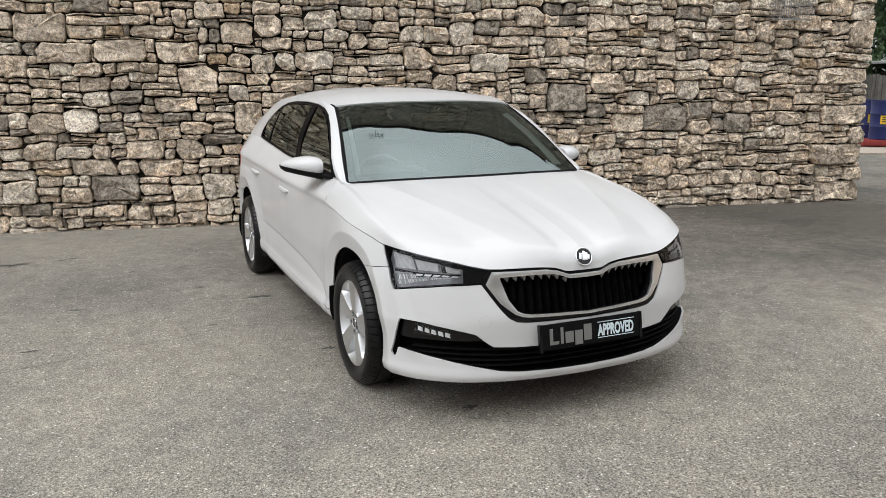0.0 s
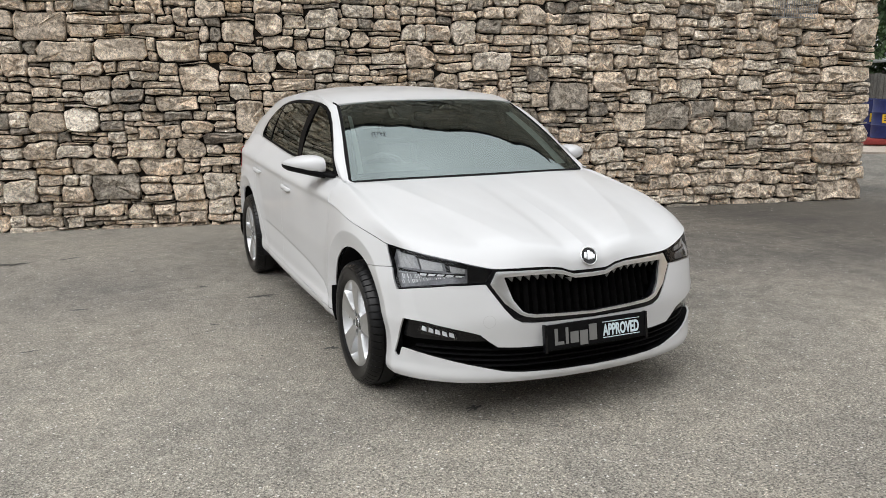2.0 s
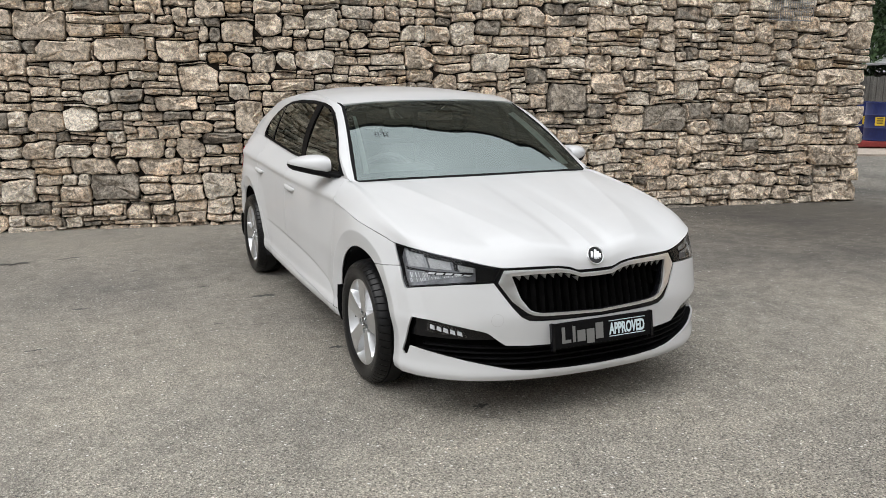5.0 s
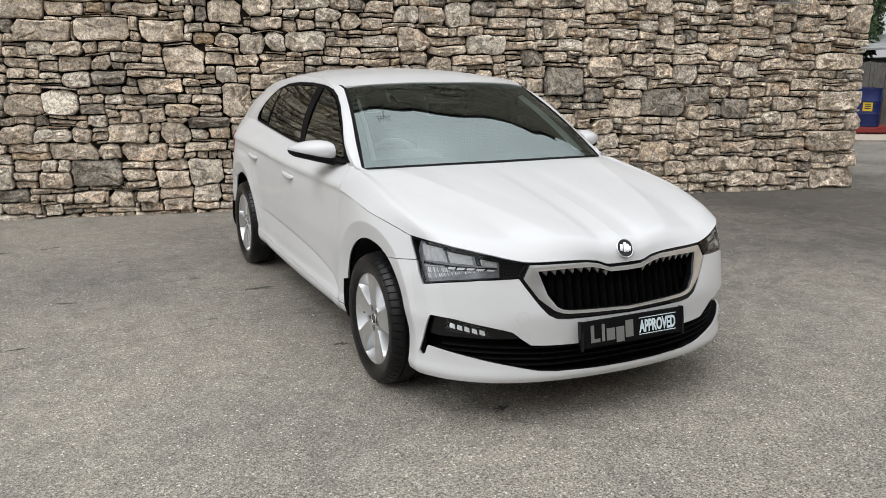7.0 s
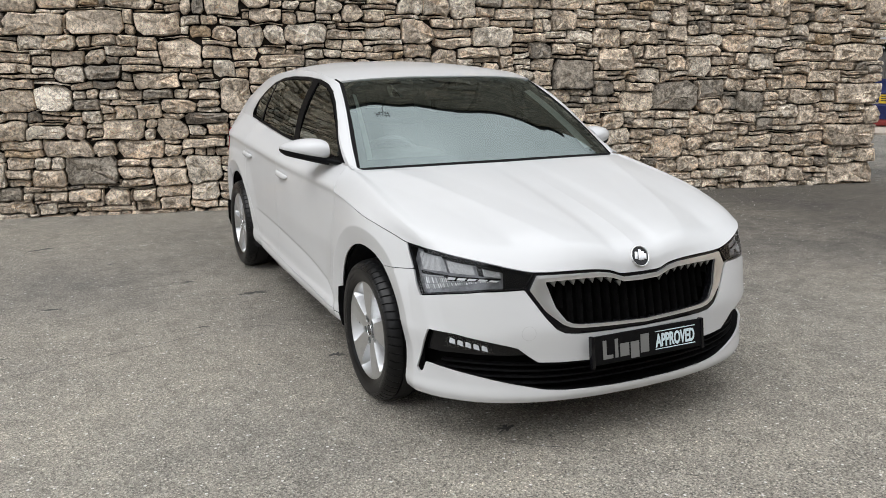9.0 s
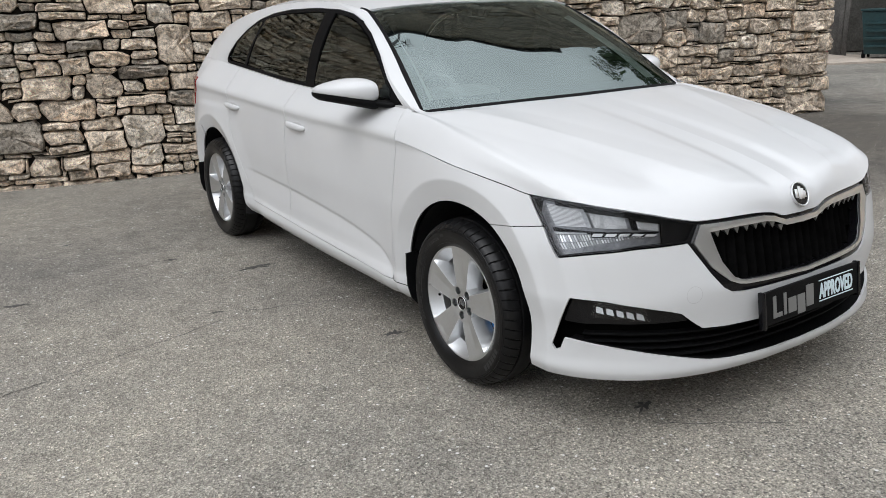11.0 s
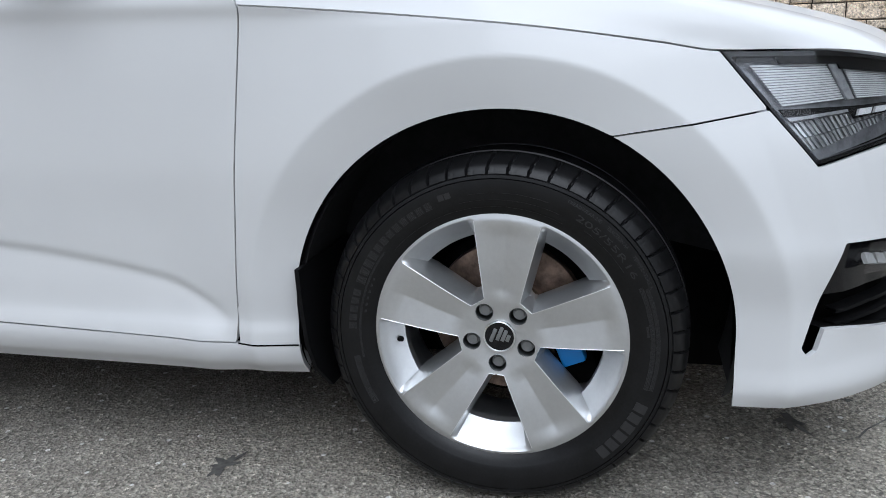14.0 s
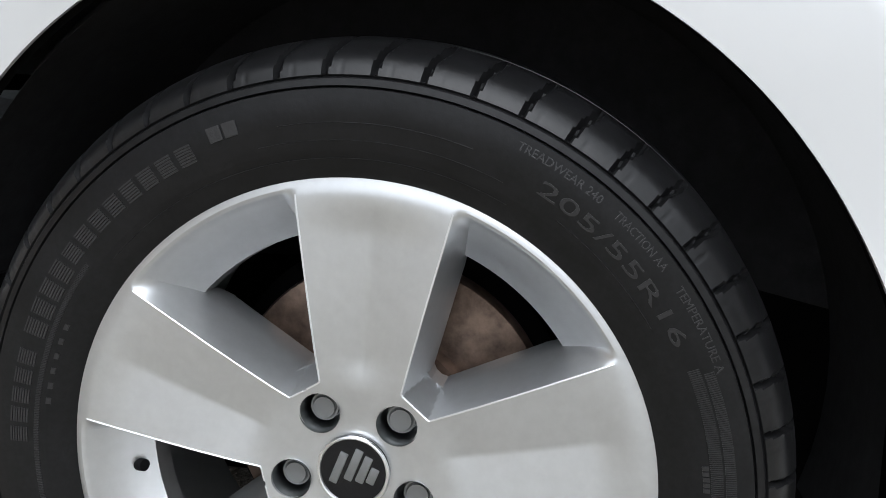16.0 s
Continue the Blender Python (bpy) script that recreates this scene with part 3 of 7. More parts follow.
def side_region(y0, y1, low=None, high=None):
    """A region between two shut lines and two heights."""
    def f(s, z, P):
        y = P[..., 1]
        d = np.full(y.shape, 1.0)
        if y0 is not None:
            d = np.minimum(d, y - y0(z))
        if y1 is not None:
            d = np.minimum(d, y1(z) - y)
        if low is not None:
            d = np.minimum(d, z - low(y))
        if high is not None:
            d = np.minimum(d, high(y) - z)
        return np.minimum(d, arch_gap(y, z))
    return f


both_sides("front_door", *cut_sheet(side, *rear_grid, side_region(door_line, REAR_SHUT, door_bottom)), PAINT, car)
both_sides("rear_door", *cut_sheet(side, *rear_grid, side_region(REAR_SHUT, rear_door_end, door_bottom)), PAINT, car)
both_sides("sill", *cut_sheet(side, *side_sheet(s_at_y(0.30), s_at_y(2.5), belt_z, 0.014, 0.008), side_region(lambda z: 0.36 + 0 * z, lambda z: 2.4 + 0 * z, None, door_bottom), 0.03), PAINT, car)


def tail_seam(y):
    return 0.70 + 0 * y


both_sides("rear_quarter", *cut_sheet(side, *rear_grid, side_region(rear_door_end, lambda z: 3.18 + 0 * z, lambda y: np.where(y < 2.86, 0.20, 0.70))), PAINT, car)
both_sides("rear_bumper", *cut_sheet(side, *rear_grid, side_region(lambda z: 2.86 + 0 * z, None, None, tail_seam)), PAINT, car)
both_sides("tailgate_skin", *cut_sheet(side, *rear_grid, side_region(lambda z: 3.33 + 0 * z, None, tail_seam)), PAINT, car)


def tail_lamp_region(s, z, P):
    return np.minimum(np.minimum(P[..., 1] - 2.98 - 0.6 * (0.98 - z), 3.325 - P[..., 1]), np.minimum(z - 0.80, 0.985 - z))


def cut_out(s, z, P):
    return np.minimum(side_region(lambda z: 3.18 + 0 * z, lambda z: 3.33 + 0 * z, tail_seam)(s, z, P), 1.0)


both_sides("tail_corner", *cut_sheet(side, *rear_grid, cut_out), PAINT, car)
both_sides("tail_lamp", *cut_sheet(lambda s, z: side(s, z, 0.006), *rear_grid, tail_lamp_region), RED_LENS, car, "red tail lamp lens")

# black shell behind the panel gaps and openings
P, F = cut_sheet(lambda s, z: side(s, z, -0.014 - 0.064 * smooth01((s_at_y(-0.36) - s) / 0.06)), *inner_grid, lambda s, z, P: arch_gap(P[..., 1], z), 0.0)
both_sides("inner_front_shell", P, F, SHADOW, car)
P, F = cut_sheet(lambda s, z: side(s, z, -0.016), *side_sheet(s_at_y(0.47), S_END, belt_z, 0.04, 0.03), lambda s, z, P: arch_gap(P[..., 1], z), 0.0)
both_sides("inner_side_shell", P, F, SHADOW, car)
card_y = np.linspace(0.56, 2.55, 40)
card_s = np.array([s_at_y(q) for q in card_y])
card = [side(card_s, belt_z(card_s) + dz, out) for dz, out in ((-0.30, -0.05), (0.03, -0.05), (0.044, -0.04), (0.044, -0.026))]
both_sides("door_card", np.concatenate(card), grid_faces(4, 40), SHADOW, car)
seam_y = np.linspace(0.372, 0.484, 12)
seam_s = np.array([s_at_y(q) for q in seam_y])
both_sides("sill_seam", np.concatenate([side(seam_s, door_bottom(seam_y) + dz, 0.0012) for dz in (-0.0016, 0.0016)]), grid_faces(2, 12), SHADOW, car)

# bonnet: patch between the nose edge, the shut line, the windscreen foot and the centre line
s_lamp = s_at_y(-0.345)


def edge_point(s, lift=0.003):
    return side(s, front_top(s) + lift)


rear_w = pchip([0, 0.25, 0.5, 0.7, 0.80, 0.90, 1.0], [0, 0.26, 0.515, 0.728, 0.760, 0.807, 0.838])
rear_y = pchip([0, 0.25, 0.5, 0.7, 0.80, 0.90, 1.0], [0.27, 0.282, 0.315, 0.384, 0.420, 0.450, 0.424])
rear_z = pchip([0, 0.25, 0.5, 0.7, 0.80, 0.90, 1.0], [0.980, 0.980, 0.976, 0.968, 0.972, 0.930, 0.871])
mid_y = catmull([0, 0.07, 0.14, 0.22, 0.35, 0.55, 0.78, 1.0], [-0.7845, -0.778, -0.755, -0.700, -0.565, -0.31, 0.0, 0.27])
mid_z = catmull([0, 0.07, 0.14, 0.22, 0.35, 0.55, 0.78, 1.0], [0.672, 0.718, 0.755, 0.784, 0.826, 0.883, 0.939, 0.980])


def bonnet(u, v):
    u, v = np.asarray(u, float), np.asarray(v, float)
    c0 = edge_point(s_lamp * u)
    d1 = edge_point(s_lamp + (s_at_y(0.424) - s_lamp) * v)
    c1 = np.stack([-rear_w(u), rear_y(u), rear_z(u)], -1)
    d0 = np.stack([0 * v, mid_y(v), mid_z(v)], -1)
    p00, p10 = edge_point(np.zeros(1))[0], edge_point(np.array([s_lamp]))[0]
    p01, p11 = np.array([0, rear_y(0.0), rear_z(0.0)]), np.array([-rear_w(1.0), rear_y(1.0), rear_z(1.0)])
    U, V = u[..., None], v[..., None]
    p = (1 - V) * c0 + V * c1 + (1 - U) * d0 + U * d1 - ((1 - U) * (1 - V) * p00 + U * (1 - V) * p10 + (1 - U) * V * p01 + U * V * p11)
    ends = np.sin(np.pi * np.clip(v, 0, 1)) ** 0.6
    body = np.sin(np.pi * np.clip(u, 0, 1))
    ridge = 0.20 + 0.40 * v
    crest = np.clip(1 - np.abs(u - ridge) / 0.16, 0, 1)
    p[..., 2] += 0.006 * body * ends + 0.009 * crest ** 1.3 * smooth01(v / 0.18) * smooth01((1 - v) / 0.06)
    brow = np.clip(1 - np.abs(u - 0.86 + 0.06 * v) / 0.10, 0, 1)
    p[..., 2] += 0.007 * brow ** 1.4 * smooth01(v / 0.1) * smooth01((1 - v) / 0.1)
    return p


vv, uu = np.meshgrid(np.linspace(0, 1, 120) ** 1.25, np.linspace(0, 1, 110), indexing="ij")
ids = np.arange(vv.size).reshape(vv.shape)
quads = np.stack([ids[:-1, :-1], ids[1:, :-1], ids[1:, 1:], ids[:-1, 1:]], -1).reshape(-1, 4)
Pb = bonnet(uu.ravel(), vv.ravel())
n0 = len(Pb)
Q = Pb * np.array([-1, 1, 1])
P, F = trim(np.vstack([Pb, Q]), np.vstack([quads, quads[:, ::-1] + n0]), 0.012)
mesh_part("bonnet", P, F, PAINT, car, sharp=50)


def patch(bottom, top, bulge, nu, nv):
    """A sheet from a bottom curve to a top curve of u, bulged by bulge(u, v)."""
    v, u = np.meshgrid(np.linspace(0, 1, nv), np.linspace(0, 1, nu), indexing="ij")
    f = v[..., None]
    return (1 - f) * bottom(u) + f * top(u) + bulge(u, v), u, v


def line3(us, ws, ys, zs):
    back = [-u for u in us[:0:-1]]
    fw = catmull(back + us, [-w for w in ws[:0:-1]] + ws)
    fy, fz = (catmull(back + us, q[:0:-1] + q) for q in (ys, zs))
    return lambda u: np.stack([-fw(u), fy(u), fz(u)], -1)


SC_UP = np.array([0, -0.50, 0.86])
screen_foot = line3([0, 0.5, 0.85, 1], [0, 0.36, 0.615, 0.725], [0.29, 0.303, 0.344, 0.387], [0.978, 0.977, 0.971, 0.964])
screen_top = line3([0, 0.5, 0.85, 1], [0, 0.29, 0.493, 0.578], [0.965, 0.973, 1.005, 1.036], [1.380, 1.377, 1.366, 1.354])


def screen_bulge(u, v):
    return (0.022 * np.sin(np.pi * v))[..., None] * SC_UP


def mirror_join(P3, flange):
    """Joins a right half sheet and its mirror image."""
    n, m = P3.shape[:2]
    ids = np.arange(n * m).reshape(n, m)
    q = np.stack([ids[:-1, :-1], ids[1:, :-1], ids[1:, 1:], ids[:-1, 1:]], -1).reshape(-1, 4)
    p = P3.reshape(-1, 3)
    # the two halves share the points of the middle line
    twin = np.where(np.abs(p[:, 0]) < 1e-6, np.arange(len(p)), np.arange(len(p)) + len(p))
    return trim(np.vstack([p, p * np.array([-1, 1, 1])]), np.vstack([q, twin[q[:, ::-1]]]), flange)


Ps, us, vs_ = patch(screen_foot, screen_top, screen_bulge, 40, 40)
screen = mesh_part("windscreen", *mirror_join(Ps, 0.0), GLASS, car, "clear windscreen with sky reflections")
screen.visible_shadow = False
# dark printed border inside the glass


def frit(u0, u1, v0, v1, nu, nv):
    v, u = np.meshgrid(np.linspace(v0, v1, nv), np.linspace(u0, u1, nu), indexing="ij")
    p = (1 - v[..., None]) * screen_foot(u) + v[..., None] * screen_top(u) + screen_bulge(u, v) - 0.008 * SC_UP
    return p


for band in ((0, 1, 0, 0.10, 40, 4), (0, 1, 0.93, 1.0, 40, 4), (0.945, 1.0, 0.10, 0.93, 4, 30)):
    p = frit(*band)
    n, m = p.shape[:2]
    f = grid_faces(n, m)
    if band[0] == 0:
        mesh_part("screen_border", *mirror_join(p, 0.0), GLOSS, screen, "black printed glass border")
    else:
        both_sides("screen_border", p.reshape(-1, 3), f, GLOSS, screen, "black printed glass border")

# black scuttle strip along the foot of the glass
sc = frit(0, 1, -0.012, 0.018, 40, 4) + 0.0115 * SC_UP
mesh_part("scuttle_strip", *mirror_join(sc, 0.0), BLACK, car, "black plastic scuttle strip")

for sx in (-1, 1):
    bm = bmesh.new()
    box(bm, min(sx * 0.70, sx * 0.752), max(sx * 0.70, sx * 0.752), 0.41, 0.47, 0.85, 0.955, 0.008)
    part("cowl_corner", bm, PAINT, car)

foot_u = np.linspace(0.66, 1.0, 16)
foot_to = pchip([0.66, 0.74, 0.82, 0.90, 1.0], [0, 1, 2, 3, 4])
foot_x, foot_y, foot_z = (pchip([0, 1, 2, 3, 4], q) for q in ([0.722, 0.742, 0.766, 0.792, 0.836], [0.390, 0.415, 0.452, 0.470, 0.432], [0.967, 0.982, 0.982, 0.946, 0.868]))
foot_k = foot_to(foot_u)
foot_a = bonnet(foot_u, np.ones_like(foot_u)) - np.array([0, 0.004, 0.0015])
foot_b = np.stack([-foot_x(foot_k), foot_y(foot_k), foot_z(foot_k)], -1)
both_sides("pillar_foot", np.concatenate([foot_a, 0.5 * (foot_a + foot_b) + np.array([-0.001, 0, 0.001]), foot_b]), grid_faces(3, 16), PAINT, car, sharp=60)

LINING = speckled("pale_grey_lining", (0.52, 0.53, 0.51), 0.8, 300, 0.1)
lv, lu = np.meshgrid(np.linspace(0.12, 0.92, 30), np.linspace(0.89, 0.962, 6), indexing="ij")
lp = (1 - lv[..., None]) * screen_foot(lu) + lv[..., None] * screen_top(lu) + screen_bulge(lu, lv) - (0.03 + 0.25 * np.abs(lu - 0.985))[..., None] * SC_UP
both_sides("pillar_lining", lp.reshape(-1, 3), grid_faces(30, 6), LINING, car, "pale grey inner pillar lining")

# roof
edge_y = [1.040, 1.30, 1.6, 2.0, 2.4, 2.8, 3.12]
edge_w = catmull(edge_y, [0.592, 0.612, 0.617, 0.612, 0.596, 0.568, 0.535])
edge_z = catmull(edge_y, [1.361, 1.396, 1.409, 1.402, 1.374, 1.330, 1.285])
crown_z = catmull([0.965, 1.2, 1.5, 1.9, 2.4, 2.9, 3.22], [1.386, 1.428, 1.452, 1.463, 1.448, 1.405, 1.362])
rv, ru = np.meshgrid(np.linspace(0, 1, 90), np.linspace(0, 1, 40), indexing="ij")
ye = 1.040 + (3.12 - 1.040) * rv
yc = 0.965 + (3.22 - 0.965) * rv
k = ru ** 2.2
top_y = yc * (1 - k) + ye * k
x_in = edge_w(ye) * ru
zc, ze = crown_z(yc), edge_z(ye)
shape = ru ** 2.6
Pr = np.stack([-x_in, top_y, zc + (ze - zc) * shape], -1)
roof = mesh_part("roof", *mirror_join(Pr, 0.01), PAINT, car, sharp=50)

# glasshouse side: from the belt up to the screen edge and the roof edge
gy_low, gy_high = 0.385, 3.16


pillar_y = [0.42, 0.625, 0.767, 0.937, 1.11, 1.25, 1.45]
pillar_w = catmull(pillar_y, [0.768, 0.742, 0.702, 0.660, 0.633, 0.624, 0.616])
pillar_z = catmull(pillar_y, [0.984, 1.092, 1.196, 1.292, 1.352, 1.386, 1.408])


def house(a, b):
    a, b = np.asarray(a, float), np.asarray(b, float)
    yb = gy_low + (gy_high - gy_low) * a
    sb = s_at_y(yb)
    low = side(sb, belt_z(sb))
    yt = 0.402 + (3.12 - 0.402) * a
    wt = np.where(yt < 1.45, pillar_w(yt), edge_w(yt))
    zt = np.where(yt < 1.45, pillar_z(yt), edge_z(yt))
    high = np.stack([-wt, yt, zt], -1)
    f = b[..., None]
    p = (1 - f) * low + f * high
    rise = np.clip((zt - low[..., 2]) / 0.4, 0, 1)
    p[..., 0] -= 0.030 * np.sin(np.pi * b) * rise
    return p


WINDOW = [(0.492, 0.990), (0.637, 1.084), (0.752, 1.178), (0.88, 1.260), (0.995, 1.312), (1.11, 1.345), (1.25, 1.366), (1.5, 1.376), (1.8, 1.374), (2.05, 1.358), (2.25, 1.326), (2.42, 1.272), (2.55, 1.205), (2.64, 1.135),
          (2.655, 1.10), (2.63, 1.078), (2.52, 1.073), (2.43, 1.067), (1.7, 1.019), (1.34, 1.006), (1.07, 1.0), (0.6, 0.985)]
hb, ha = np.meshgrid(np.linspace(0, 1, 60), np.linspace(0, 1, 240), indexing="ij")


def window_dist(P):
    return poly_dist(P[..., 1], P[..., 2], WINDOW)


def pillar_b(P):
    """Distance inside the slanted pillar strip between the door windows."""
    c = 1.395 - 0.20 * (P[..., 2] - 1.0)
    return 0.052 - np.abs(P[..., 1] - c)


def pillar_c(P):
    c = 2.32 - 0.62 * (P[..., 2] - 1.05)
    return 0.016 - np.abs(P[..., 1] - c)


# front pillar: from the screen's edge out to the side frame
pt, pu = np.meshgrid(np.linspace(0, 1, 60), np.linspace(0, 1, 12), indexing="ij")
in_y = np.where(pt < 0.62, 0.402 + (1.040 - 0.402) * pt / 0.62, 1.040 + (1.45 - 1.040) * (pt - 0.62) / 0.38)
vf = np.clip((in_y - 0.402) / 0.638, 0, 1)
scr = (1 - vf[..., None]) * screen_foot(np.ones_like(vf)) + vf[..., None] * screen_top(np.ones_like(vf)) + screen_bulge(np.ones_like(vf), vf)
inner_edge = np.where((in_y < 1.04)[..., None], scr, np.stack([-edge_w(in_y), in_y, edge_z(in_y)], -1))
out_y = 0.42 + (1.45 - 0.42) * (pt + 0.045 * np.sin(np.pi * pt))
outer_edge = np.stack([-pillar_w(out_y), out_y, pillar_z(out_y)], -1)
pp = inner_edge * (1 - pu[..., None]) + outer_edge * pu[..., None]
swell = 0.004 * np.sin(np.pi * pu) * np.sin(np.pi * np.clip(pt * 0.93, 0, 1)) ** 0.4
pp[..., 0] -= 0.7 * swell
pp[..., 2] += 0.7 * swell
both_sides("front_pillar", pp[:, 3:].reshape(-1, 3), grid_faces(60, 9), PAINT, car, sharp=60)
seal = pp[:40, :4].copy()
seal[:, 1:3, 2] += 0.004
both_sides("screen_seal", seal.reshape(-1, 3), grid_faces(40, 4), BLACK, car, "black rubber screen seal", sharp=60)
both_sides("pillar_top", pp[39:, :4].reshape(-1, 3), grid_faces(21, 4), PAINT, car, sharp=60)
both_sides("pillar_frame", *cut_sheet(house, ha, hb, lambda a, b, P: -window_dist(P), 0.014), PAINT, car)
both_sides("window_surround", *cut_sheet(house, ha, hb, lambda a, b, P: np.minimum(window_dist(P), np.maximum(0.018 - window_dist(P), np.maximum(pillar_b(P), pillar_c(P)))), 0.01, 0.002), BLACK, car, "satin black window surround")


def pane_region(sign_b, sign_c):
    def f(a, b, P):
        d = window_dist(P) - 0.018
        cb = 1.395 - 0.20 * (P[..., 2] - 1.0)
        cc = 2.32 - 0.62 * (P[..., 2] - 1.05)
        d = np.minimum(d, sign_b * (P[..., 1] - cb) - 0.052)
        return np.minimum(d, sign_c * (P[..., 1] - cc) - 0.016) if sign_c else d
    return f


def glass_terms(y, z):
    return np.stack([np.ones_like(y), y, z, y * y, y * z, z * z, y ** 3], -1)


_hp = house(ha.ravel(), hb.ravel())
_hp = _hp[window_dist(_hp) > 0]
glass_fit = np.linalg.lstsq(glass_terms(_hp[:, 1], _hp[:, 2]), _hp[:, 0], rcond=None)[0]


def house_glass(a, b):
    """The side glass: one smooth, gently curved sheet just inside the frames."""
    p = house(a, b)
    p[..., 0] = glass_terms(p[..., 1], p[..., 2]) @ glass_fit + 0.004
    return p


for region, pane_glass in ((pane_region(-1, 0), DOOR_GLASS), (pane_region(1, -1), PRIVACY), (pane_region(1, 1), PRIVACY)):
    for pane in both_sides("side_window", *cut_sheet(house_glass, ha, hb, region, 0.0), pane_glass, car, "dark tinted side glass"):
        pane.visible_shadow = False

# sail corner of the front window and the rear screen
both_sides("window_corner", *cut_sheet(lambda a, b: house(a, b) * np.array([1, 1, 1]) + np.array([-0.003, 0, 0]), ha, hb, lambda a, b, P: np.minimum(window_dist(P) - 0.004, 0.585 - P[..., 1] + 0.25 * (P[..., 2] - 1.0)), 0.006), BLACK, car, "black plastic mirror corner")
hv, hu = np.meshgrid(np.linspace(0, 1, 30), np.linspace(0, 1, 30), indexing="ij")
s_tail = s_at_y(3.16) + (S_END - s_at_y(3.16)) * (1 - hu)
low = side(s_tail, belt_z(s_tail))
high = np.stack([-edge_w(3.12) * hu, 3.22 - 0.10 * hu ** 2, 1.362 + (1.285 - 1.362) * hu ** 2.6], -1)
Ph = low * hv[..., None] + high * (1 - hv[..., None])
rs = mesh_part("tailgate_window", *mirror_join(Ph, 0.0), PRIVACY, car, "dark tinted rear screen")
rs.visible_shadow = False

# headlamps
both_lens = both_sides("headlamp", *cut_sheet(lambda s, z: side(s, z, 0.001), *front_grid, lambda s, z, P: poly_dist(s, z, LAMP) - 0.002, 0.0), LENS, car, "clear headlamp lens over chrome reflectors")
for ob in both_lens:
    ob.visible_shadow = False


def lamp_piece(name, shape, depth, mat, label="", thick=0.004, n=12, m=4):
    """A four-sided piece of the lamp's inside, at a depth behind the lens."""
    tl, tr, br, bl = (np.array(q) for q in shape)
    b, a = np.meshgrid(np.linspace(1, 0, m), np.linspace(1, 0, n), indexing="ij")
    q = (tl * (1 - a[..., None]) + tr * a[..., None]) * (1 - b[..., None]) + (bl * (1 - a[..., None]) + br * a[..., None]) * b[..., None]
    p3 = side(q[..., 0].ravel(), q[..., 1].ravel(), -depth)
    ids = np.arange(m * n).reshape(m, n)
    quads = np.stack([ids[:-1, :-1], ids[1:, :-1], ids[1:, 1:], ids[:-1, 1:]], -1).reshape(-1, 4)
    p, f = trim(p3, quads, thick)
    for ob, lens in zip(both_sides(name, p, f, mat, car, label), both_lens):
        ob.parent = lens


def lamp_strip(a0, a1, b0, b1):
    """A four-sided shape of the lamp's plan, each corner a share of its length and height."""
    def at(a, b):
        st = s_at_y(-0.350) + (0.480 - s_at_y(-0.350)) * a
        sb = s_at_y(-0.485) + (0.512 - s_at_y(-0.485)) * a
        top, low = float(front_top(st)) - 0.008, float(np.interp(sb, [0.512, 0.557, 0.685, 0.81, s_at_y(-0.485)], [0.645, 0.645, 0.640, 0.625, 0.604]))
        return (st * (1 - b) + sb * b, top * (1 - b) + low * b)
    return [at(a0, b0), at(a1, b0), at(a1, b1), at(a0, b1)]


FOG_WHITE = speckled("bright_lamp_facet", (0.82, 0.83, 0.84), 0.2, 200, 0.1, 0.2)
REFLECT = speckled("ribbed_lamp_reflector", (0.72, 0.73, 0.75), 0.3, 300, 0.15, 0.7, 0.1)
CLEAR_GREY = speckled("lamp_inner_silver", (0.42, 0.43, 0.445), 0.3, 90, 0.2, 0.6, 0.1)
DARK_GREY = speckled("lamp_inner_grey", (0.32, 0.325, 0.345), 0.3, 60, 0.3, 0.5, 0.1)
for i in range(10):
    # the back wall in short lengths that keep to the bent outline
    lamp_piece("lamp_housing", lamp_strip(0.1 * i - (0.03 if i == 0 else 0), 0.1 * i + 0.1 + (0.04 if i == 9 else 0), -0.04, 1.03), 0.034 if i < 8 else 0.016, DARK_GREY if i < 8 else BLACK, "grey lamp housing" if i < 8 else "gloss black lamp end", 0.0, 6, 10)
p, f = cut_sheet(lambda s, z: side(s, z, -0.005), *side_sheet(s_at_w(0.40), s_at_y(-0.30), front_top, 0.004, 0.004), lambda s, z, P: np.minimum(poly_dist(s, z, LAMP) - 0.0005, 0.009 - np.minimum(poly_dist(s, z, LAMP), front_top(s) - z)), 0.01)
for ob, lens in zip(both_sides("lamp_border", p, f, GLOSS, car), both_lens):
    ob.parent = lens
for a0, a1, top_b, ribs in ((0.06, 0.30, 0.09, 16), (0.355, 0.575, 0.15, 14), (0.66, 0.78, 0.22, 11)):
    for i in range(ribs):
        b0 = top_b + (0.50 - top_b) * i / ribs
        lamp_piece("reflector_rib", lamp_strip(a0, a1, b0, b0 + (0.50 - top_b) / ribs * 0.66), 0.024 - 0.004 * (a0 > 0.2), FOG_WHITE, "", 0.003, 8, 2)
lamp_piece("lamp_bridge", lamp_strip(0.04, 0.78, 0.515, 0.585), 0.020, BLACK)
for a0, a1, b1 in ((0.14, 0.33, 0.08), (0.33, 0.62, 0.14), (0.62, 0.80, 0.21)):
    lamp_piece("lamp_brow", lamp_strip(a0, a1, -0.03, b1), 0.014, BLACK)
for i in range(5):
    tl, tr, br, bl = lamp_strip(0.33 + 0.092 * i, 0.40 + 0.092 * i, 0.615, 0.690)
    lamp_piece("daylight_strip", lamp_strip(0.30 + 0.092 * i, 0.392 + 0.092 * i, 0.585, 0.72), 0.022, GLOSS)
    lamp_piece("daylight_block", [tl, tr, (br[0] + 0.012, br[1]), (bl[0] + 0.012, bl[1])], 0.016, FOG_WHITE)
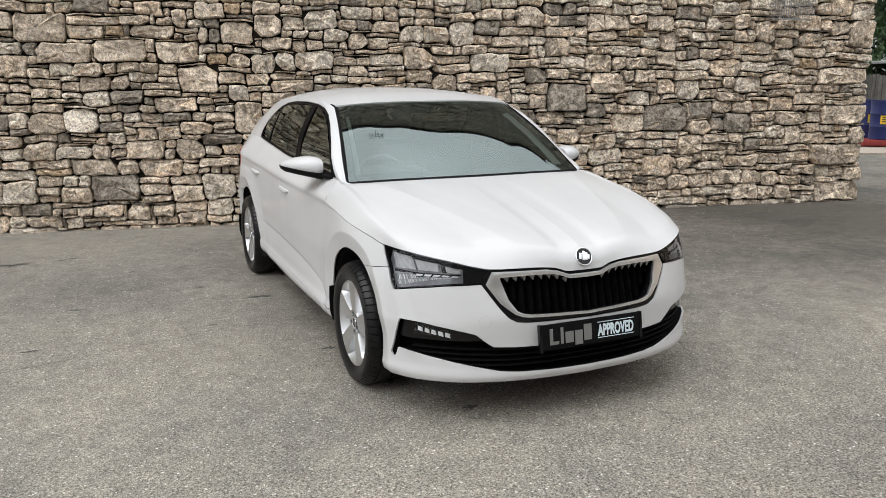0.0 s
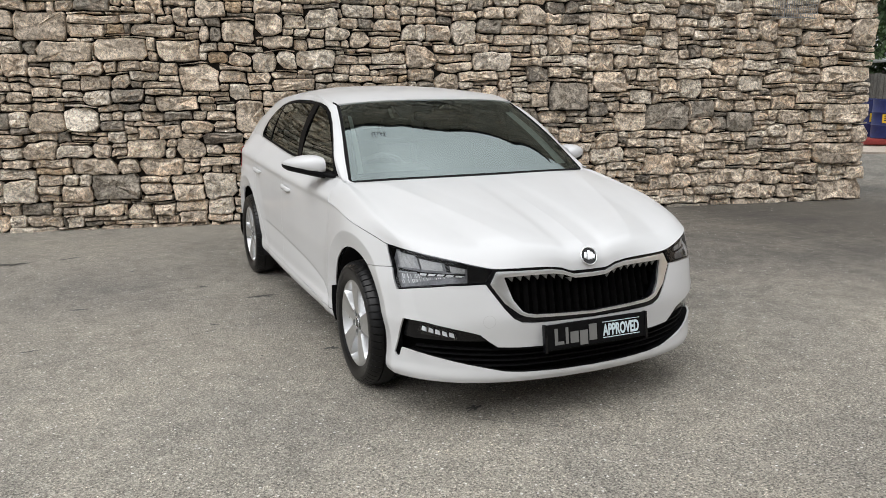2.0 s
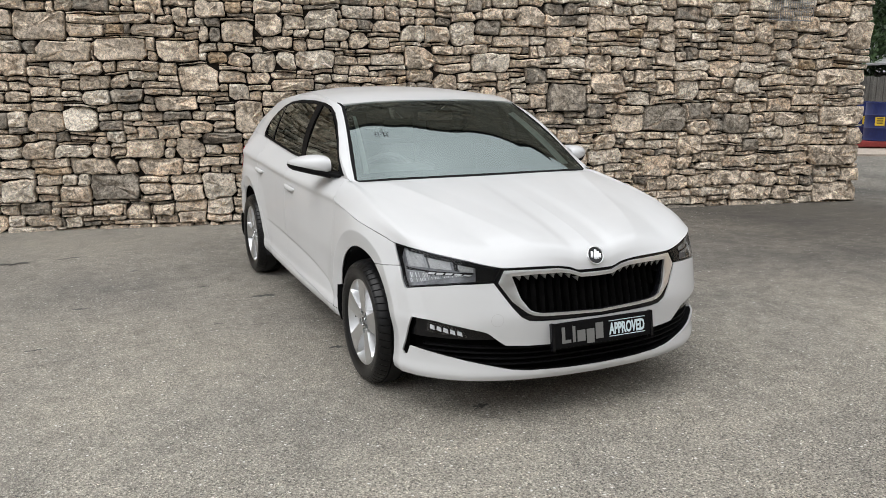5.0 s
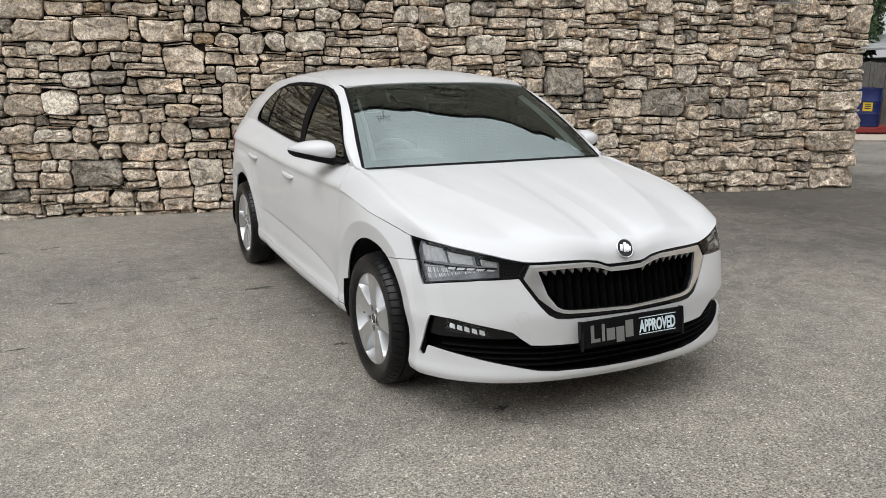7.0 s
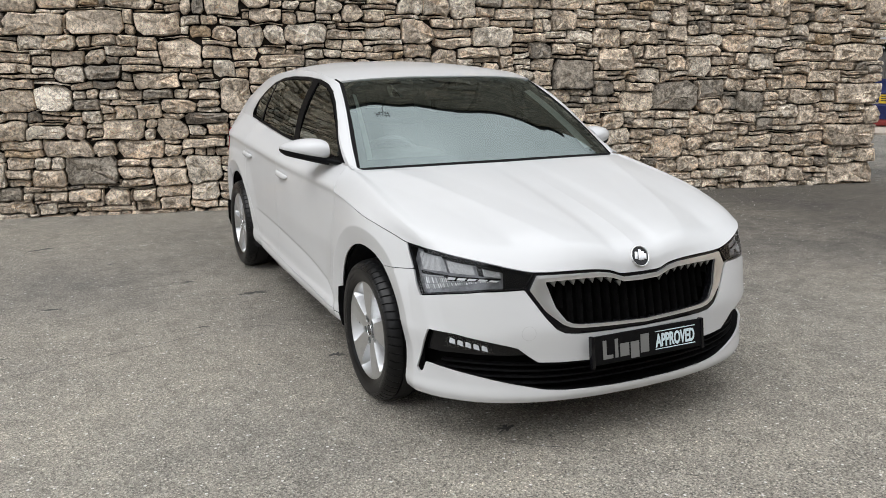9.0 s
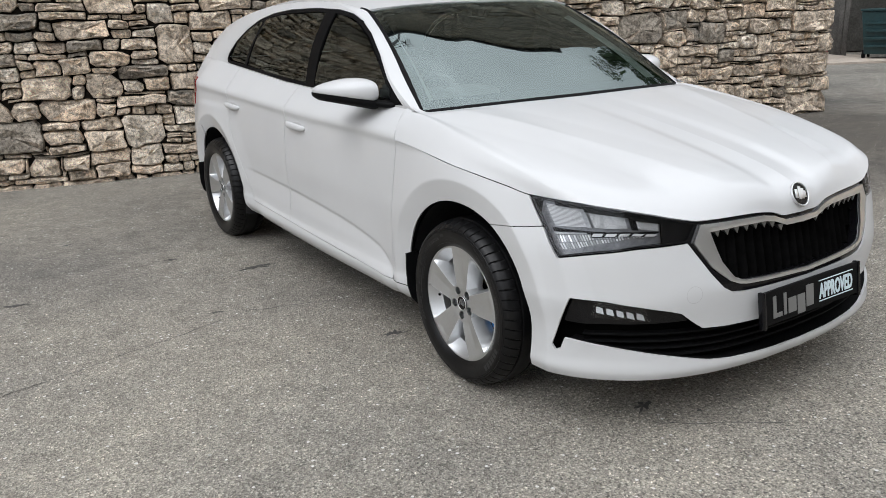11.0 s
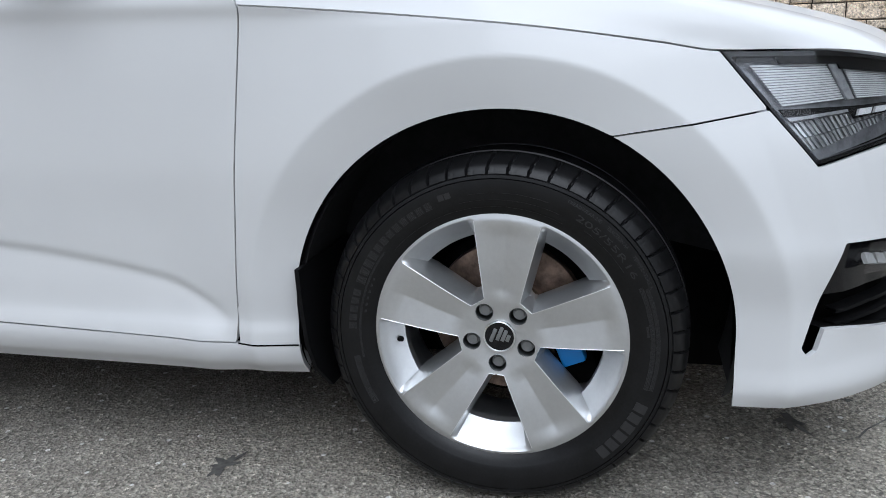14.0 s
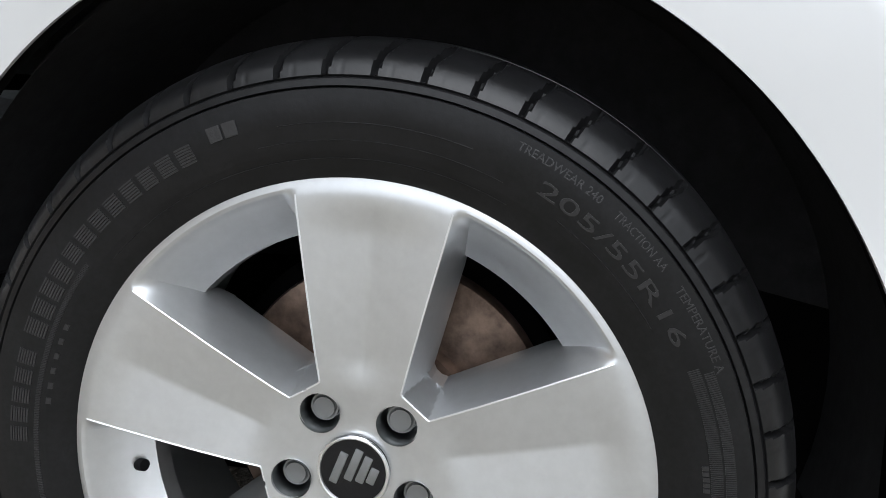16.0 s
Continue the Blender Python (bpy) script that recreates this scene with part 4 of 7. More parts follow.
lamp_piece("indicator_glass", lamp_strip(0.04, 0.28, 0.60, 0.63), 0.018, CLEAR_GREY)
# facet strips; their mixed bright and grey materials put the sparkle into the colour
facet_r = random.Random(8)
for i in range(30):
    a0 = 0.035 + 0.0215 * i
    low_end = 0.92 - 0.30 * max(0.0, a0 - 0.15)
    for b0, b1 in ((0.66, 0.5 * (0.67 + low_end)), (0.5 * (0.70 + low_end), low_end)):
        lamp_piece("indicator_facet", lamp_strip(a0, a0 + 0.0120, b0, b1), 0.030 - 0.004 * facet_r.random(), (CHROME, CLEAR_GREY, REFLECT)[facet_r.randrange(3)], "", 0.002, 3, 2)
lamp_piece("lamp_divider", lamp_strip(0.302, 0.335, 0.07, 0.50), 0.018, CLEAR_GREY)
lamp_piece("lamp_divider", lamp_strip(0.60, 0.645, 0.05, 0.53), 0.024, GLOSS)
lamp_piece("lamp_divider", lamp_strip(0.645, 0.657, 0.14, 0.46), 0.020, FOG_WHITE)

# grille
frame_r, frame_l = both_sides("grille_frame", *cut_sheet(lambda s, z: side(s, z, 0.003 + 0.16 * np.clip(np.minimum(poly_dist(s, z, FRAME), -poly_dist(s, z, MOUTH)), 0, 0.013)), *side_sheet(0.0, 0.56, front_top, 0.006, 0.005), lambda s, z, P: np.minimum(poly_dist(s, z, FRAME), -poly_dist(s, z, MOUTH)), 0.016, 0.0), CHROME, car, "bright chrome grille surround")
both_sides("grille_border", *cut_sheet(lambda s, z: side(s, z, -0.006), *side_sheet(0.0, 0.56, front_top, 0.006, 0.006), lambda s, z, P: np.minimum(poly_dist(s, z, GRILLE), -poly_dist(s, z, MOUTH)), 0.03, 0.0), GLOSS, car, "gloss black grille border")
slat_top = pchip([0, 0.085, 0.15, 0.2, 0.41], [0.642, 0.644, 0.664, 0.671, 0.669])
for i in range(10):
    for sgn in (-1, 1):
        sx = 0.021 + 0.0415 * i
        lo = 0.494 if sx < 0.31 else 0.506 + (sx - 0.31) * 1.25
        hi = float(slat_top(sx))
        bm = bmesh.new()
        rows = []
        for zz in np.linspace(lo, hi, 7):
            c = side(np.array([sx]), np.array([zz]), -0.018)[0]
            fz = (zz - lo) / (hi - lo)
            rows.append([bm.verts.new((sgn * -1 * (c[0] + dx), c[1] + dy, zz)) for dx, dy in ((-0.0075, 0.034), (-0.0035, 0.004 + 0.006 * (1 - fz)), (0.0, 0.0 + 0.006 * (1 - fz)), (0.0035, 0.004 + 0.006 * (1 - fz)), (0.0075, 0.034))])
        for r0, r1 in zip(rows, rows[1:]):
            for a_, b_, c_, d_ in zip(r0, r0[1:], r1[1:], r1):
                bm.faces.new((a_, b_, c_, d_))
        part("slat", bm, SHADOW, car)
        if i > 1:
            c = side(np.array([sx]), np.array([hi - 0.011]), -0.006)[0]
            bm = bmesh.new()
            v3 = [bm.verts.new((sgn * -1 * (c[0] + dx), c[1] + dy, c[2] + dz)) for dx, dy, dz in ((-0.012, 0.004, 0.008), (0.012, 0.0, 0.009), (0.007, 0.002, -0.014), (-0.012, 0.02, 0.004), (0.012, 0.02, 0.004))]
            for f in ((0, 1, 2), (0, 2, 3), (1, 4, 2), (0, 3, 4, 1), (2, 4, 3)):
                bm.faces.new([v3[q] for q in f])
            part("slat_tip", bm, SATIN, car, "grey slat tip")

# lower intake ribs and fog lamps
for zz in (0.268, 0.292, 0.316, 0.340):
    ss = np.linspace(0, s_at_y(-0.56), 60)
    rows = []
    for dz, dout in ((-0.003, -0.06), (-0.003, -0.034), (0.003, -0.034), (0.003, -0.06)):
        rows.append(side(ss, np.full_like(ss, zz + dz) + 0.010 * smooth01((ss - 0.3) / 0.4), dout))
    P3 = np.stack(rows, 0)
    both_sides("intake_rib", P3.reshape(-1, 3), grid_faces(4, 60), BLACK, car)
fl_s = np.linspace(0, 0.90, 60)
fl_z = np.interp(fl_s, [0, 0.14, 0.344, 0.43, 0.559, 0.70, 0.835, 0.90], [0.240, 0.241, 0.248, 0.257, 0.283, 0.310, 0.331, 0.338]) - 0.004
both_sides("intake_floor", np.concatenate([side(fl_s, fl_z, -0.003), side(fl_s, fl_z - 0.012, -0.10)]), grid_faces(2, 60), BLACK, car)
both_sides("intake_panel", *cut_sheet(lambda s, z: side(s, z, -0.030), *front_grid, lambda s, z, P: np.minimum(np.minimum(poly_dist(s, z, INTAKE), z - 0.385), s - 0.50), 0.02), GLOSS, car, "gloss black fog lamp surround")
FOG = [(0.630, 0.396), (0.669, 0.401), (0.832, 0.415), (0.820, 0.468), (0.714, 0.460), (0.656, 0.449)]
fogs = both_sides("fog_lamp", *cut_sheet(lambda s, z: side(s, z, -0.012), *side_sheet(s_at_w(0.5), s_at_y(-0.5), front_top, 0.006, 0.006), lambda s, z, P: poly_dist(s, z, FOG), 0.0), LENS, car, "clear fog lamp")
for ob in fogs:
    ob.visible_shadow = False
f0, f1 = 0.650, 0.815
for i in range(5):
    a0, a1 = f0 + (f1 - f0) * (i * 0.2 + 0.012), f0 + (f1 - f0) * (i * 0.2 + 0.182)
    zc_ = 0.402 + 0.16 * (a0 - 0.648)
    cell = [(a0, zc_), (a1, zc_ + 0.006), (a1 + 0.002, zc_ + 0.026), (a0 + 0.006, zc_ + 0.020)]
    p, f = cut_sheet(lambda s, z: side(s, z, -0.013 - 0.55 * (z - zc_)), *side_sheet(s_at_w(0.5), s_at_y(-0.5), front_top, 0.004, 0.004), lambda s, z, P: poly_dist(s, z, cell), 0.008)
    for ob, up in zip(both_sides("fog_reflector", p, f, FOG_WHITE, car), fogs):
        ob.parent = up

# tow eye cover, a round seam in the bumper
c = side(np.array([0.49]), np.array([0.483]), 0.0)[0]
c2 = side(np.array([0.50]), np.array([0.497]), 0.0)[0]
tang = Vector(c2 - c).normalized()
up_v = Vector((0, 0, 1))
bm = bmesh.new()
bmesh.ops.create_circle(bm, segments=40, radius=0.0275, cap_ends=False)
ring = bm.edges[:]
ext = bmesh.ops.extrude_edge_only(bm, edges=ring)
bmesh.ops.scale(bm, vec=(0.95, 0.95, 1), verts=[v for v in ext["geom"] if isinstance(v, bmesh.types.BMVert)])
for v in bm.verts:
    q = Vector(c) + tang * v.co.x + up_v * v.co.y
    v.co = Vector(side(np.array([0.50 + v.co.x]), np.array([0.483 + v.co.y]), 0.0008)[0])
SEAM, _ = material("seam_grey", (0.45, 0.45, 0.45), 0.6)
part("tow_eye_cover", bm, SEAM, car)

# dealer plate on the bumper
plate = part("plate_backing", bmesh.new(), BLACK, car, "black dealer display plate")
bm = bmesh.new()
box(bm, -0.262, 0.262, -0.006, 0.006, -0.056, 0.056, 0.004)
bm.to_mesh(plate.data)
bm.free()
plate.matrix_local = pose(0, -0.853, 0.404, -8, 0, 0)
for x0, x1 in ((-0.273, -0.259), (0.259, 0.273)):
    bm = bmesh.new()
    box(bm, x0, x1, -0.010, 0.012, -0.066, 0.058, 0.003)
    part("plate_clip", bm, GLOSS, plate)


def bar(parent, x0, x1, z0, z1, mat, name="plate_bar", y=-0.0075):
    bm = bmesh.new()
    box(bm, x0, x1, y - 0.001, y + 0.001, z0, z1)
    return part(name, bm, mat, parent)


# grey name drawn as plain upright bars
for x0, x1, z0, z1 in ((-0.222, -0.206, -0.036, 0.036), (-0.206, -0.176, -0.036, -0.022), (-0.166, -0.152, -0.036, 0.036), (-0.142, -0.100, -0.036, 0.014), (-0.092, -0.052, -0.050, 0.014), (-0.044, -0.004, -0.036, 0.036)):
    bar(plate, x0, x1, z0, z1, LETTER_GREY)
bar(plate, 0.028, 0.228, 0.034, 0.037, LETTER_PALE)
bar(plate, 0.028, 0.228, -0.036, -0.033, LETTER_PALE)


def text_mesh(text, height, depth=0.001, bold=0.0):
    """Verts and faces of a word in the built-in font, centred on x, standing on y = 0."""
    cu = bpy.data.curves.new("word", "FONT")
    cu.body, cu.size, cu.extrude, cu.align_x = text, height / 0.73, depth, "CENTER"
    cu.resolution_u = 3
    cu.offset = bold
    ob = new("word", cu)
    me = bpy.data.meshes.new_from_object(ob.evaluated_get(bpy.context.evaluated_depsgraph_get()))
    v = np.array([tuple(p.co) for p in me.vertices])
    f = [list(p.vertices) for p in me.polygons]
    bpy.data.objects.remove(ob)
    bpy.data.curves.remove(cu)
    bpy.data.meshes.remove(me)
    return v, f


tv, tf = text_mesh("APPROVED", 0.052, 0.001, 0.0022)
tw = tv[:, 0].max() - tv[:, 0].min()
tv = np.stack([tv[:, 0] * 0.196 / tw + 0.128, -0.0075 - tv[:, 2], tv[:, 1] - 0.025], -1)
mesh_part("plate_word", tv, tf, LETTER_PALE, plate, smooth=False)

# round badge on the bonnet, as plain shapes


def badge(parent, m, r, name="badge"):
    bm = bmesh.new()
    bmesh.ops.create_cone(bm, cap_ends=True, segments=40, radius1=r * 0.93, radius2=r * 0.86, depth=0.004)
    disc = part(name, bm, GLOSS, parent, "round black badge with chrome rim")
    disc.matrix_local = m
    v, f = [], []
    for i in range(48):
        for j in range(8):
            a, b = 2 * math.pi * i / 48, 2 * math.pi * j / 8
            rr = r * (0.95 + 0.06 * math.cos(b))
            v.append((rr * math.cos(a), rr * math.sin(a), 0.001 + r * 0.09 * math.sin(b)))
    f = [[i * 8 + j, (i + 1) % 48 * 8 + j, (i + 1) % 48 * 8 + (j + 1) % 8, i * 8 + (j + 1) % 8] for i in range(48) for j in range(8)]
    mesh_part("badge_rim", v, f, CHROME, disc)
    for k, (x, y0, y1) in enumerate(((-0.42, -0.38, 0.34), (-0.02, -0.45, 0.62), (0.30, -0.36, 0.50), (0.56, -0.22, 0.32))):
        bm = bmesh.new()
        box(bm, (x - 0.17) * r, (x + 0.14) * r, y0 * r, y1 * r, 0.001, 0.0045, 0.0012, pose(0, 0, 0, 0, 0, -14))
        part("badge_bar", bm, CHROME, disc)
    return disc


badge(car, pose(0, -0.772, 0.729, 62, 0, 0), 0.042)

# door mirrors
def loft(sections, seg=28, power=2.6):
    """A closed body through superellipse sections: (x, y centre, z centre, half y, half z)."""
    v, f = [], []
    for x, y, z, hy, hz in sections:
        for i in range(seg):
            a = 2 * math.pi * i / seg
            c, s_ = math.cos(a), math.sin(a)
            v.append((x, y + hy * math.copysign(abs(c) ** (2 / power), c), z + hz * math.copysign(abs(s_) ** (2 / power), s_)))
    n = len(sections)
    f = [[i * seg + j, i * seg + (j + 1) % seg, (i + 1) * seg + (j + 1) % seg, (i + 1) * seg + j] for i in range(n - 1) for j in range(seg)]
    f += [list(range(seg))[::-1], [(n - 1) * seg + j for j in range(seg)]]
    return v, f


MIRROR = ((-0.792, 0.700, 0.055, 0.034), (-0.797, 0.700, 0.078, 0.050), (-0.815, 0.706, 0.090, 0.059), (-0.845, 0.718, 0.098, 0.063), (-0.880, 0.735, 0.100, 0.060), (-0.915, 0.756, 0.095, 0.052), (-0.945, 0.778, 0.084, 0.041), (-0.970, 0.800, 0.064, 0.029), (-0.986, 0.818, 0.040, 0.017), (-0.992, 0.828, 0.018, 0.007))
cap_v, cap_f = loft([(x, y, 1.042 - 0.006 * (x + 0.99) / 0.19, hy, hz * 0.88) for x, y, hy, hz in MIRROR], power=2.4)
cap_v = [(x, y, max(z, 0.999 + 0.038 * (x + 0.80) / -0.19)) for x, y, z in cap_v]
low_v, low_f = loft([(x, y + 0.004, 0.986 + 0.046 * (x + 0.80) / -0.19, hy * 0.97, min(hz, 0.026) * 0.9) for x, y, hy, hz in MIRROR], power=2.8)
arm_v, arm_f = loft([(-0.745, 0.62, 0.984, 0.085, 0.014), (-0.78, 0.65, 0.986, 0.075, 0.016), (-0.82, 0.69, 0.994, 0.06, 0.016), (-0.86, 0.72, 1.002, 0.05, 0.012)])
lows = both_sides("door_mirror", low_v, [f[::-1] for f in low_f], BLACK, car, "black mirror base with white cap")
for nm, (v, f), mt in (("mirror_cap", (cap_v, cap_f), PAINT), ("mirror_arm", (arm_v, arm_f), BLACK)):
    for ob, up in zip(both_sides(nm, v, [q[::-1] for q in f], mt, car), lows):
        ob.parent = up

# door handles
for hy, hz in ((1.384, 0.828), (2.27, 0.856)):
    s0 = s_at_y(hy)
    wall_x = side(np.array([s0]), np.array([hz]))[0][0]
    hv_, hf_ = [], []
    n = 22
    for i in range(n):
        t = i / (n - 1) * 2 - 1
        end = max(0.0, 1 - abs(t) ** 4) ** 0.5
        for j in range(12):
            a = 2 * math.pi * j / 12
            lift = 0.020 * (1 - abs(t) ** 6)
            hv_.append((wall_x - lift - 0.012 * end * math.cos(a) + 0.004, hy + 0.108 * t, hz + (0.017 * end) * math.sin(a) + 0.004 * t))
    hf_ = [[i * 12 + j, i * 12 + (j + 1) % 12, (i + 1) * 12 + (j + 1) % 12, (i + 1) * 12 + j] for i in range(n - 1) for j in range(12)]
    both_sides("door_handle", hv_, hf_, PAINT, car)
    # shallow grey oval on the door, painted shade in place of a hollow
    bm = bmesh.new()
    bmesh.ops.create_uvsphere(bm, u_segments=24, v_segments=12, radius=1)
    for v in bm.verts:
        v.co = Vector((wall_x + 0.002 + v.co.x * 0.003, hy - 0.01 + v.co.y * 0.062, hz - 0.002 + v.co.z * 0.026))
    vs = [tuple(v.co) for v in bm.verts]
    fs = [[v.index for v in f.verts] for f in bm.faces]
    bm.free()
    both_sides("handle_recess", vs, fs, SEAM, car)

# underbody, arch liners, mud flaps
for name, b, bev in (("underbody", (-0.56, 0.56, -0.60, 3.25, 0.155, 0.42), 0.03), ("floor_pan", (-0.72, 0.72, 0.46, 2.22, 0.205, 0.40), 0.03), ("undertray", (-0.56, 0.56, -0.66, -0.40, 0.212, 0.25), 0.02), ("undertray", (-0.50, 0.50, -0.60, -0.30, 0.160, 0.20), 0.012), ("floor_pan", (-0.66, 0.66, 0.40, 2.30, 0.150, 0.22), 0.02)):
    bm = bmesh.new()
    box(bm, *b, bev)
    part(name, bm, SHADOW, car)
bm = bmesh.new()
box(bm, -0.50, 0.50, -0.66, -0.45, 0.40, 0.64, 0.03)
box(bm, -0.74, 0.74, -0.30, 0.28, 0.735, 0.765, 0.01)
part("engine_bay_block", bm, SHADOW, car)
for yc_ in (-0.012, WHEELBASE):
    v, n = [], 40
    for i in range(n + 1):
        a = math.pi * (-0.10 + 1.20 * i / n)
        rim_w = min(0.845, float(np.interp(yc_ + 0.4 * math.cos(a), _y, _w)) - 0.028)
        for w, r in ((rim_w, 0.374), (rim_w - 0.03, 0.392), (0.56, 0.392), (0.54, 0.10)):
            v.append((-w, yc_ + r * math.cos(a), 0.325 + r * math.sin(a)))
    both_sides("arch_liner", v, grid_faces(n + 1, 4), LINER, car)
for yc_, zl in ((0.352, 0.19), (WHEELBASE + 0.372, 0.20)):
    v, f = [], []
    prof = [(0.425, 0.0, 0.60, 0.862), (0.36, 0.004, 0.60, 0.866), (0.29, 0.010, 0.61, 0.866), (0.24, 0.018, 0.63, 0.855), (zl, 0.030, 0.68, 0.815)]
    for th in (-0.004, 0.004):
        for z, dy, w0, w1 in prof:
            v += [(-w0, yc_ - dy + th, z), (-w1, yc_ - dy + th, z)]
    n = len(prof)
    for i in range(n - 1):
        f.append([2 * i, 2 * i + 1, 2 * i + 3, 2 * i + 2])
        f.append([2 * n + 2 * i, 2 * n + 2 * i + 2, 2 * n + 2 * i + 3, 2 * n + 2 * i + 1])
        f.append([2 * i + 1, 2 * n + 2 * i + 1, 2 * n + 2 * i + 3, 2 * i + 3])
        f.append([2 * i, 2 * i + 2, 2 * n + 2 * i + 2, 2 * n + 2 * i])
    f.append([2 * n - 2, 2 * n - 1, 4 * n - 1, 4 * n - 2])
    f.append([0, 2 * n, 2 * n + 1, 1])
    both_sides("mud_flap", v, f, BLACK, car, "black mud flap")

# wipers
for base, tip, lift in (((-0.10, 0.318), (-0.60, 0.40), -0.022), ((0.70, 0.380), (0.38, 0.345), -0.004)):
    line = []
    for i in range(11):
        t = i / 10
        x = base[0] + (tip[0] - base[0]) * t
        g = screen_foot(np.array([min(abs(x) / 0.705, 1.0)]))[0]
        line.append((x, g[1] + 0.004 + 0.02 * t, g[2] + lift + 0.016 * t))
    mesh_part("wiper", *tube(line, 0.0045), BLACK, car)

# cabin
bm = bmesh.new()
box(bm, -0.70, 0.70, 0.40, 0.80, 0.62, 0.955, 0.05)
box(bm, -0.70, 0.70, 0.52, 2.2, 0.40, 0.50, 0.02)
part("dashboard", bm, DASH, car)
bm = bmesh.new()
box(bm, -0.58, -0.16, 0.62, 0.84, 0.93, 1.015, 0.035)
part("instrument_hood", bm, DASH, car)
v, f = [], []
for i in range(40):
    for j in range(8):
        a, b = 2 * math.pi * i / 40, 2 * math.pi * j / 8
        r = 0.18 + 0.015 * math.cos(b)
        q = Vector((r * math.cos(a), r * math.sin(a), 0.015 * math.sin(b)))
        v.append(tuple(pose(-0.36, 0.98, 0.90, -62, 0, 0) @ q))
f = [[i * 8 + j, (i + 1) % 40 * 8 + j, (i + 1) % 40 * 8 + (j + 1) % 8, i * 8 + (j + 1) % 8] for i in range(40) for j in range(8)]
mesh_part("steering_wheel", v, f, DASH, car)
for sx in (-0.36, 0.36):
    for y0, tall in ((1.45, 1.12), (2.35, 1.02)):
        bm = bmesh.new()
        box(bm, sx - 0.24, sx + 0.24, y0 - 0.45, y0 + 0.08, 0.42, 0.60, 0.06)
        box(bm, sx - 0.23, sx + 0.23, y0 - 0.02, y0 + 0.12, 0.50, tall, 0.06, Matrix.Translation((0, y0, 0.5)) @ pose(0, 0, 0, -14, 0, 0) @ Matrix.Translation((0, -y0, -0.5)))
        box(bm, sx - 0.13, sx + 0.13, y0 + 0.15, y0 + 0.24, tall + 0.02, tall + 0.18, 0.04)
        part("cabin_seat", bm, TRIM_CLOTH, car)
bm = bmesh.new()
box(bm, -0.12, 0.12, 0.96, 1.00, 1.255, 1.315, 0.02)
rod(bm, (0, 0.97, 1.30), (0, 0.93, 1.345), 0.012)
part("rear_view_mirror", bm, GLOSS, car)


# ---- wheels ----
SPOKE_TURN = radians(5.0)
SECTOR = 2 * math.pi / 5


def spoke_dist(th, r):
    """Distance inside the spokes and the five-sided hub; th from a spoke's middle, 0 to 36 degrees."""
    t, c = r * np.cos(th), r * np.sin(th)
    arm = (0.0185 + 0.188 * t - c) * 0.983
    hub = 0.0700 - r * np.cos(SECTOR / 2 - th)
    return np.maximum(arm, hub)


_r_tab = np.r_[np.linspace(0.0, 0.0690, 30), np.linspace(0.0692, 0.085, 40), np.linspace(0.086, 0.2165, 80)]


def solve_angle(level):
    out = []
    for r in _r_tab:
        lo, hi = 0.0, SECTOR / 2
        if spoke_dist(hi, r) > level:
            out.append(hi)
            continue
        for _ in range(40):
            mid = (lo + hi) / 2
            lo, hi = (mid, hi) if spoke_dist(mid, r) > level else (lo, mid)
        out.append(lo)
    return np.array(out)


WALL = 0.0105
_al, _be = solve_angle(0.0), solve_angle(-WALL)
N1, N2, N3 = 9, 4, 7
HALF = N1 + N2 + N3
face_a = pchip([0.0, 0.03, 0.055, 0.09, 0.15, 0.205, 0.2165], [0.836, 0.836, 0.839, 0.845, 0.850, 0.852, 0.850])
ring_a = pchip([0.160, 0.172, 0.182, 0.195, 0.2060, 0.2120, 0.2165], [0.798, 0.804, 0.814, 0.830, 0.8440, 0.851, 0.850])


def rim_point(col, r):
    """A point of the wheel's face in (outwards, forwards, up)."""
    k = np.floor(col / (2 * HALF))
    t = col - 2 * HALF * k - HALF
    sg, t = np.sign(t), np.abs(t)
    al, be = np.interp(r, _r_tab, _al), np.interp(r, _r_tab, _be)
    th = np.where(t <= N1, al * t / N1, np.where(t <= N1 + N2, al + (be - al) * (t - N1) / N2, be + (SECTOR / 2 - be) * (t - N1 - N2) / N3))
    d = spoke_dist(th, r)
    e = np.clip((d + WALL) / WALL, 0, 1)
    c = np.clip(r * np.sin(th) / (0.0185 + 0.188 * r), 0, 1)
    top = face_a(r) - 0.0062 * (1 - c) * smooth01((r - 0.06) / 0.03) * smooth01((0.205 - r) / 0.03)
    low = np.where(r > 0.1595, ring_a(np.maximum(r, 0.16)), 0.800)
    a = low + (top - low) * (0.12 * smooth01(e) + 0.88 * e)
    ang = th * sg + k * SECTOR + SPOKE_TURN
    return a, r * np.sin(ang), r * np.cos(ang)


def rim_surface(col, r):
    a, f, u = rim_point(col, r)
    return np.stack([-(a - TRACK), -f, u], -1)


BOLTS = [(0.050 * math.sin(SPOKE_TURN + SECTOR * (k + 0.5)), 0.050 * math.cos(SPOKE_TURN + SECTOR * (k + 0.5))) for k in range(5)]


def rim_keep(col, r, P):
    k = np.floor(col / (2 * HALF))
    t = np.abs(col - 2 * HALF * k - HALF)
    al, be = np.interp(r, _r_tab, _al), np.interp(r, _r_tab, _be)
    th = np.where(t <= N1, al * t / N1, np.where(t <= N1 + N2, al + (be - al) * (t - N1) / N2, be + (SECTOR / 2 - be) * (t - N1 - N2) / N3))
    d = np.maximum(spoke_dist(th, r) + WALL, r - 0.1760)
    for bf, bu in BOLTS:
        d = np.minimum(d, np.hypot(-P[..., 1] - bf, P[..., 2] - bu) - 0.0150)
    return d


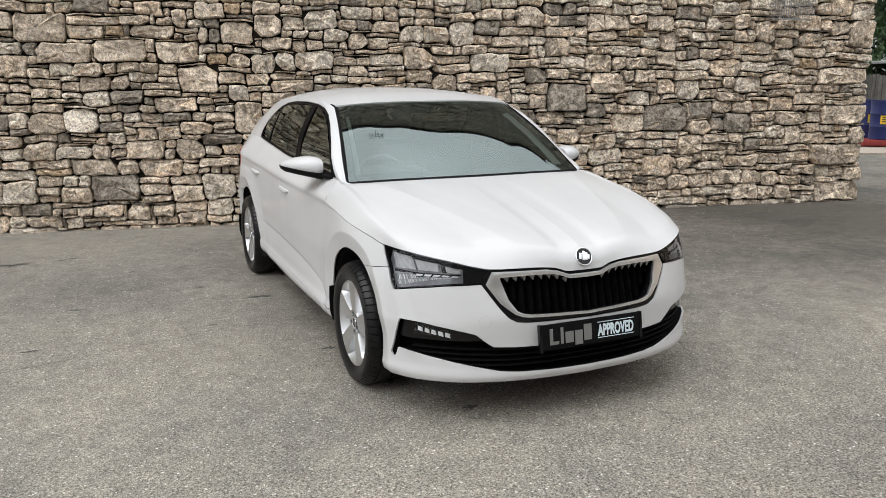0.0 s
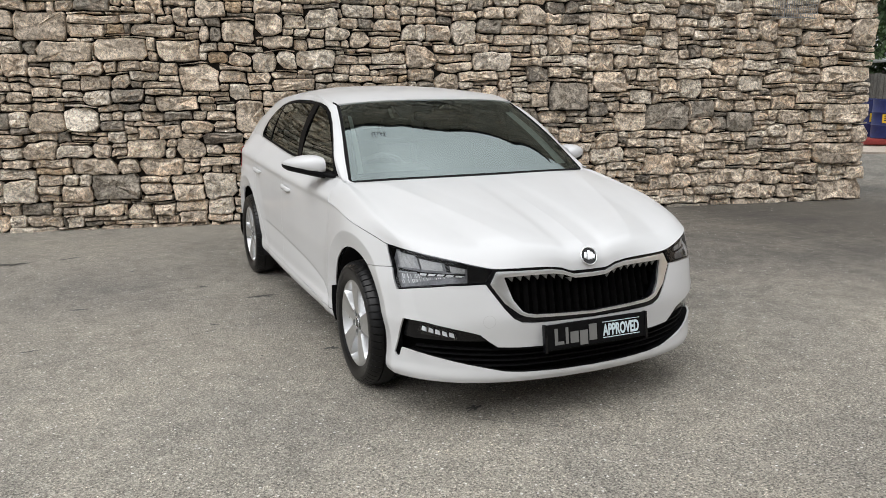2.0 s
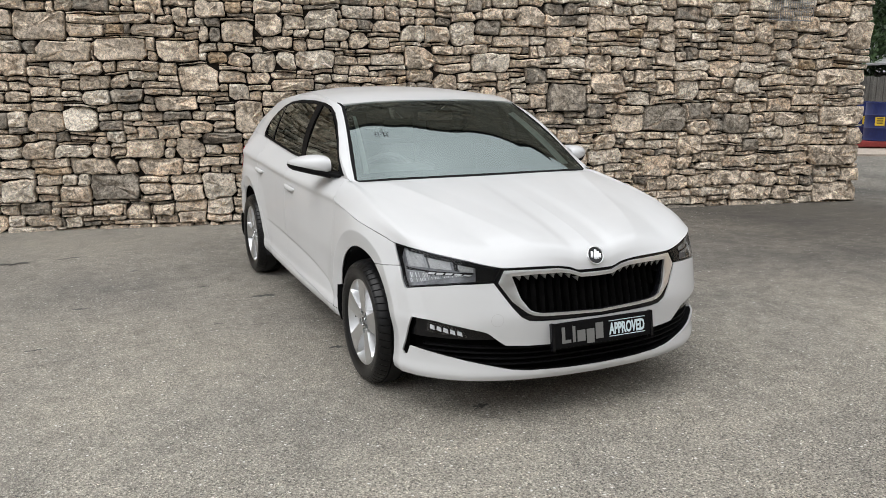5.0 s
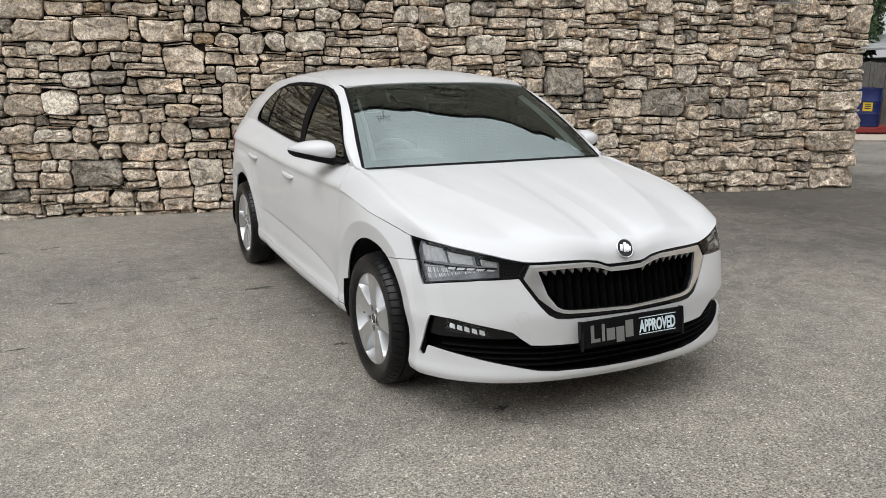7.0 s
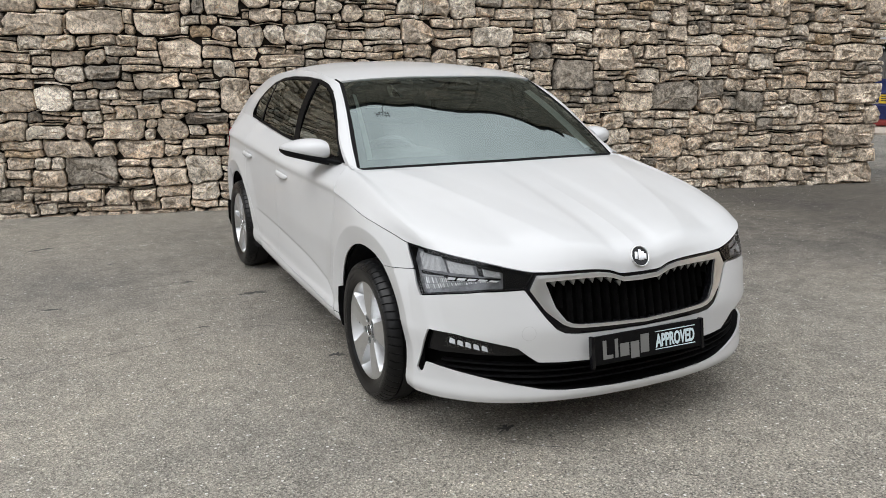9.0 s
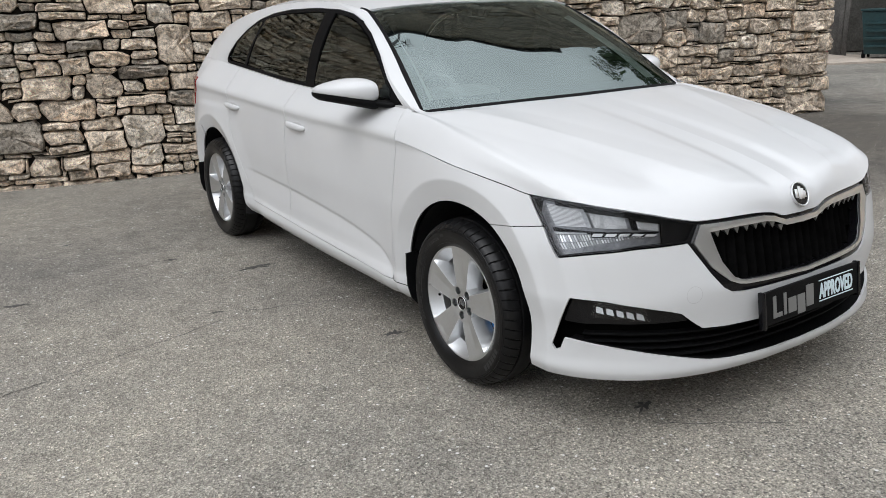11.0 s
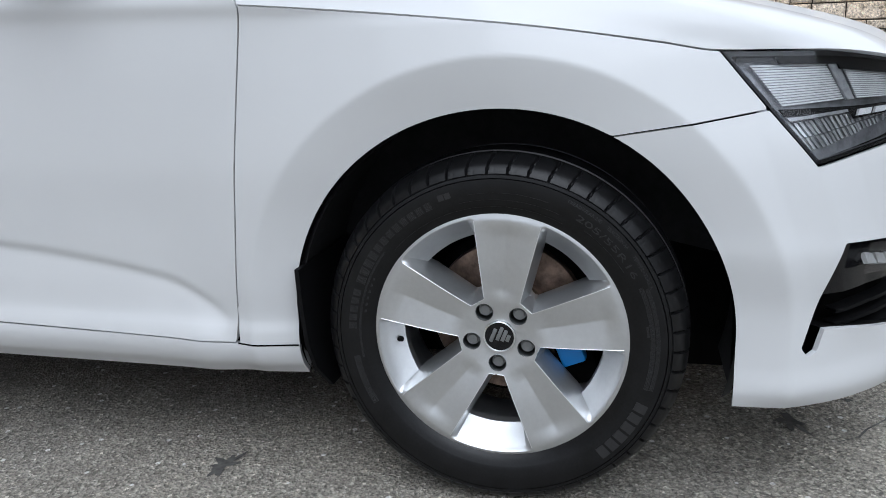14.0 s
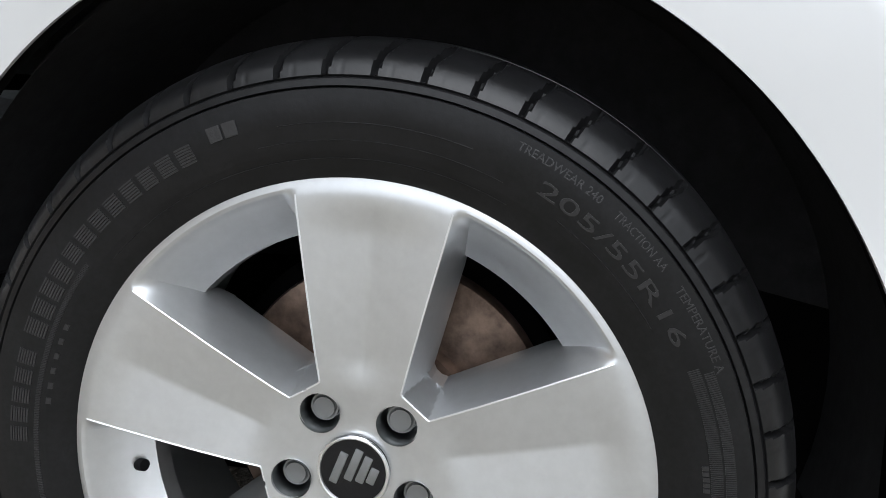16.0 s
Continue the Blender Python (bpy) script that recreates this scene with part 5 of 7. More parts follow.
rows = np.r_[np.linspace(0.018, 0.034, 5), np.linspace(0.036, 0.069, 22), np.linspace(0.0693, 0.080, 12), np.linspace(0.083, 0.182, 36), np.linspace(0.1842, 0.2165, 22)]
cols = np.arange(0, 10 * HALF + 1, 1.0)
cols = np.unique(np.r_[cols, cols[:-1] + 0.5])
RB, RA = np.meshgrid(rows, cols, indexing="ij")
P, F = cut_sheet(rim_surface, RA, RB, rim_keep, 0.020, 0.0, (1, 0, 0))
e1 = np.cross(P[F[0][2]] - P[F[0][0]], P[F[0][3]] - P[F[0][1]])
if e1[0] > 0:
    RA, RB = RA[:, ::-1], RB[:, ::-1]
    P, F = cut_sheet(rim_surface, RA, RB, rim_keep, 0.020, 0.0, (1, 0, 0))
wheel = mesh_part("wheel", P, F, ALLOY, car, "silver five-spoke alloy wheel", sharp=24)


# thin bright tube along every spoke's edge, in place of its bevel's highlight
EDGE_GLINT, _ = material("spoke_edge_highlight", (0.80, 0.81, 0.82), 0.3, 0.7, 0.2)
bevel_r = np.r_[np.linspace(0.0700, 0.080, 12), np.linspace(0.083, 0.2075, 30)]
for k in range(5):
    for sg in (-1, 1):
        line = []
        for r_ in bevel_r:
            if np.interp(r_, _r_tab, _al) < SECTOR / 2 - 1e-4:
                a_, f_, u_ = rim_point(np.array(2 * HALF * k + HALF + sg * N1 * 0.985), np.array(r_))
                line.append((-(float(a_) - TRACK) + 0.0003, -float(f_), float(u_)))
        mesh_part("spoke_bevel", *tube(line, 0.0008, 6), EDGE_GLINT, wheel)


def revolve(profile, seg, close=False):
    """Spins (a, r) pairs about the axle."""
    v = []
    for i in range(seg):
        th = 2 * math.pi * i / seg
        for a, r in profile:
            v.append((-(a - TRACK), -r * math.sin(th), r * math.cos(th)))
    return v, grid_faces(seg, len(profile), wrap=True)


v, f = revolve([(0.850, 0.2165), (0.846, 0.2185), (0.838, 0.2175), (0.836, 0.208), (0.80, 0.200), (0.74, 0.196), (0.68, 0.195), (0.672, 0.214)], 120)
mesh_part("rim_barrel", v, f, ALLOY, wheel)

# tyre with cut shoulder grooves and sidewall lines
prof_a = [0.828, 0.839, 0.846, 0.852, 0.8555, 0.8585, 0.8605, 0.861, 0.8615, 0.863, 0.8645, 0.8655, 0.866, 0.8655, 0.865, 0.8625, 0.8645, 0.8635, 0.8612, 0.8625, 0.860, 0.856, 0.851, 0.846, 0.840, 0.8335, 0.826, 0.818, 0.811, 0.8095, 0.802, 0.7995, 0.790, 0.780, 0.7705, 0.7655]
prof_r = [0.206, 0.2085, 0.213, 0.219, 0.224, 0.229, 0.2335, 0.2345, 0.2355, 0.242, 0.249, 0.256, 0.263, 0.270, 0.2755, 0.2765, 0.2775, 0.282, 0.2833, 0.2845, 0.2895, 0.2945, 0.2985, 0.3015, 0.3045, 0.3075, 0.3100, 0.3118, 0.3130, 0.3070, 0.3072, 0.3136, 0.3146, 0.3153, 0.3158, 0.316]
SEG = 1080
pa, pr = np.array(prof_a), np.array(prof_r)
th = np.linspace(0, 2 * math.pi, SEG, endpoint=False)[:, None]
PA, PR = np.repeat(pa[None], SEG, 0), np.repeat(pr[None], SEG, 0)
blocks = 54
phase = (th * blocks / (2 * math.pi) + (PA - 0.80) * 6.0)
cut = np.abs(phase - np.floor(phase) - 0.5)
groove = (cut > 0.445) & (PR > 0.2885) & (PA > 0.8145)
line = (np.abs(phase * 1.0 - np.floor(phase) - 0.30) < 0.012) & (PR > 0.286) & (PR < 0.297)
PR = np.where(groove, PR - 0.0042, np.where(line, PR - 0.0012, PR))
PA = np.where(groove & (PA > 0.835), PA - 0.0035, PA)
X, Y, Z = -(PA - TRACK), -PR * np.sin(th), PR * np.cos(th)
Z = np.maximum(Z, -AXLE_Z + 0.0005)
half = np.stack([X, Y, Z], -1)
inner = half * np.array([-1, 1, 1])
V = np.concatenate([half, inner[:, ::-1][:, 1:]], 1)
m = V.shape[1]
mesh_part("tyre", V.reshape(-1, 3), grid_faces(SEG, m, wrap=True), RUBBER, wheel, "black road tyre", sharp=30)
side_a = pchip(prof_r[2:26], prof_a[2:26])


def on_tyre(verts, angle, radius, up=1.0):
    """Bends flat shapes (x along, y outwards, z high) onto the tyre's side at an angle clockwise from the top."""
    out = []
    for x, y, z in verts:
        r = radius + y
        t = angle + x / radius
        a = float(side_a(np.array(r))) + z
        out.append((-(a - TRACK), -r * math.sin(t), r * math.cos(t)))
    return out


def word_on_tyre(text, a0, a1, radius, height):
    tv, tf = text_mesh(text, height, 0.0005)
    w = tv[:, 0].max() - tv[:, 0].min()
    tv[:, 0] *= radius * (a1 - a0) / w
    tagged(mesh_part("tyre_word", on_tyre(tv, (a0 + a1) / 2, radius, 1), tf, RUBBER_MARK, wheel, smooth=False), kind="stuff")


word_on_tyre("205/55R16", radians(31), radians(62), 0.2475, 0.0105)
word_on_tyre("TREADWEAR 240", radians(25.5), radians(39), 0.2655, 0.0058)
word_on_tyre("TRACTION AA", radians(41.5), radians(51.5), 0.2655, 0.0058)
word_on_tyre("TEMPERATURE A", radians(54.5), radians(67.5), 0.2655, 0.0058)


def bars_on_tyre(spans, radius, height, ribs=0):
    """Raised plain bars, one for each letter of a marking that is not spelled out."""
    v, f = [], []
    for a0, a1 in spans:
        n = 5
        for k in range(max(1, ribs)):
            h0, h1 = (height * k / max(1, ribs), height * (k + (0.62 if ribs else 1)) / max(1, ribs))
            base = len(v)
            for i in range(n):
                t = (a0 + (a1 - a0) * i / (n - 1))
                for y, z in ((h0, -0.0004), (h0, 0.0007), (h1, 0.0007), (h1, -0.0004)):
                    v += on_tyre([(0, y, z)], t, radius)
            f += [[base + 4 * i + j, base + 4 * i + (j + 1) % 4, base + 4 * i + 4 + (j + 1) % 4, base + 4 * i + 4 + j] for i in range(n - 1) for j in range(4)]
            f += [[base, base + 1, base + 2, base + 3], [base + 4 * n - 1, base + 4 * n - 2, base + 4 * n - 3, base + 4 * n - 4]]
    tagged(mesh_part("tyre_bar", v, f, RUBBER_MARK, wheel, smooth=False), kind="stuff")


def letters(a0, count, pitch, width):
    return [(radians(a0 + i * pitch), radians(a0 + i * pitch + width)) for i in range(count)]


bars_on_tyre(letters(-87.5, 5, 3.5, 2.6), 0.2475, 0.0135, 7)
bars_on_tyre(letters(-68, 4, 3.7, 2.8), 0.2455, 0.0165, 8)
bars_on_tyre(letters(-53, 8, 3.7, 2.8), 0.2475, 0.0135, 7)
bars_on_tyre(letters(-21, 2, 2.6, 2.2), 0.2545, 0.010)
bars_on_tyre(letters(112, 6, 4.6, 3.5), 0.2480, 0.0200)
bars_on_tyre(letters(81, 5, 0.9, 0.7), 0.2440, 0.004)
bars_on_tyre(letters(-80, 6, 3.0, 1.2), 0.2325, 0.003)


def rib_band(a0, a1, radius, height, step=0.32):
    v, f = [], []
    t = a0
    while t < a1:
        base = len(v)
        for dt in (0.0, step * 0.5):
            for y, z in ((0, -0.0003), (0, 0.0006), (height, 0.0006), (height, -0.0003)):
                v += on_tyre([(0, y, z)], radians(t + dt), radius)
        f += [[base + j, base + (j + 1) % 4, base + 4 + (j + 1) % 4, base + 4 + j] for j in range(4)] + [[base, base + 1, base + 2, base + 3], [base + 7, base + 6, base + 5, base + 4]]
        t += step
    tagged(mesh_part("tyre_rib_band", v, f, RUBBER_MARK, wheel, smooth=False), kind="stuff")


rib_band(66, 106, 0.2490, 0.0075)
rib_band(67, 106, 0.2580, 0.0065)
rib_band(-100, -52, 0.2395, 0.0035)
rib_band(-120, -99, 0.2470, 0.0110)


def arc_line(a0, a1, radius, width=0.0007):
    v = []
    n = 60
    for i in range(n + 1):
        t = radians(a0 + (a1 - a0) * i / n)
        for y, z in ((0, -0.0003), (width / 2, 0.0005), (width, -0.0003)):
            v += on_tyre([(0, y, z)], t, radius)
    mesh_part("tyre_line", v, grid_faces(n + 1, 3), RUBBER_MARK, wheel)


for span in ((-48, 28, 0.2300), (-14, 26, 0.2420), (-10, 20, 0.2535), (36, 58, 0.2400)):
    arc_line(*span)

# centre cap, bolts, valve, brake


def cap(r, a):
    def put(name, bm, mat, label=""):
        for v in bm.verts:
            v.co = Vector((-(a + v.co.z - TRACK), -v.co.x, v.co.y))
        part(name, bm, mat, wheel, label)
    bm = bmesh.new()
    bmesh.ops.create_cone(bm, cap_ends=True, segments=48, radius1=r, radius2=r * 0.94, depth=0.008)
    put("centre_cap", bm, GLOSS, "black centre cap with chrome rim")
    for k, (x, y0, y1) in enumerate(((-0.40, -0.55, 0.40), (-0.05, -0.30, 0.66), (0.26, -0.22, 0.58), (0.54, -0.12, 0.36))):
        bm = bmesh.new()
        box(bm, (x - 0.12) * r, (x + 0.12) * r, y0 * r, y1 * r, 0.003, 0.0052, 0.001, pose(0, 0, 0, 0, 0, -22))
        put("cap_bar", bm, STEEL)
    v = []
    for i in range(56):
        for j in range(8):
            t, b = 2 * math.pi * i / 56, 2 * math.pi * j / 8
            rr = r * (0.965 + 0.055 * math.cos(b))
            v.append((-(a + 0.004 + 0.0016 * math.sin(b) - TRACK), -rr * math.sin(t), rr * math.cos(t)))
    mesh_part("cap_rim", v, [[i * 8 + j, (i + 1) % 56 * 8 + j, (i + 1) % 56 * 8 + (j + 1) % 8, i * 8 + (j + 1) % 8] for i in range(56) for j in range(8)], CHROME, wheel)


cap(0.0272, 0.8365)
for bf, bu in BOLTS:
    bm = bmesh.new()
    rod(bm, (-(0.810 - TRACK), -bf, bu), (-(0.829 - TRACK), -bf, bu), 0.0112, 0.0108, 20)
    es = [e for e in bm.edges if abs(e.verts[0].co.x - e.verts[1].co.x) < 1e-6 and e.verts[0].co.x < -(0.828 - TRACK)]
    bmesh.ops.bevel(bm, geom=es, offset=0.0025, segments=3, affect="EDGES")
    part("wheel_bolt", bm, STEEL, wheel)
    v, f = [], []
    for i in range(28):
        t = 2 * math.pi * i / 28
        for a, r in ((0.842, 0.0158), (0.8405, 0.0150), (0.812, 0.0138), (0.812, 0.004)):
            v.append((-(a - 0.0025 - TRACK), -bf - r * math.sin(t), bu + r * math.cos(t)))
    mesh_part("bolt_seat", v, grid_faces(28, 4, wrap=True), SATIN, wheel)
bm = bmesh.new()
va = radians(-97)
v_f, v_u = math.sin(va), math.cos(va)
rod(bm, (-(0.810 - TRACK), -0.205 * v_f, 0.205 * v_u), (-(0.814 - TRACK), -0.196 * v_f, 0.196 * v_u), 0.0095, 0.0085, 18)
rod(bm, (-(0.814 - TRACK), -0.196 * v_f, 0.196 * v_u), (-(0.820 - TRACK), -0.180 * v_f, 0.180 * v_u), 0.0055, 0.0048, 14)
part("valve", bm, BLACK, wheel)
v, f = revolve([(0.742, 0.02), (0.742, 0.066), (0.752, 0.070), (0.752, 0.076), (0.740, 0.080), (0.740, 0.138), (0.736, 0.140), (0.720, 0.140), (0.716, 0.134), (0.716, 0.05)], 96)
mesh_part("brake_disc", v, f, DISC, wheel, "rust-browned brake disc")
v, f = revolve([(0.79, 0.0), (0.79, 0.062), (0.745, 0.068)], 48)
mesh_part("hub_face", v, f, SHADOW, wheel)
bm = bmesh.new()
ca = radians(112)
cm = Matrix.Translation((-(0.755 - TRACK), -0.122 * math.sin(ca), 0.122 * math.cos(ca))) @ Matrix.Rotation(-ca + math.pi, 4, "X")
box(bm, -0.022, 0.022, -0.028, 0.028, -0.022, 0.022, 0.006, cm)
part("caliper_clip", bm, BLUE_CLIP, wheel, "bright blue brake clip")
bm = bmesh.new()
cm = Matrix.Translation((-(0.725 - TRACK), -0.125 * math.sin(ca), 0.125 * math.cos(ca))) @ Matrix.Rotation(-ca + math.pi, 4, "X")
box(bm, -0.025, 0.04, -0.075, 0.075, -0.035, 0.03, 0.01, cm)
part("brake_caliper", bm, SHADOW, wheel)
v, f = revolve([(0.715, 0.155), (0.712, 0.05)], 64)
mesh_part("dust_shield", v, f, SHADOW, wheel)
wheel.matrix_local = pose(-TRACK, 0, AXLE_Z)


def copy_wheel(m):
    ob = copy_thing(wheel, m)
    ob.parent = car
    return ob


copy_wheel(pose(-TRACK, WHEELBASE, AXLE_Z, -25))
copy_wheel(pose(TRACK, 0, AXLE_Z, 0, 0, 180))
copy_wheel(pose(TRACK, WHEELBASE, AXLE_Z, 20, 0, 180))


# ---- ground ----
WALL_TURN = math.atan(0.213)
WALL_DIR, WALL_OUT = Vector((math.cos(WALL_TURN), -math.sin(WALL_TURN), 0)), Vector((-math.sin(WALL_TURN), -math.cos(WALL_TURN), 0))
WALL_AT = Vector((0, 5.03, 0))


def fall(x, y):
    """Height of the yard: level under the car, a little lower along the wall foot."""
    d = (5.03 - y - 0.213 * x) / 1.0224
    return -0.03 * float(smooth01((2.1 - d) / 1.9))


xs = np.unique(np.r_[-600, -200, -60, np.arange(-24, 30.1, 0.75), 60, 200, 600])
ys = np.unique(np.r_[-600, -200, -60, np.arange(-24, 24.1, 0.75), np.arange(2, 7.1, 0.25), 60, 200, 600])
gv = [(x, y, fall(x, y)) for x in xs for y in ys]
ground = tagged(mesh_part("ground", gv, grid_faces(len(xs), len(ys)), ASPHALT), "worn grey asphalt yard with light chippings", "ground", kind="structure")

STAIN = speckled("damp_oil_mark", (0.075, 0.072, 0.067), 0.7, 60, 0.5)
rng = random.Random(5)


def blot(x, y, rx, ry, turn=0.0, name="oil_stain"):
    """An uneven flat mark on the asphalt."""
    v, n = [], 26
    for i in range(n):
        a = 2 * math.pi * i / n
        k = 0.58 + 0.75 * noise.noise((math.cos(a) * 2.6 + x * 3, math.sin(a) * 2.6 + y * 3, 0.3)) + rng.uniform(-0.16, 0.16)
        px, py = rx * k * math.cos(a), ry * k * math.sin(a)
        qx, qy = x + px * math.cos(turn) - py * math.sin(turn), y + px * math.sin(turn) + py * math.cos(turn)
        v.append((qx, qy, fall(qx, qy) + 0.0025))
    v.append((x, y, fall(x, y) + 0.003))
    mesh_part(name, v, [[i, (i + 1) % n, n] for i in range(n)], STAIN, ground)


for q in ((-2.64, 3.77, 0.18, 0.07), (-2.21, 3.83, 0.16, 0.03), (-2.16, 2.04, 0.1, 0.025), (-0.46, -0.55, 0.06, 0.03), (-0.82, 0.56, 0.07, 0.035), (-1.73, 3.07, 0.05, 0.02), (-1.29, 2.32, 0.05, 0.02), (-2.39, 1.22, 0.07, 0.025), (-1.37, 1.31, 0.05, 0.018), (-0.94, 1.87, 0.14, 0.05)):
    blot(*q, turn=rng.uniform(-0.4, 0.4))
for x, y, r in ((-3.4, 1.2, 1), (-1.6, 1.2, 1), (-1.2, -1.3, 1), (0.7, -1.7, 1), (1.6, 0.4, 1), (2.6, -0.6, 1)):
    for _ in range(5):
        blot(x + rng.uniform(-0.9, 0.9), y + rng.uniform(-0.9, 0.9), rng.uniform(0.008, 0.022), rng.uniform(0.006, 0.014), rng.uniform(0, 3))


def crack(points, width=0.0032):
    """A thin dark crack along a line."""
    v = []
    pts = [Vector(p) for p in points]
    line = []
    for a, b in zip(pts, pts[1:]):
        n = max(3, int((b - a).length / 0.05))
        for i in range(n):
            line.append(a.lerp(b, i / n) + Vector((rng.uniform(-0.012, 0.012), rng.uniform(-0.012, 0.012))))
    for p in line:
        w = width * rng.uniform(0.3, 1.0)
        v += [(p.x, p.y - w, fall(p.x, p.y) + 0.002), (p.x, p.y + w, fall(p.x, p.y) + 0.002)]
    mesh_part("crack", v, grid_faces(len(line), 2, flip=False), STAIN, ground)


crack([(-3.30, 0.75), (-2.19, 0.97), (-1.22, 1.23), (-0.73, 1.08)])
crack([(-1.90, 2.55), (-1.33, 2.03), (-0.93, 1.57)])
crack([(-0.21, -0.87), (0.18, -1.56), (0.35, -2.20)])
crack([(-0.54, -0.63), (-0.11, -0.96)])
crack([(3.57, 1.10), (2.94, 0.17), (2.90, -0.60)])


# ---- rubble wall behind the car ----
CELL = 0.025
S0, S1, Z0, Z1 = -9.0, 7.3, -0.15, 2.80
EAVES = 8.5
NS, NZ = int(round((S1 - S0) / CELL)), int(round((Z1 - Z0) / CELL))
taken = np.zeros((NS, NZ), bool)


def wall_place(s, z, out):
    return WALL_AT + WALL_DIR * s + WALL_OUT * out + Vector((0, 0, z))


backing = bmesh.new()
for a, b, z1 in ((S0 - 8, S1 - 0.04, EAVES),):
    c = [wall_place(s, z, o) for s in (a, b) for z in (-0.3, z1) for o in (-0.065, -0.50)]
    vs = [backing.verts.new(p) for p in c]
    for f in ((0, 1, 3, 2), (4, 6, 7, 5), (0, 4, 5, 1), (2, 3, 7, 6), (0, 2, 6, 4), (1, 5, 7, 3)):
        backing.faces.new([vs[i] for i in f])
wall_ob = tagged(part("wall_north", backing, MORTAR, smooth=False), "tall rubble stone building wall in grey and buff", "wall", kind="structure")

# larger stones told apart one by one: left, right, foot, top, kind (0 grey, 1 dark, 2 pale, 3 rusty)
STONES_A = [(-2.90, -2.71, 0.14, 0.26, 0), (-2.84, -2.53, 0.27, 0.51, 2), (-2.74, -2.51, 1.55, 1.78, 0), (-2.69, -2.41, 0.15, 0.27, 1), (-2.64, -2.29, 0.02, 0.14, 0), (-2.63, -2.31, 0.73, 0.90, 0), (-2.61, -2.11, 1.91, 2.19, 0), (-2.55, -2.19, 0.98, 1.20, 0), (-2.55, -2.26, 0.42, 0.54, 0), (-2.52, -2.28, 1.54, 1.66, 0), (-2.46, -2.02, 2.17, 2.31, 0), (-2.39, -1.87, 1.69, 1.89, 0), (-2.31, -2.00, 0.27, 0.42, 0), (-2.31, -1.97, 0.72, 0.85, 2), (-2.28, -2.10, 0.01, 0.13, 2), (-2.19, -1.87, 0.99, 1.24, 2), (-2.13, -1.56, 2.08, 2.18, 0), (-2.12, -1.73, 1.96, 2.08, 0)]
STONES_B = [(-2.08, -1.79, 1.57, 1.69, 0), (-2.01, -1.67, 2.19, 2.32, 1), (-1.99, -1.53, 0.27, 0.56, 1), (-1.99, -1.69, 0.11, 0.22, 0), (-1.87, -1.63, 0.99, 1.11, 1), (-1.85, -1.36, 1.69, 1.93, 0), (-1.73, -1.41, 1.28, 1.43, 1), (-1.73, -1.56, 1.97, 2.08, 3), (-1.68, -1.42, 0.04, 0.22, 0), (-1.62, -1.23, 0.71, 0.91, 0), (-1.56, -1.25, 1.49, 1.60, 2), (-1.53, -1.20, 0.32, 0.45, 0), (-1.50, -1.07, 1.94, 2.07, 0), (-1.46, -1.14, 2.18, 2.33, 0), (-1.41, -1.17, 0.11, 0.22, 0), (-1.40, -1.15, 2.07, 2.20, 2), (-1.26, -0.83, 1.69, 1.93, 0), (-1.19, -0.88, 0.25, 0.43, 0)]
STONES_C = [(-1.15, -0.85, 2.05, 2.25, 0), (-1.13, -0.82, 0.71, 0.91, 0), (-1.12, -0.85, -0.01, 0.12, 0), (-1.05, -0.65, 1.41, 1.68, 0), (-0.95, -0.60, 1.91, 2.06, 0), (-0.87, -0.52, 0.26, 0.52, 2), (-0.84, -0.54, 2.14, 2.32, 0), (-0.65, -0.43, 0.72, 0.85, 0), (-0.60, -0.25, 1.89, 2.12, 0), (-0.56, -0.30, 1.66, 1.80, 0), (-0.50, -0.21, 0.94, 1.29, 0), (-0.30, -0.06, 1.61, 1.80, 2), (-0.29, -0.13, 1.87, 1.96, 0), (-0.27, 0.05, 1.97, 2.20, 0), (0.18, 0.58, 1.63, 1.83, 2), (0.28, 0.63, 2.04, 2.25, 2), (0.68, 1.01, 2.16, 2.31, 2), (0.74, 0.96, 1.85, 2.02, 0)]
STONES_D = [(1.29, 1.58, 1.92, 2.09, 2), (1.34, 1.67, 1.63, 1.88, 0), (1.88, 2.14, 1.91, 2.15, 2), (2.09, 2.54, 1.60, 1.81, 2), (2.23, 2.47, 2.18, 2.30, 0), (2.34, 2.81, 1.88, 2.00, 0), (2.66, 2.94, 2.10, 2.33, 0), (2.69, 3.01, 1.75, 1.90, 0), (2.74, 3.01, 1.47, 1.65, 1), (2.90, 3.23, 0.99, 1.15, 0), (3.01, 3.28, 1.78, 2.01, 0), (3.02, 3.49, 1.15, 1.48, 1), (3.16, 3.42, 0.78, 0.94, 0), (3.48, 3.80, 1.60, 1.81, 0), (3.49, 3.88, 1.94, 2.07, 0), (3.55, 3.95, 1.36, 1.60, 0), (3.63, 3.89, 0.70, 0.88, 0), (3.86, 4.23, 0.89, 1.13, 0)]
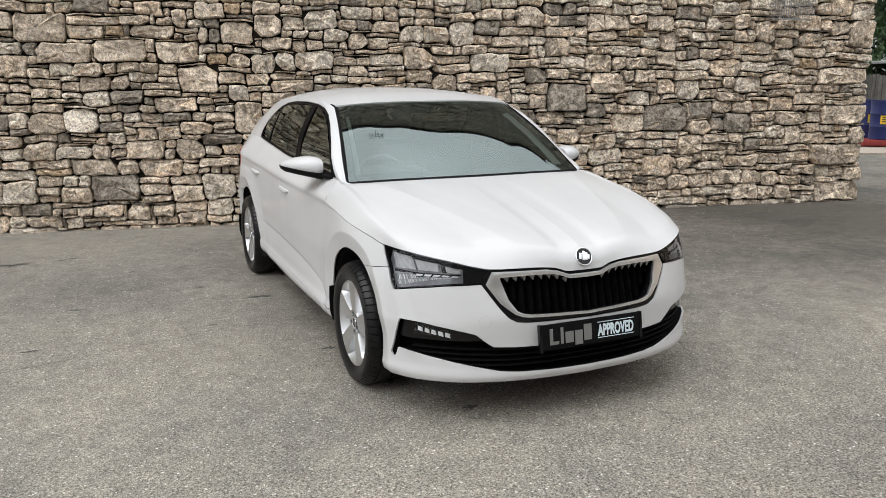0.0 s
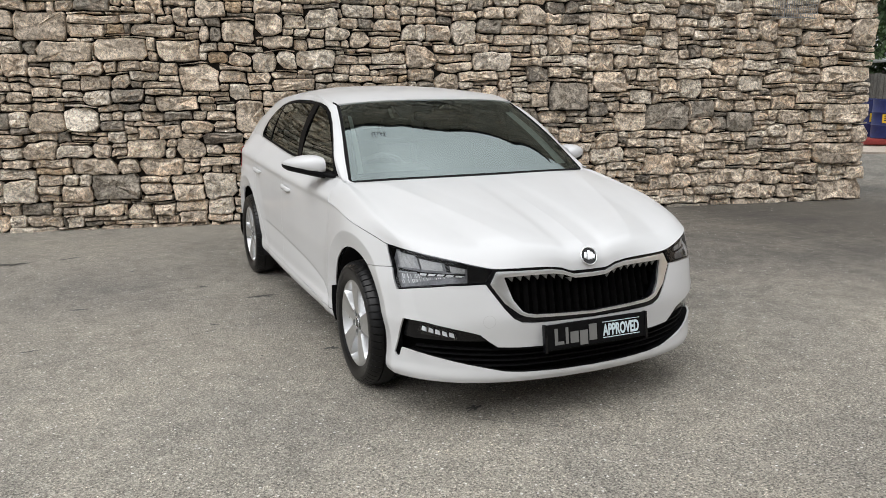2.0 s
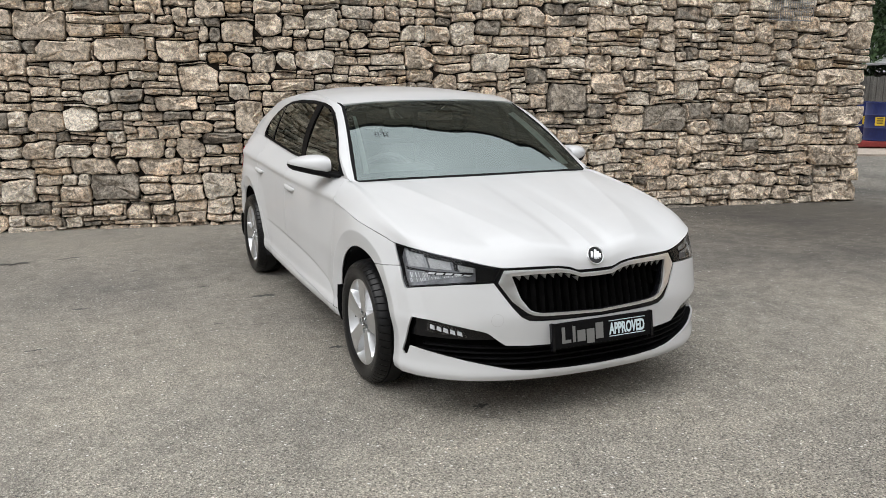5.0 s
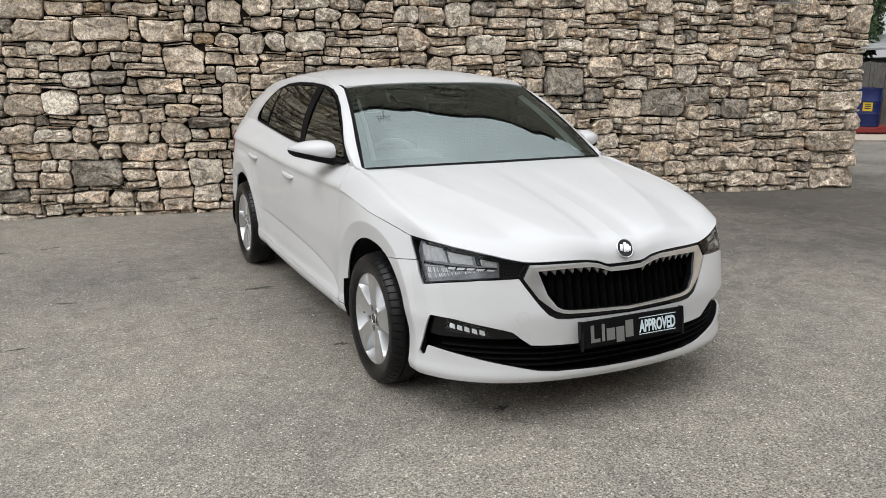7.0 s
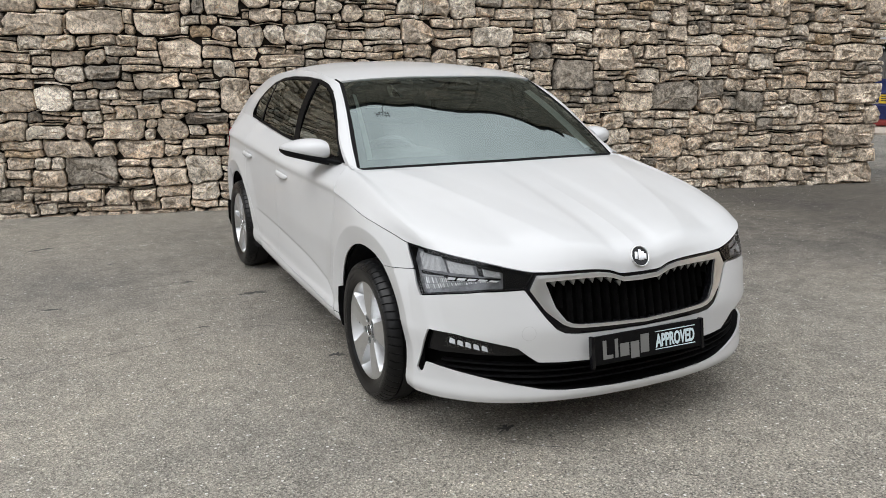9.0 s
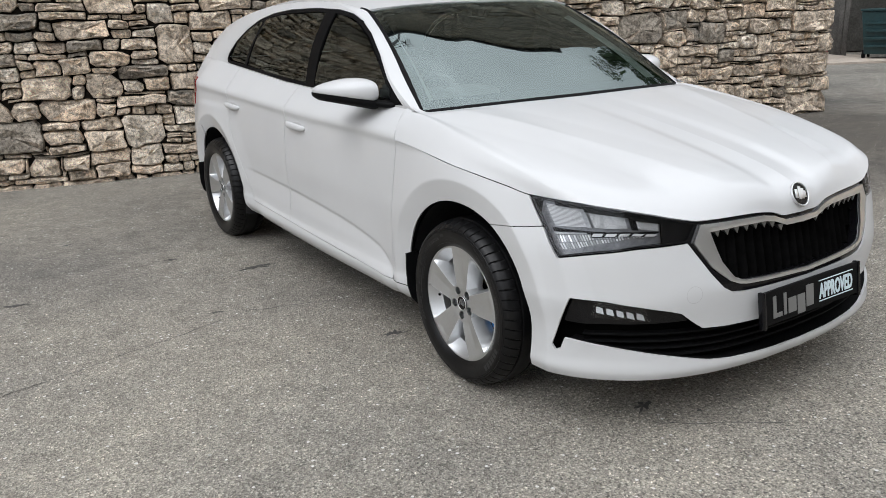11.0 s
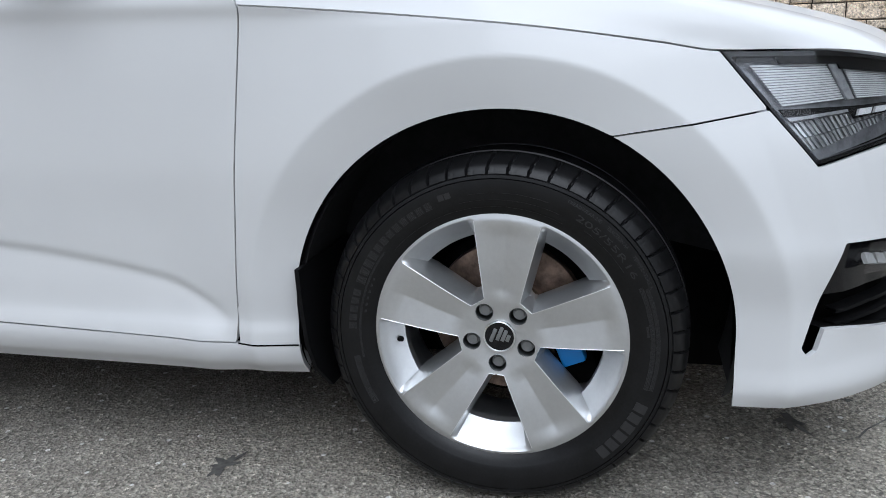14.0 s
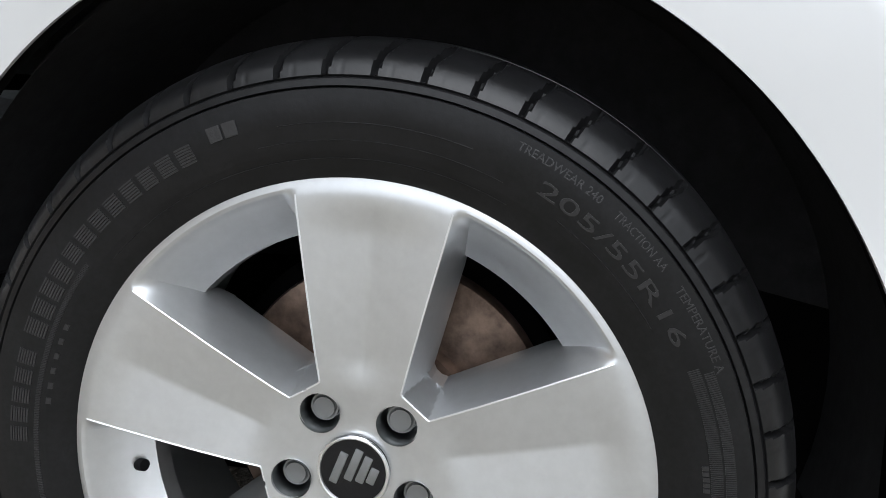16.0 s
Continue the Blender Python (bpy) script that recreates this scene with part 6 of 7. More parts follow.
STONES_E = [(3.98, 4.26, 1.63, 1.78, 0), (3.99, 4.19, 2.00, 2.09, 3), (4.10, 4.37, 1.47, 1.62, 0), (4.22, 4.61, 2.07, 2.25, 0), (4.23, 4.79, 0.89, 1.22, 1), (4.24, 4.64, 0.37, 0.62, 0), (4.33, 4.59, 0.20, 0.34, 0), (4.39, 4.63, 1.36, 1.53, 0), (4.39, 4.63, 1.86, 2.06, 0), (4.64, 4.94, 1.27, 1.50, 2), (4.70, 4.93, 0.46, 0.60, 0), (4.72, 5.03, 0.63, 0.84, 0), (4.79, 4.99, 1.96, 2.08, 2), (4.82, 5.12, 0.85, 1.02, 0), (4.82, 5.00, 2.10, 2.21, 2), (4.83, 5.16, 1.04, 1.25, 1), (4.88, 5.16, 0.20, 0.38, 0), (5.19, 5.57, 0.22, 0.43, 0)]
STONES_F = [(5.33, 5.67, 0.87, 1.09, 1), (5.34, 5.79, 0.46, 0.60, 0), (5.34, 5.58, 2.09, 2.27, 0), (5.38, 5.89, 1.79, 1.94, 0), (5.39, 5.71, 1.10, 1.25, 0), (5.42, 5.79, 1.35, 1.56, 2), (5.59, 5.83, 0.64, 0.81, 1), (5.63, 5.86, 1.59, 1.73, 2), (5.65, 5.89, 1.95, 2.21, 0), (5.80, 6.18, 1.44, 1.58, 0), (5.81, 6.11, 0.47, 0.63, 0), (5.82, 6.06, 0.03, 0.21, 0), (5.88, 6.16, 0.21, 0.41, 0), (5.90, 6.24, 1.12, 1.30, 0), (6.08, 6.30, 0.02, 0.19, 0), (6.15, 6.37, 0.70, 0.95, 0), (6.18, 6.55, 2.10, 2.28, 0), (6.26, 6.56, 1.91, 2.08, 0)]
STONES_G = [(6.30, 6.53, 1.64, 1.78, 3), (6.31, 6.63, 0.33, 0.46, 0), (6.53, 7.31, 0.46, 0.69, 0), (6.55, 7.33, 1.44, 1.65, 0), (6.64, 7.28, 0.96, 1.20, 0), (6.66, 7.30, -0.03, 0.23, 0), (6.71, 6.94, 2.03, 2.23, 0), (6.96, 7.34, 1.91, 2.23, 0), (7.07, 7.31, 0.71, 0.93, 0)]

# the picked stones claim their room; the rest are laid from the foot up, each in the lowest free place
stones = []
for s0, s1_, z0, z1, kind in STONES_A + STONES_B + STONES_C + STONES_D + STONES_E + STONES_F + STONES_G:
    i0, i1, j0, j1 = (int(round(q)) for q in ((s0 - S0) / CELL, (s1_ - S0) / CELL, (z0 - Z0) / CELL, (z1 - Z0) / CELL))
    j0, i1 = max(j0, 0), NS if s1_ > 7.1 else min(i1, NS)
    while i1 - i0 > 3 and taken[i0:i1, j0:j1].any():
        i0, i1 = i0 + 1, i1 - 1
    taken[i0:i1, j0:j1] = True
    stones.append((i0, i1, j0, j1, kind, True))
rng = random.Random(12)
free_row = np.zeros(NS, int)


def settle_row(i):
    while free_row[i] < NZ and taken[i, free_row[i]]:
        free_row[i] += 1


for i in range(NS):
    settle_row(i)
while free_row.min() < NZ:
    row = int(free_row.min())
    i0 = int(np.argmin(free_row))
    i1 = i0
    while i1 < NS and free_row[i1] == row:
        i1 += 1
    room = i1 - i0
    left = int(free_row[i0 - 1]) - row if i0 else 99
    right = int(free_row[i1]) - row if i1 < NS else 99
    step = min(left, right)
    h = rng.choices((2, 3, 4, 5, 6, 7, 8), (1.5, 3.6, 4.2, 3.4, 2.1, 1.1, 0.5))[0]
    w = int(h * rng.choice((1.0, 1.3, 1.6, 1.9, 2.3, 2.8, 3.4)) + 1)
    w = max(4, min(w, 18))
    if room <= 6:
        w = room
        h = step if 1 <= step <= 7 else min(max(2, room), 5)
    elif room - w < 5:
        w = room if room <= 18 else room // 2
        if step <= 8 and rng.random() < 0.6:
            h = step
    at_left = rng.random() < 0.5
    if room > 40:
        at_left = True
    if w < room and (left if at_left else right) in (h - 1, h + 1):
        h = left if at_left else right
    a = i0 if at_left else i1 - w
    roof_gap = 99
    for i in range(a, a + w):
        k = row
        while k < NZ and not taken[i, k] and k - row < 12:
            k += 1
        roof_gap = min(roof_gap, k - row if k < NZ or True else 99)
    h = max(1, min(h, roof_gap, NZ - row))
    if roof_gap - h == 1:
        h += 1
    taken[a:a + w, row:row + h] = True
    for i in range(a, a + w):
        settle_row(i)
    kind = rng.choices((0, 1, 2, 3), (7.0, 0.9, 2.4, 0.15))[0]
    stones.append((a, a + w, row, row + h, kind, False))
cells = []
for a, b, c, d, kind, big in stones:
    cells.append(([(S0 + a * CELL, Z0 + c * CELL), (S0 + b * CELL, Z0 + c * CELL), (S0 + b * CELL, Z0 + d * CELL), (S0 + a * CELL, Z0 + d * CELL)], kind, big))


def shift(s, z):
    """Bends the straight joints: the same shift for every stone that meets there."""
    ds = 0.030 * noise.noise((s * 4.2, z * 5.0, 3.0)) + 0.020 * noise.noise((s * 10.0, z * 11.0, 5.0))
    dz = 0.026 * noise.noise((s * 2.4, z * 3.0, 7.0)) + 0.020 * noise.noise((s * 8.0, z * 9.0, 9.0))
    edge = min(1.0, max(0.0, (S1 - s) / 0.3))
    return s + ds * edge, z + dz


def stone_mesh(poly, big, seed):
    """One weathered stone: points and faces from its room in the wall's face."""
    r = random.Random(seed)
    (s0, z0), (s1_, z1) = poly[0], poly[2]
    gap = r.uniform(0.002, 0.007)
    w, h = (s1_ - s0) / 2 - gap, (z1 - z0) / 2 - gap
    cs, cz = (s0 + s1_) / 2, (z0 + z1) / 2
    cut = min(w, h)
    outline = []
    sides = (((-w, -h), (w, -h)), ((w, -h), (w, h)), ((w, h), (-w, h)), ((-w, h), (-w, -h)))
    cuts = [r.choice((0.12, 0.2, 0.28, 0.36, 0.48, 0.65)) * cut for _ in range(4)]
    for k, ((ax, az), (bx, bz)) in enumerate(sides):
        e = math.hypot(bx - ax, bz - az)
        f0, f1 = min(cuts[k] * r.uniform(0.6, 1.4) / e, 0.45), 1 - min(cuts[(k + 1) % 4] * r.uniform(0.6, 1.4) / e, 0.45)
        mids = [f0] + ([(f0 + f1) / 2] if e > 0.10 else []) + ([f0 + (f1 - f0) * 0.25, f0 + (f1 - f0) * 0.75] if e > 0.24 else []) + [f1]
        for t in sorted(mids):
            inset = r.uniform(-0.004, 0.004 if e < 0.1 else 0.007)
            nx, nz = -(bz - az) / e, (bx - ax) / e
            outline.append((ax + (bx - ax) * t + nx * inset, az + (bz - az) * t + nz * inset))
    proud = r.uniform(-0.006, 0.042) + (0.010 if big else 0)
    ts, tz = r.uniform(-0.14, 0.14), r.uniform(-0.24, 0.12)
    n = len(outline)
    v, f = [], []
    rings = ((0.0, -0.085, 0.0), (0.0005, -0.012, 0.002), (0.004, 0.004, 0.005), (0.016, 0.013, 0.010), (0.45 * cut, 0.015, 0.017))
    for inset, out, rough in rings:
        k = 1 - min(inset / cut, 0.62)
        for x, y in outline:
            ps, pz = shift(cs + x, cz + y)
            qs, qz = shift(cs, cz)
            dx, dz = (ps - qs) * k, (pz - qz) * k
            v.append(tuple(wall_place(qs + dx, qz + dz, out + (proud + ts * dx + tz * dz if out > -0.05 else 0) + r.uniform(-rough, rough))))
    qs, qz = shift(cs, cz)
    v.append(tuple(wall_place(qs, qz, 0.016 + proud + r.uniform(-0.005, 0.005))))
    for ri in range(len(rings) - 1):
        for q in range(n):
            f.append([ri * n + q, ri * n + (q + 1) % n, (ri + 1) * n + (q + 1) % n, (ri + 1) * n + q])
    last = (len(rings) - 1) * n
    f += [[last + q, last + (q + 1) % n, len(v) - 1] for q in range(n)]
    return v, f


KINDS = (STONE, STONE_DARK, STONE_PALE, STONE_RUST)
centre = [(sum(p[0] for p in c[0]) / len(c[0]), sum(p[1] for p in c[0]) / len(c[0])) for c in cells]
order = sorted(range(len(cells)), key=lambda k: (not cells[k][2], abs(centre[k][0] - 0.2) + 0.6 * abs(centre[k][1] - 1.0)))
single = set(order[:300])
bulk = {k: ([], []) for k in range(4)}
for k, (poly, kind, big) in enumerate(cells):
    v, f = stone_mesh(poly, big, 1000 + k)
    if k in single:
        mesh_part("stone", v, f, KINDS[kind], wall_ob, sharp=24)
    else:
        bv, bf = bulk[kind]
        o = len(bv)
        bv += v
        bf += [[q + o for q in face] for face in f]
for kind, (bv, bf) in bulk.items():
    tagged(mesh_part("rubble_stones", bv, bf, KINDS[kind], wall_ob, sharp=24), kind="stuff")

# upper storeys, high over the yard and seen in the glass and paint alone
r3 = random.Random(77)
uv_, uf_ = [], []
z = Z1 + 0.01
while z < EAVES - 0.1:
    h = r3.choice((0.12, 0.15, 0.18, 0.22, 0.26))
    q = S0
    while q < S1 - 0.05:
        q1 = min(q + r3.uniform(0.2, 0.6), S1)
        o, g, e, pr = len(uv_), 0.008, 0.02, r3.uniform(0.0, 0.04)
        for inset, out in ((0.0, -0.06), (0.0, pr - 0.015), (e, pr)):
            for a_, c_ in ((q + g + inset, z + g + inset), (q1 - g - inset, z + g + inset), (q1 - g - inset, z + h - g - inset), (q + g + inset, z + h - g - inset)):
                uv_.append(tuple(wall_place(a_, c_, out)))
        for ring in (0, 4):
            for k in range(4):
                n_ = (k + 1) % 4
                uf_.append([o + ring + k, o + ring + n_, o + ring + 4 + n_, o + ring + 4 + k])
        uf_.append([o + 8, o + 9, o + 10, o + 11])
        q = q1
    z += h
tagged(mesh_part("rubble_stones", uv_, uf_, STONE_DARK, wall_ob, sharp=30), kind="stuff")
bm = bmesh.new()
c = [wall_place(q, zz, o) for q in (S0 - 8, S1 + 0.12) for zz, o in ((EAVES, 0.18), (EAVES + 0.09, 0.18), (EAVES + 2.4, -4.2), (EAVES, -4.2))]
vs = [bm.verts.new(p) for p in c]
for f in ((0, 1, 5, 4), (1, 2, 6, 5), (2, 3, 7, 6), (3, 0, 4, 7), (0, 3, 2, 1), (4, 5, 6, 7)):
    bm.faces.new([vs[i] for i in f])
SLATE = speckled("grey_roof_slate", (0.10, 0.105, 0.115), 0.7, 9, 0.3)
tagged(part("roof", bm, SLATE, smooth=False), "grey slate roof over the stone building", "roof", kind="structure")

# television aerial over the eaves, mirrored in the windscreen
AERIAL = speckled("weathered_aluminium", (0.08, 0.08, 0.085), 0.5, 60, 0.2, 0.5)
aerial = thing("roof_aerial", "dark metal aerial on a pole above the eaves", "aerial", Matrix.Translation(wall_place(1.55, EAVES, 0.10)))
bm = bmesh.new()
rod(bm, (0, 0, -0.25), (0, 0, 1.85), 0.028, 0.022, 10)
part("mast", bm, AERIAL, aerial)
for z0_, half in ((1.75, 0.55), (1.35, 0.42)):
    bm = bmesh.new()
    rod(bm, (-half, 0.1, z0_), (half, -0.1, z0_ + 0.1), 0.020, None, 8)
    part("boom", bm, AERIAL, aerial)
for q in (-0.5, -0.25, 0.25, 0.5):
    bm = bmesh.new()
    rod(bm, (q, -0.28, 1.75 + 0.1 * q), (q, 0.28, 1.75 + 0.1 * q), 0.022, None, 6)
    rod(bm, (q, 0, 1.3), (q, 0, 1.75 + 0.1 * q), 0.022, None, 6)
    part("element", bm, AERIAL, aerial)

# ---- wire basket fixed to the wall ----
WIRE = speckled("galvanised_wire", (0.42, 0.43, 0.43), 0.4, 200, 0.2, 0.7)
bm = bmesh.new()
for i in range(15):
    s = 5.80 + 0.44 * i / 14
    for out0, z0_, out1, z1_ in ((0.06, 2.23, 0.06, 2.62), (0.28, 2.20, 0.28, 2.62), (0.06, 2.23, 0.28, 2.20)):
        rod(bm, wall_place(s, z0_, out0), wall_place(s, z1_, out1), 0.003, None, 6)
for i in range(9):
    z = 2.20 + 0.42 * i / 8
    rod(bm, wall_place(5.80, z, 0.28), wall_place(6.24, z, 0.28), 0.003, None, 6)
    for s in (5.80, 6.24):
        rod(bm, wall_place(s, z, 0.06), wall_place(s, z, 0.28), 0.003, None, 6)
basket = tagged(part("wire_basket", bm, WIRE), "galvanised wire basket hung on the stone wall", "basket")

# ---- yard beyond the wall's end ----
BLUE = speckled("blue_painted_steel", (0.006, 0.015, 0.11), 0.5, 30, 0.2, 0.0, 0.05)
RED_PLASTIC = speckled("red_painted_steel", (0.28, 0.035, 0.03), 0.5, 30, 0.25)
YELLOW, _ = material("yellow_label", (0.75, 0.52, 0.03), 0.5)
INK, _ = material("label_ink", (0.03, 0.03, 0.03), 0.6)
GREEN = speckled("green_bin_plastic", (0.014, 0.058, 0.028), 0.5, 20, 0.2)
RED_BIN = speckled("red_bin_plastic", (0.26, 0.035, 0.022), 0.5, 20, 0.25)
GREY_BIN = speckled("grey_bin_plastic", (0.17, 0.20, 0.19), 0.55, 20, 0.2)
FENCE = speckled("dark_weathered_board", (0.10, 0.095, 0.085), 0.85, 25, 0.4)
SHEET = speckled("grey_roof_sheet", (0.35, 0.36, 0.36), 0.6, 8, 0.2)
CONCRETE = speckled("pale_concrete", (0.50, 0.43, 0.36), 0.9, 30, 0.2)
WHITE_STICKER, _ = material("white_sticker", (0.75, 0.75, 0.73), 0.5)


def drum(x, y, z, label_turn):
    prof = [(0.0, 0.0), (0.27, 0.0), (0.285, 0.012), (0.28, 0.03), (0.28, 0.23), (0.29, 0.245), (0.28, 0.26), (0.28, 0.47), (0.29, 0.485), (0.28, 0.50), (0.28, 0.69), (0.288, 0.70), (0.285, 0.715), (0.265, 0.715), (0.262, 0.70), (0.0, 0.70)]
    v = []
    for i in range(40):
        t = 2 * math.pi * i / 40
        v += [(r * math.cos(t), r * math.sin(t), h) for r, h in prof]
    d = thing("steel_drum", "dark blue steel drum with a yellow label on a red tray", "drum", pose(x, y, z) @ Matrix.Diagonal((1.04, 1.04, 1.2, 1)), "drums in the yard")
    mesh_part("drum_body", v, grid_faces(40, len(prof), wrap=True), BLUE, d)
    lv = []
    for i in range(9):
        t = label_turn + (i - 4) * 0.085
        lv += [(0.284 * math.cos(t), 0.284 * math.sin(t), 0.29), (0.284 * math.cos(t), 0.284 * math.sin(t), 0.45)]
    mesh_part("drum_label", lv, grid_faces(9, 2), YELLOW, d, "yellow hazard label")
    for h in (0.33, 0.37, 0.41):
        lv = []
        for i in range(7):
            t = label_turn + (i - 3) * 0.07
            lv += [(0.2865 * math.cos(t), 0.2865 * math.sin(t), h), (0.2865 * math.cos(t), 0.2865 * math.sin(t), h + 0.018)]
        mesh_part("label_bar", lv, grid_faces(7, 2), INK, d)
    bm = bmesh.new()
    rod(bm, (0.17, 0, 0.69), (0.17, 0, 0.72), 0.03)
    part("drum_bung", bm, BLUE, d)
    return d


TX, TY = 15.0, 9.45
bm = bmesh.new()
box(bm, -0.9, 2.6, -0.6, 0.6, 0.04, 0.17, 0.02)
for q in (-0.7, 0.4, 1.5, 2.4):
    box(bm, q, q + 0.14, -0.55, 0.55, 0.0, 0.05)
tray = tagged(part("drum_tray", bm, RED_PLASTIC), "red steel spill tray standing on concrete", "tray")
tray.matrix_world = pose(TX, TY, 0.004, 0, 0, 62)
for i in range(4):
    c = Matrix(tray.matrix_world) @ Vector((-0.62 + 0.62 * i, 0.06, 0.17))
    drum(c.x, c.y, c.z, radians(222))
bm = bmesh.new()
box(bm, -2.4, 3.4, -1.6, 1.6, -0.05, 0.012, 0.004)
slab = tagged(part("concrete_slab", bm, CONCRETE), "pale concrete slab edging in the yard", "slab", kind="structure")
slab.matrix_world = pose(TX, TY, 0, 0, 0, 62)
fence = thing("board_fence", "dark weathered upright board fence", "fence", pose(TX + 2.0, TY + 1.2, 0, 0, 0, 62 - 90))
for i in range(26):
    bm = bmesh.new()
    box(bm, -0.012, 0.012, -2.6 + 0.2 * i, -2.6 + 0.2 * i + 0.185, 0, 1.62 + rng.uniform(-0.03, 0.03), 0.004)
    b = part("board", bm, FENCE, fence)
    b.matrix_local = pose(rng.uniform(-0.008, 0.008), 0, 0)
for z in (0.35, 1.3):
    bm = bmesh.new()
    box(bm, 0.02, 0.07, -2.6, 2.6, z, z + 0.08)
    part("fence_rail", bm, FENCE, fence)
shed = thing("shed", "low dark shed with a grey sheet roof", "shed", pose(TX + 4.2, TY + 3.4, 0, 0, 0, 62 - 90))
bm = bmesh.new()
box(bm, 0, 2.5, -4, 4, 0, 1.75, 0.02)
part("shed_wall", bm, FENCE, shed)
bm = bmesh.new()
box(bm, -0.5, 3.0, -4.3, 4.3, 1.75, 1.81, 0.01, pose(0, 0, 0.28, 0, -10, 0))
part("shed_roof", bm, SHEET, shed)


def wheelie_bin(x, y, turn, mat, label, tall=1.05, wide=0.56, sticker=None):
    b = thing("wheelie_bin", label, "bin", pose(x, y, 0, 0, 0, turn), "bins in the yard")
    d = wide * 0.62
    bm = bmesh.new()
    vs = box(bm, -wide / 2, wide / 2, -d / 2, d / 2, 0.10, tall, 0.025)
    for v in vs:
        k = 0.80 + 0.20 * (v.co.z - 0.1) / (tall - 0.1)
        v.co.x *= k
        v.co.y *= k
    part("bin_body", bm, mat, b)
    bm = bmesh.new()
    box(bm, -wide / 2 - 0.02, wide / 2 + 0.02, -d / 2 - 0.03, d / 2 + 0.03, tall, tall + 0.05, 0.02)
    part("bin_lid", bm, mat, b)
    bm = bmesh.new()
    for i in range(4):
        box(bm, -wide / 2 * 0.8, wide / 2 * 0.8, -d / 2 - 0.012, -d / 2 * 0.78, 0.25 + 0.16 * i, 0.30 + 0.16 * i, 0.008)
    part("bin_rib", bm, mat, b)
    for sx in (-1, 1):
        bm = bmesh.new()
        rod(bm, (sx * wide * 0.40, -d * 0.22, 0.09), (sx * wide * 0.40 + 0.05 * sx, -d * 0.22, 0.09), 0.09, None, 18)
        part("bin_wheel", bm, BLACK, b)
        bm = bmesh.new()
        rod(bm, (sx * wide * 0.38, d * 0.30, 0.07), (sx * wide * 0.38 + 0.04 * sx, d * 0.30, 0.07), 0.07, None, 18)
        part("bin_castor", bm, BLACK, b)
    if sticker:
        bm = bmesh.new()
        box(bm, -0.07, 0.07, -d / 2 - 0.016, -d / 2 - 0.002, 0.62, 0.86)
        part("bin_sticker", bm, sticker, b)
    return b


# a row facing the camera's approach; the turn looks back to the car
BIN_TURN = -72
TEAL = speckled("dark_teal_bin_plastic", (0.012, 0.045, 0.05), 0.5, 20, 0.25)
for x, y, mat, label, tall, wide, st in ((12.15, 2.62, RED_BIN, "large red wheeled bin with moulded ribs", 1.25, 1.15, YELLOW), (12.75, 3.45, GREEN, "green wheelie bin with a pale sticker", 1.1, 0.52, WHITE_STICKER),
                                    (13.35, 4.2, GREEN, "green wheelie bin with a pale sticker", 1.1, 0.62, WHITE_STICKER), (15.4, 5.36, RED_BIN, "red wheelie bin beside green bins", 1.1, 0.5, WHITE_STICKER),
                                    (16.1, 6.5, GREY_BIN, "grey lidded storage bin with two pale stickers", 1.0, 0.75, WHITE_STICKER), (15.6, 7.25, TEAL, "dark teal lidded storage bin", 1.0, 1.15, None)):
    wheelie_bin(x, y, BIN_TURN, mat, label, tall, wide, st)
bottle = thing("gas_bottle", "small white gas bottle with a red top on the ground", "bottle", pose(15.6, 5.98, 0))
bm = bmesh.new()
rod(bm, (0, 0, 0), (0, 0, 0.24), 0.075, 0.075, 20)
rod(bm, (0, 0, 0.24), (0, 0, 0.27), 0.075, 0.055, 20)
part("bottle_body", bm, WHITE_STICKER, bottle, "white painted body")
bm = bmesh.new()
rod(bm, (0, 0, 0.27), (0, 0, 0.33), 0.06, 0.045, 20)
rod(bm, (0, 0, 0.33), (0, 0, 0.37), 0.02, 0.02, 12)
part("bottle_top", bm, RED_PLASTIC, bottle, "red cap")

# open-fronted store behind the bins
STORE_IN = speckled("dark_store_wall", (0.03, 0.03, 0.03), 0.9, 12, 0.4)
store = thing("open_store", "dark open-fronted store behind the bins", "shed", pose(18.0, 6.0, 0, 0, 0, 18))
bm = bmesh.new()
box(bm, 2.5, 2.7, -4, 1.4, 0, 3.0)
part("store_back", bm, STORE_IN, store)
for y in (-4.0, 1.2):
    bm = bmesh.new()
    box(bm, -1.0, 2.5, y, y + 0.2, 0, 3.0)
    part("store_side", bm, STORE_IN, store)
bm = bmesh.new()
box(bm, -1.4, 2.9, -4.3, 1.7, 3.0, 3.12, 0.02)
part("store_roof", bm, SHEET, store)

# unseen rendered wall closing the yard behind the camera, added to block low sky
RENDER = speckled("grey_rendered_wall", (0.22, 0.21, 0.19), 0.9, 6, 0.2)
south = bmesh.new()
box(south, -9.0, 16.0, -13.4, -13.0, -0.2, 7.5)
tagged(part("wall_south", south, RENDER, smooth=False), "plain grey rendered wall across the yard, unseen, added to block low sky", "wall", kind="structure")

# stone building on the far side of the yard
bld = bmesh.new()
box(bld, 10.2, 10.6, -13.0, 1.2, -0.2, 4.8)
east = tagged(part("wall_east", bld, MORTAR, smooth=False), "coursed rubble stone building wall across the yard", "wall", kind="structure")
ev, ef = [], []
r2 = random.Random(21)
z = -0.1
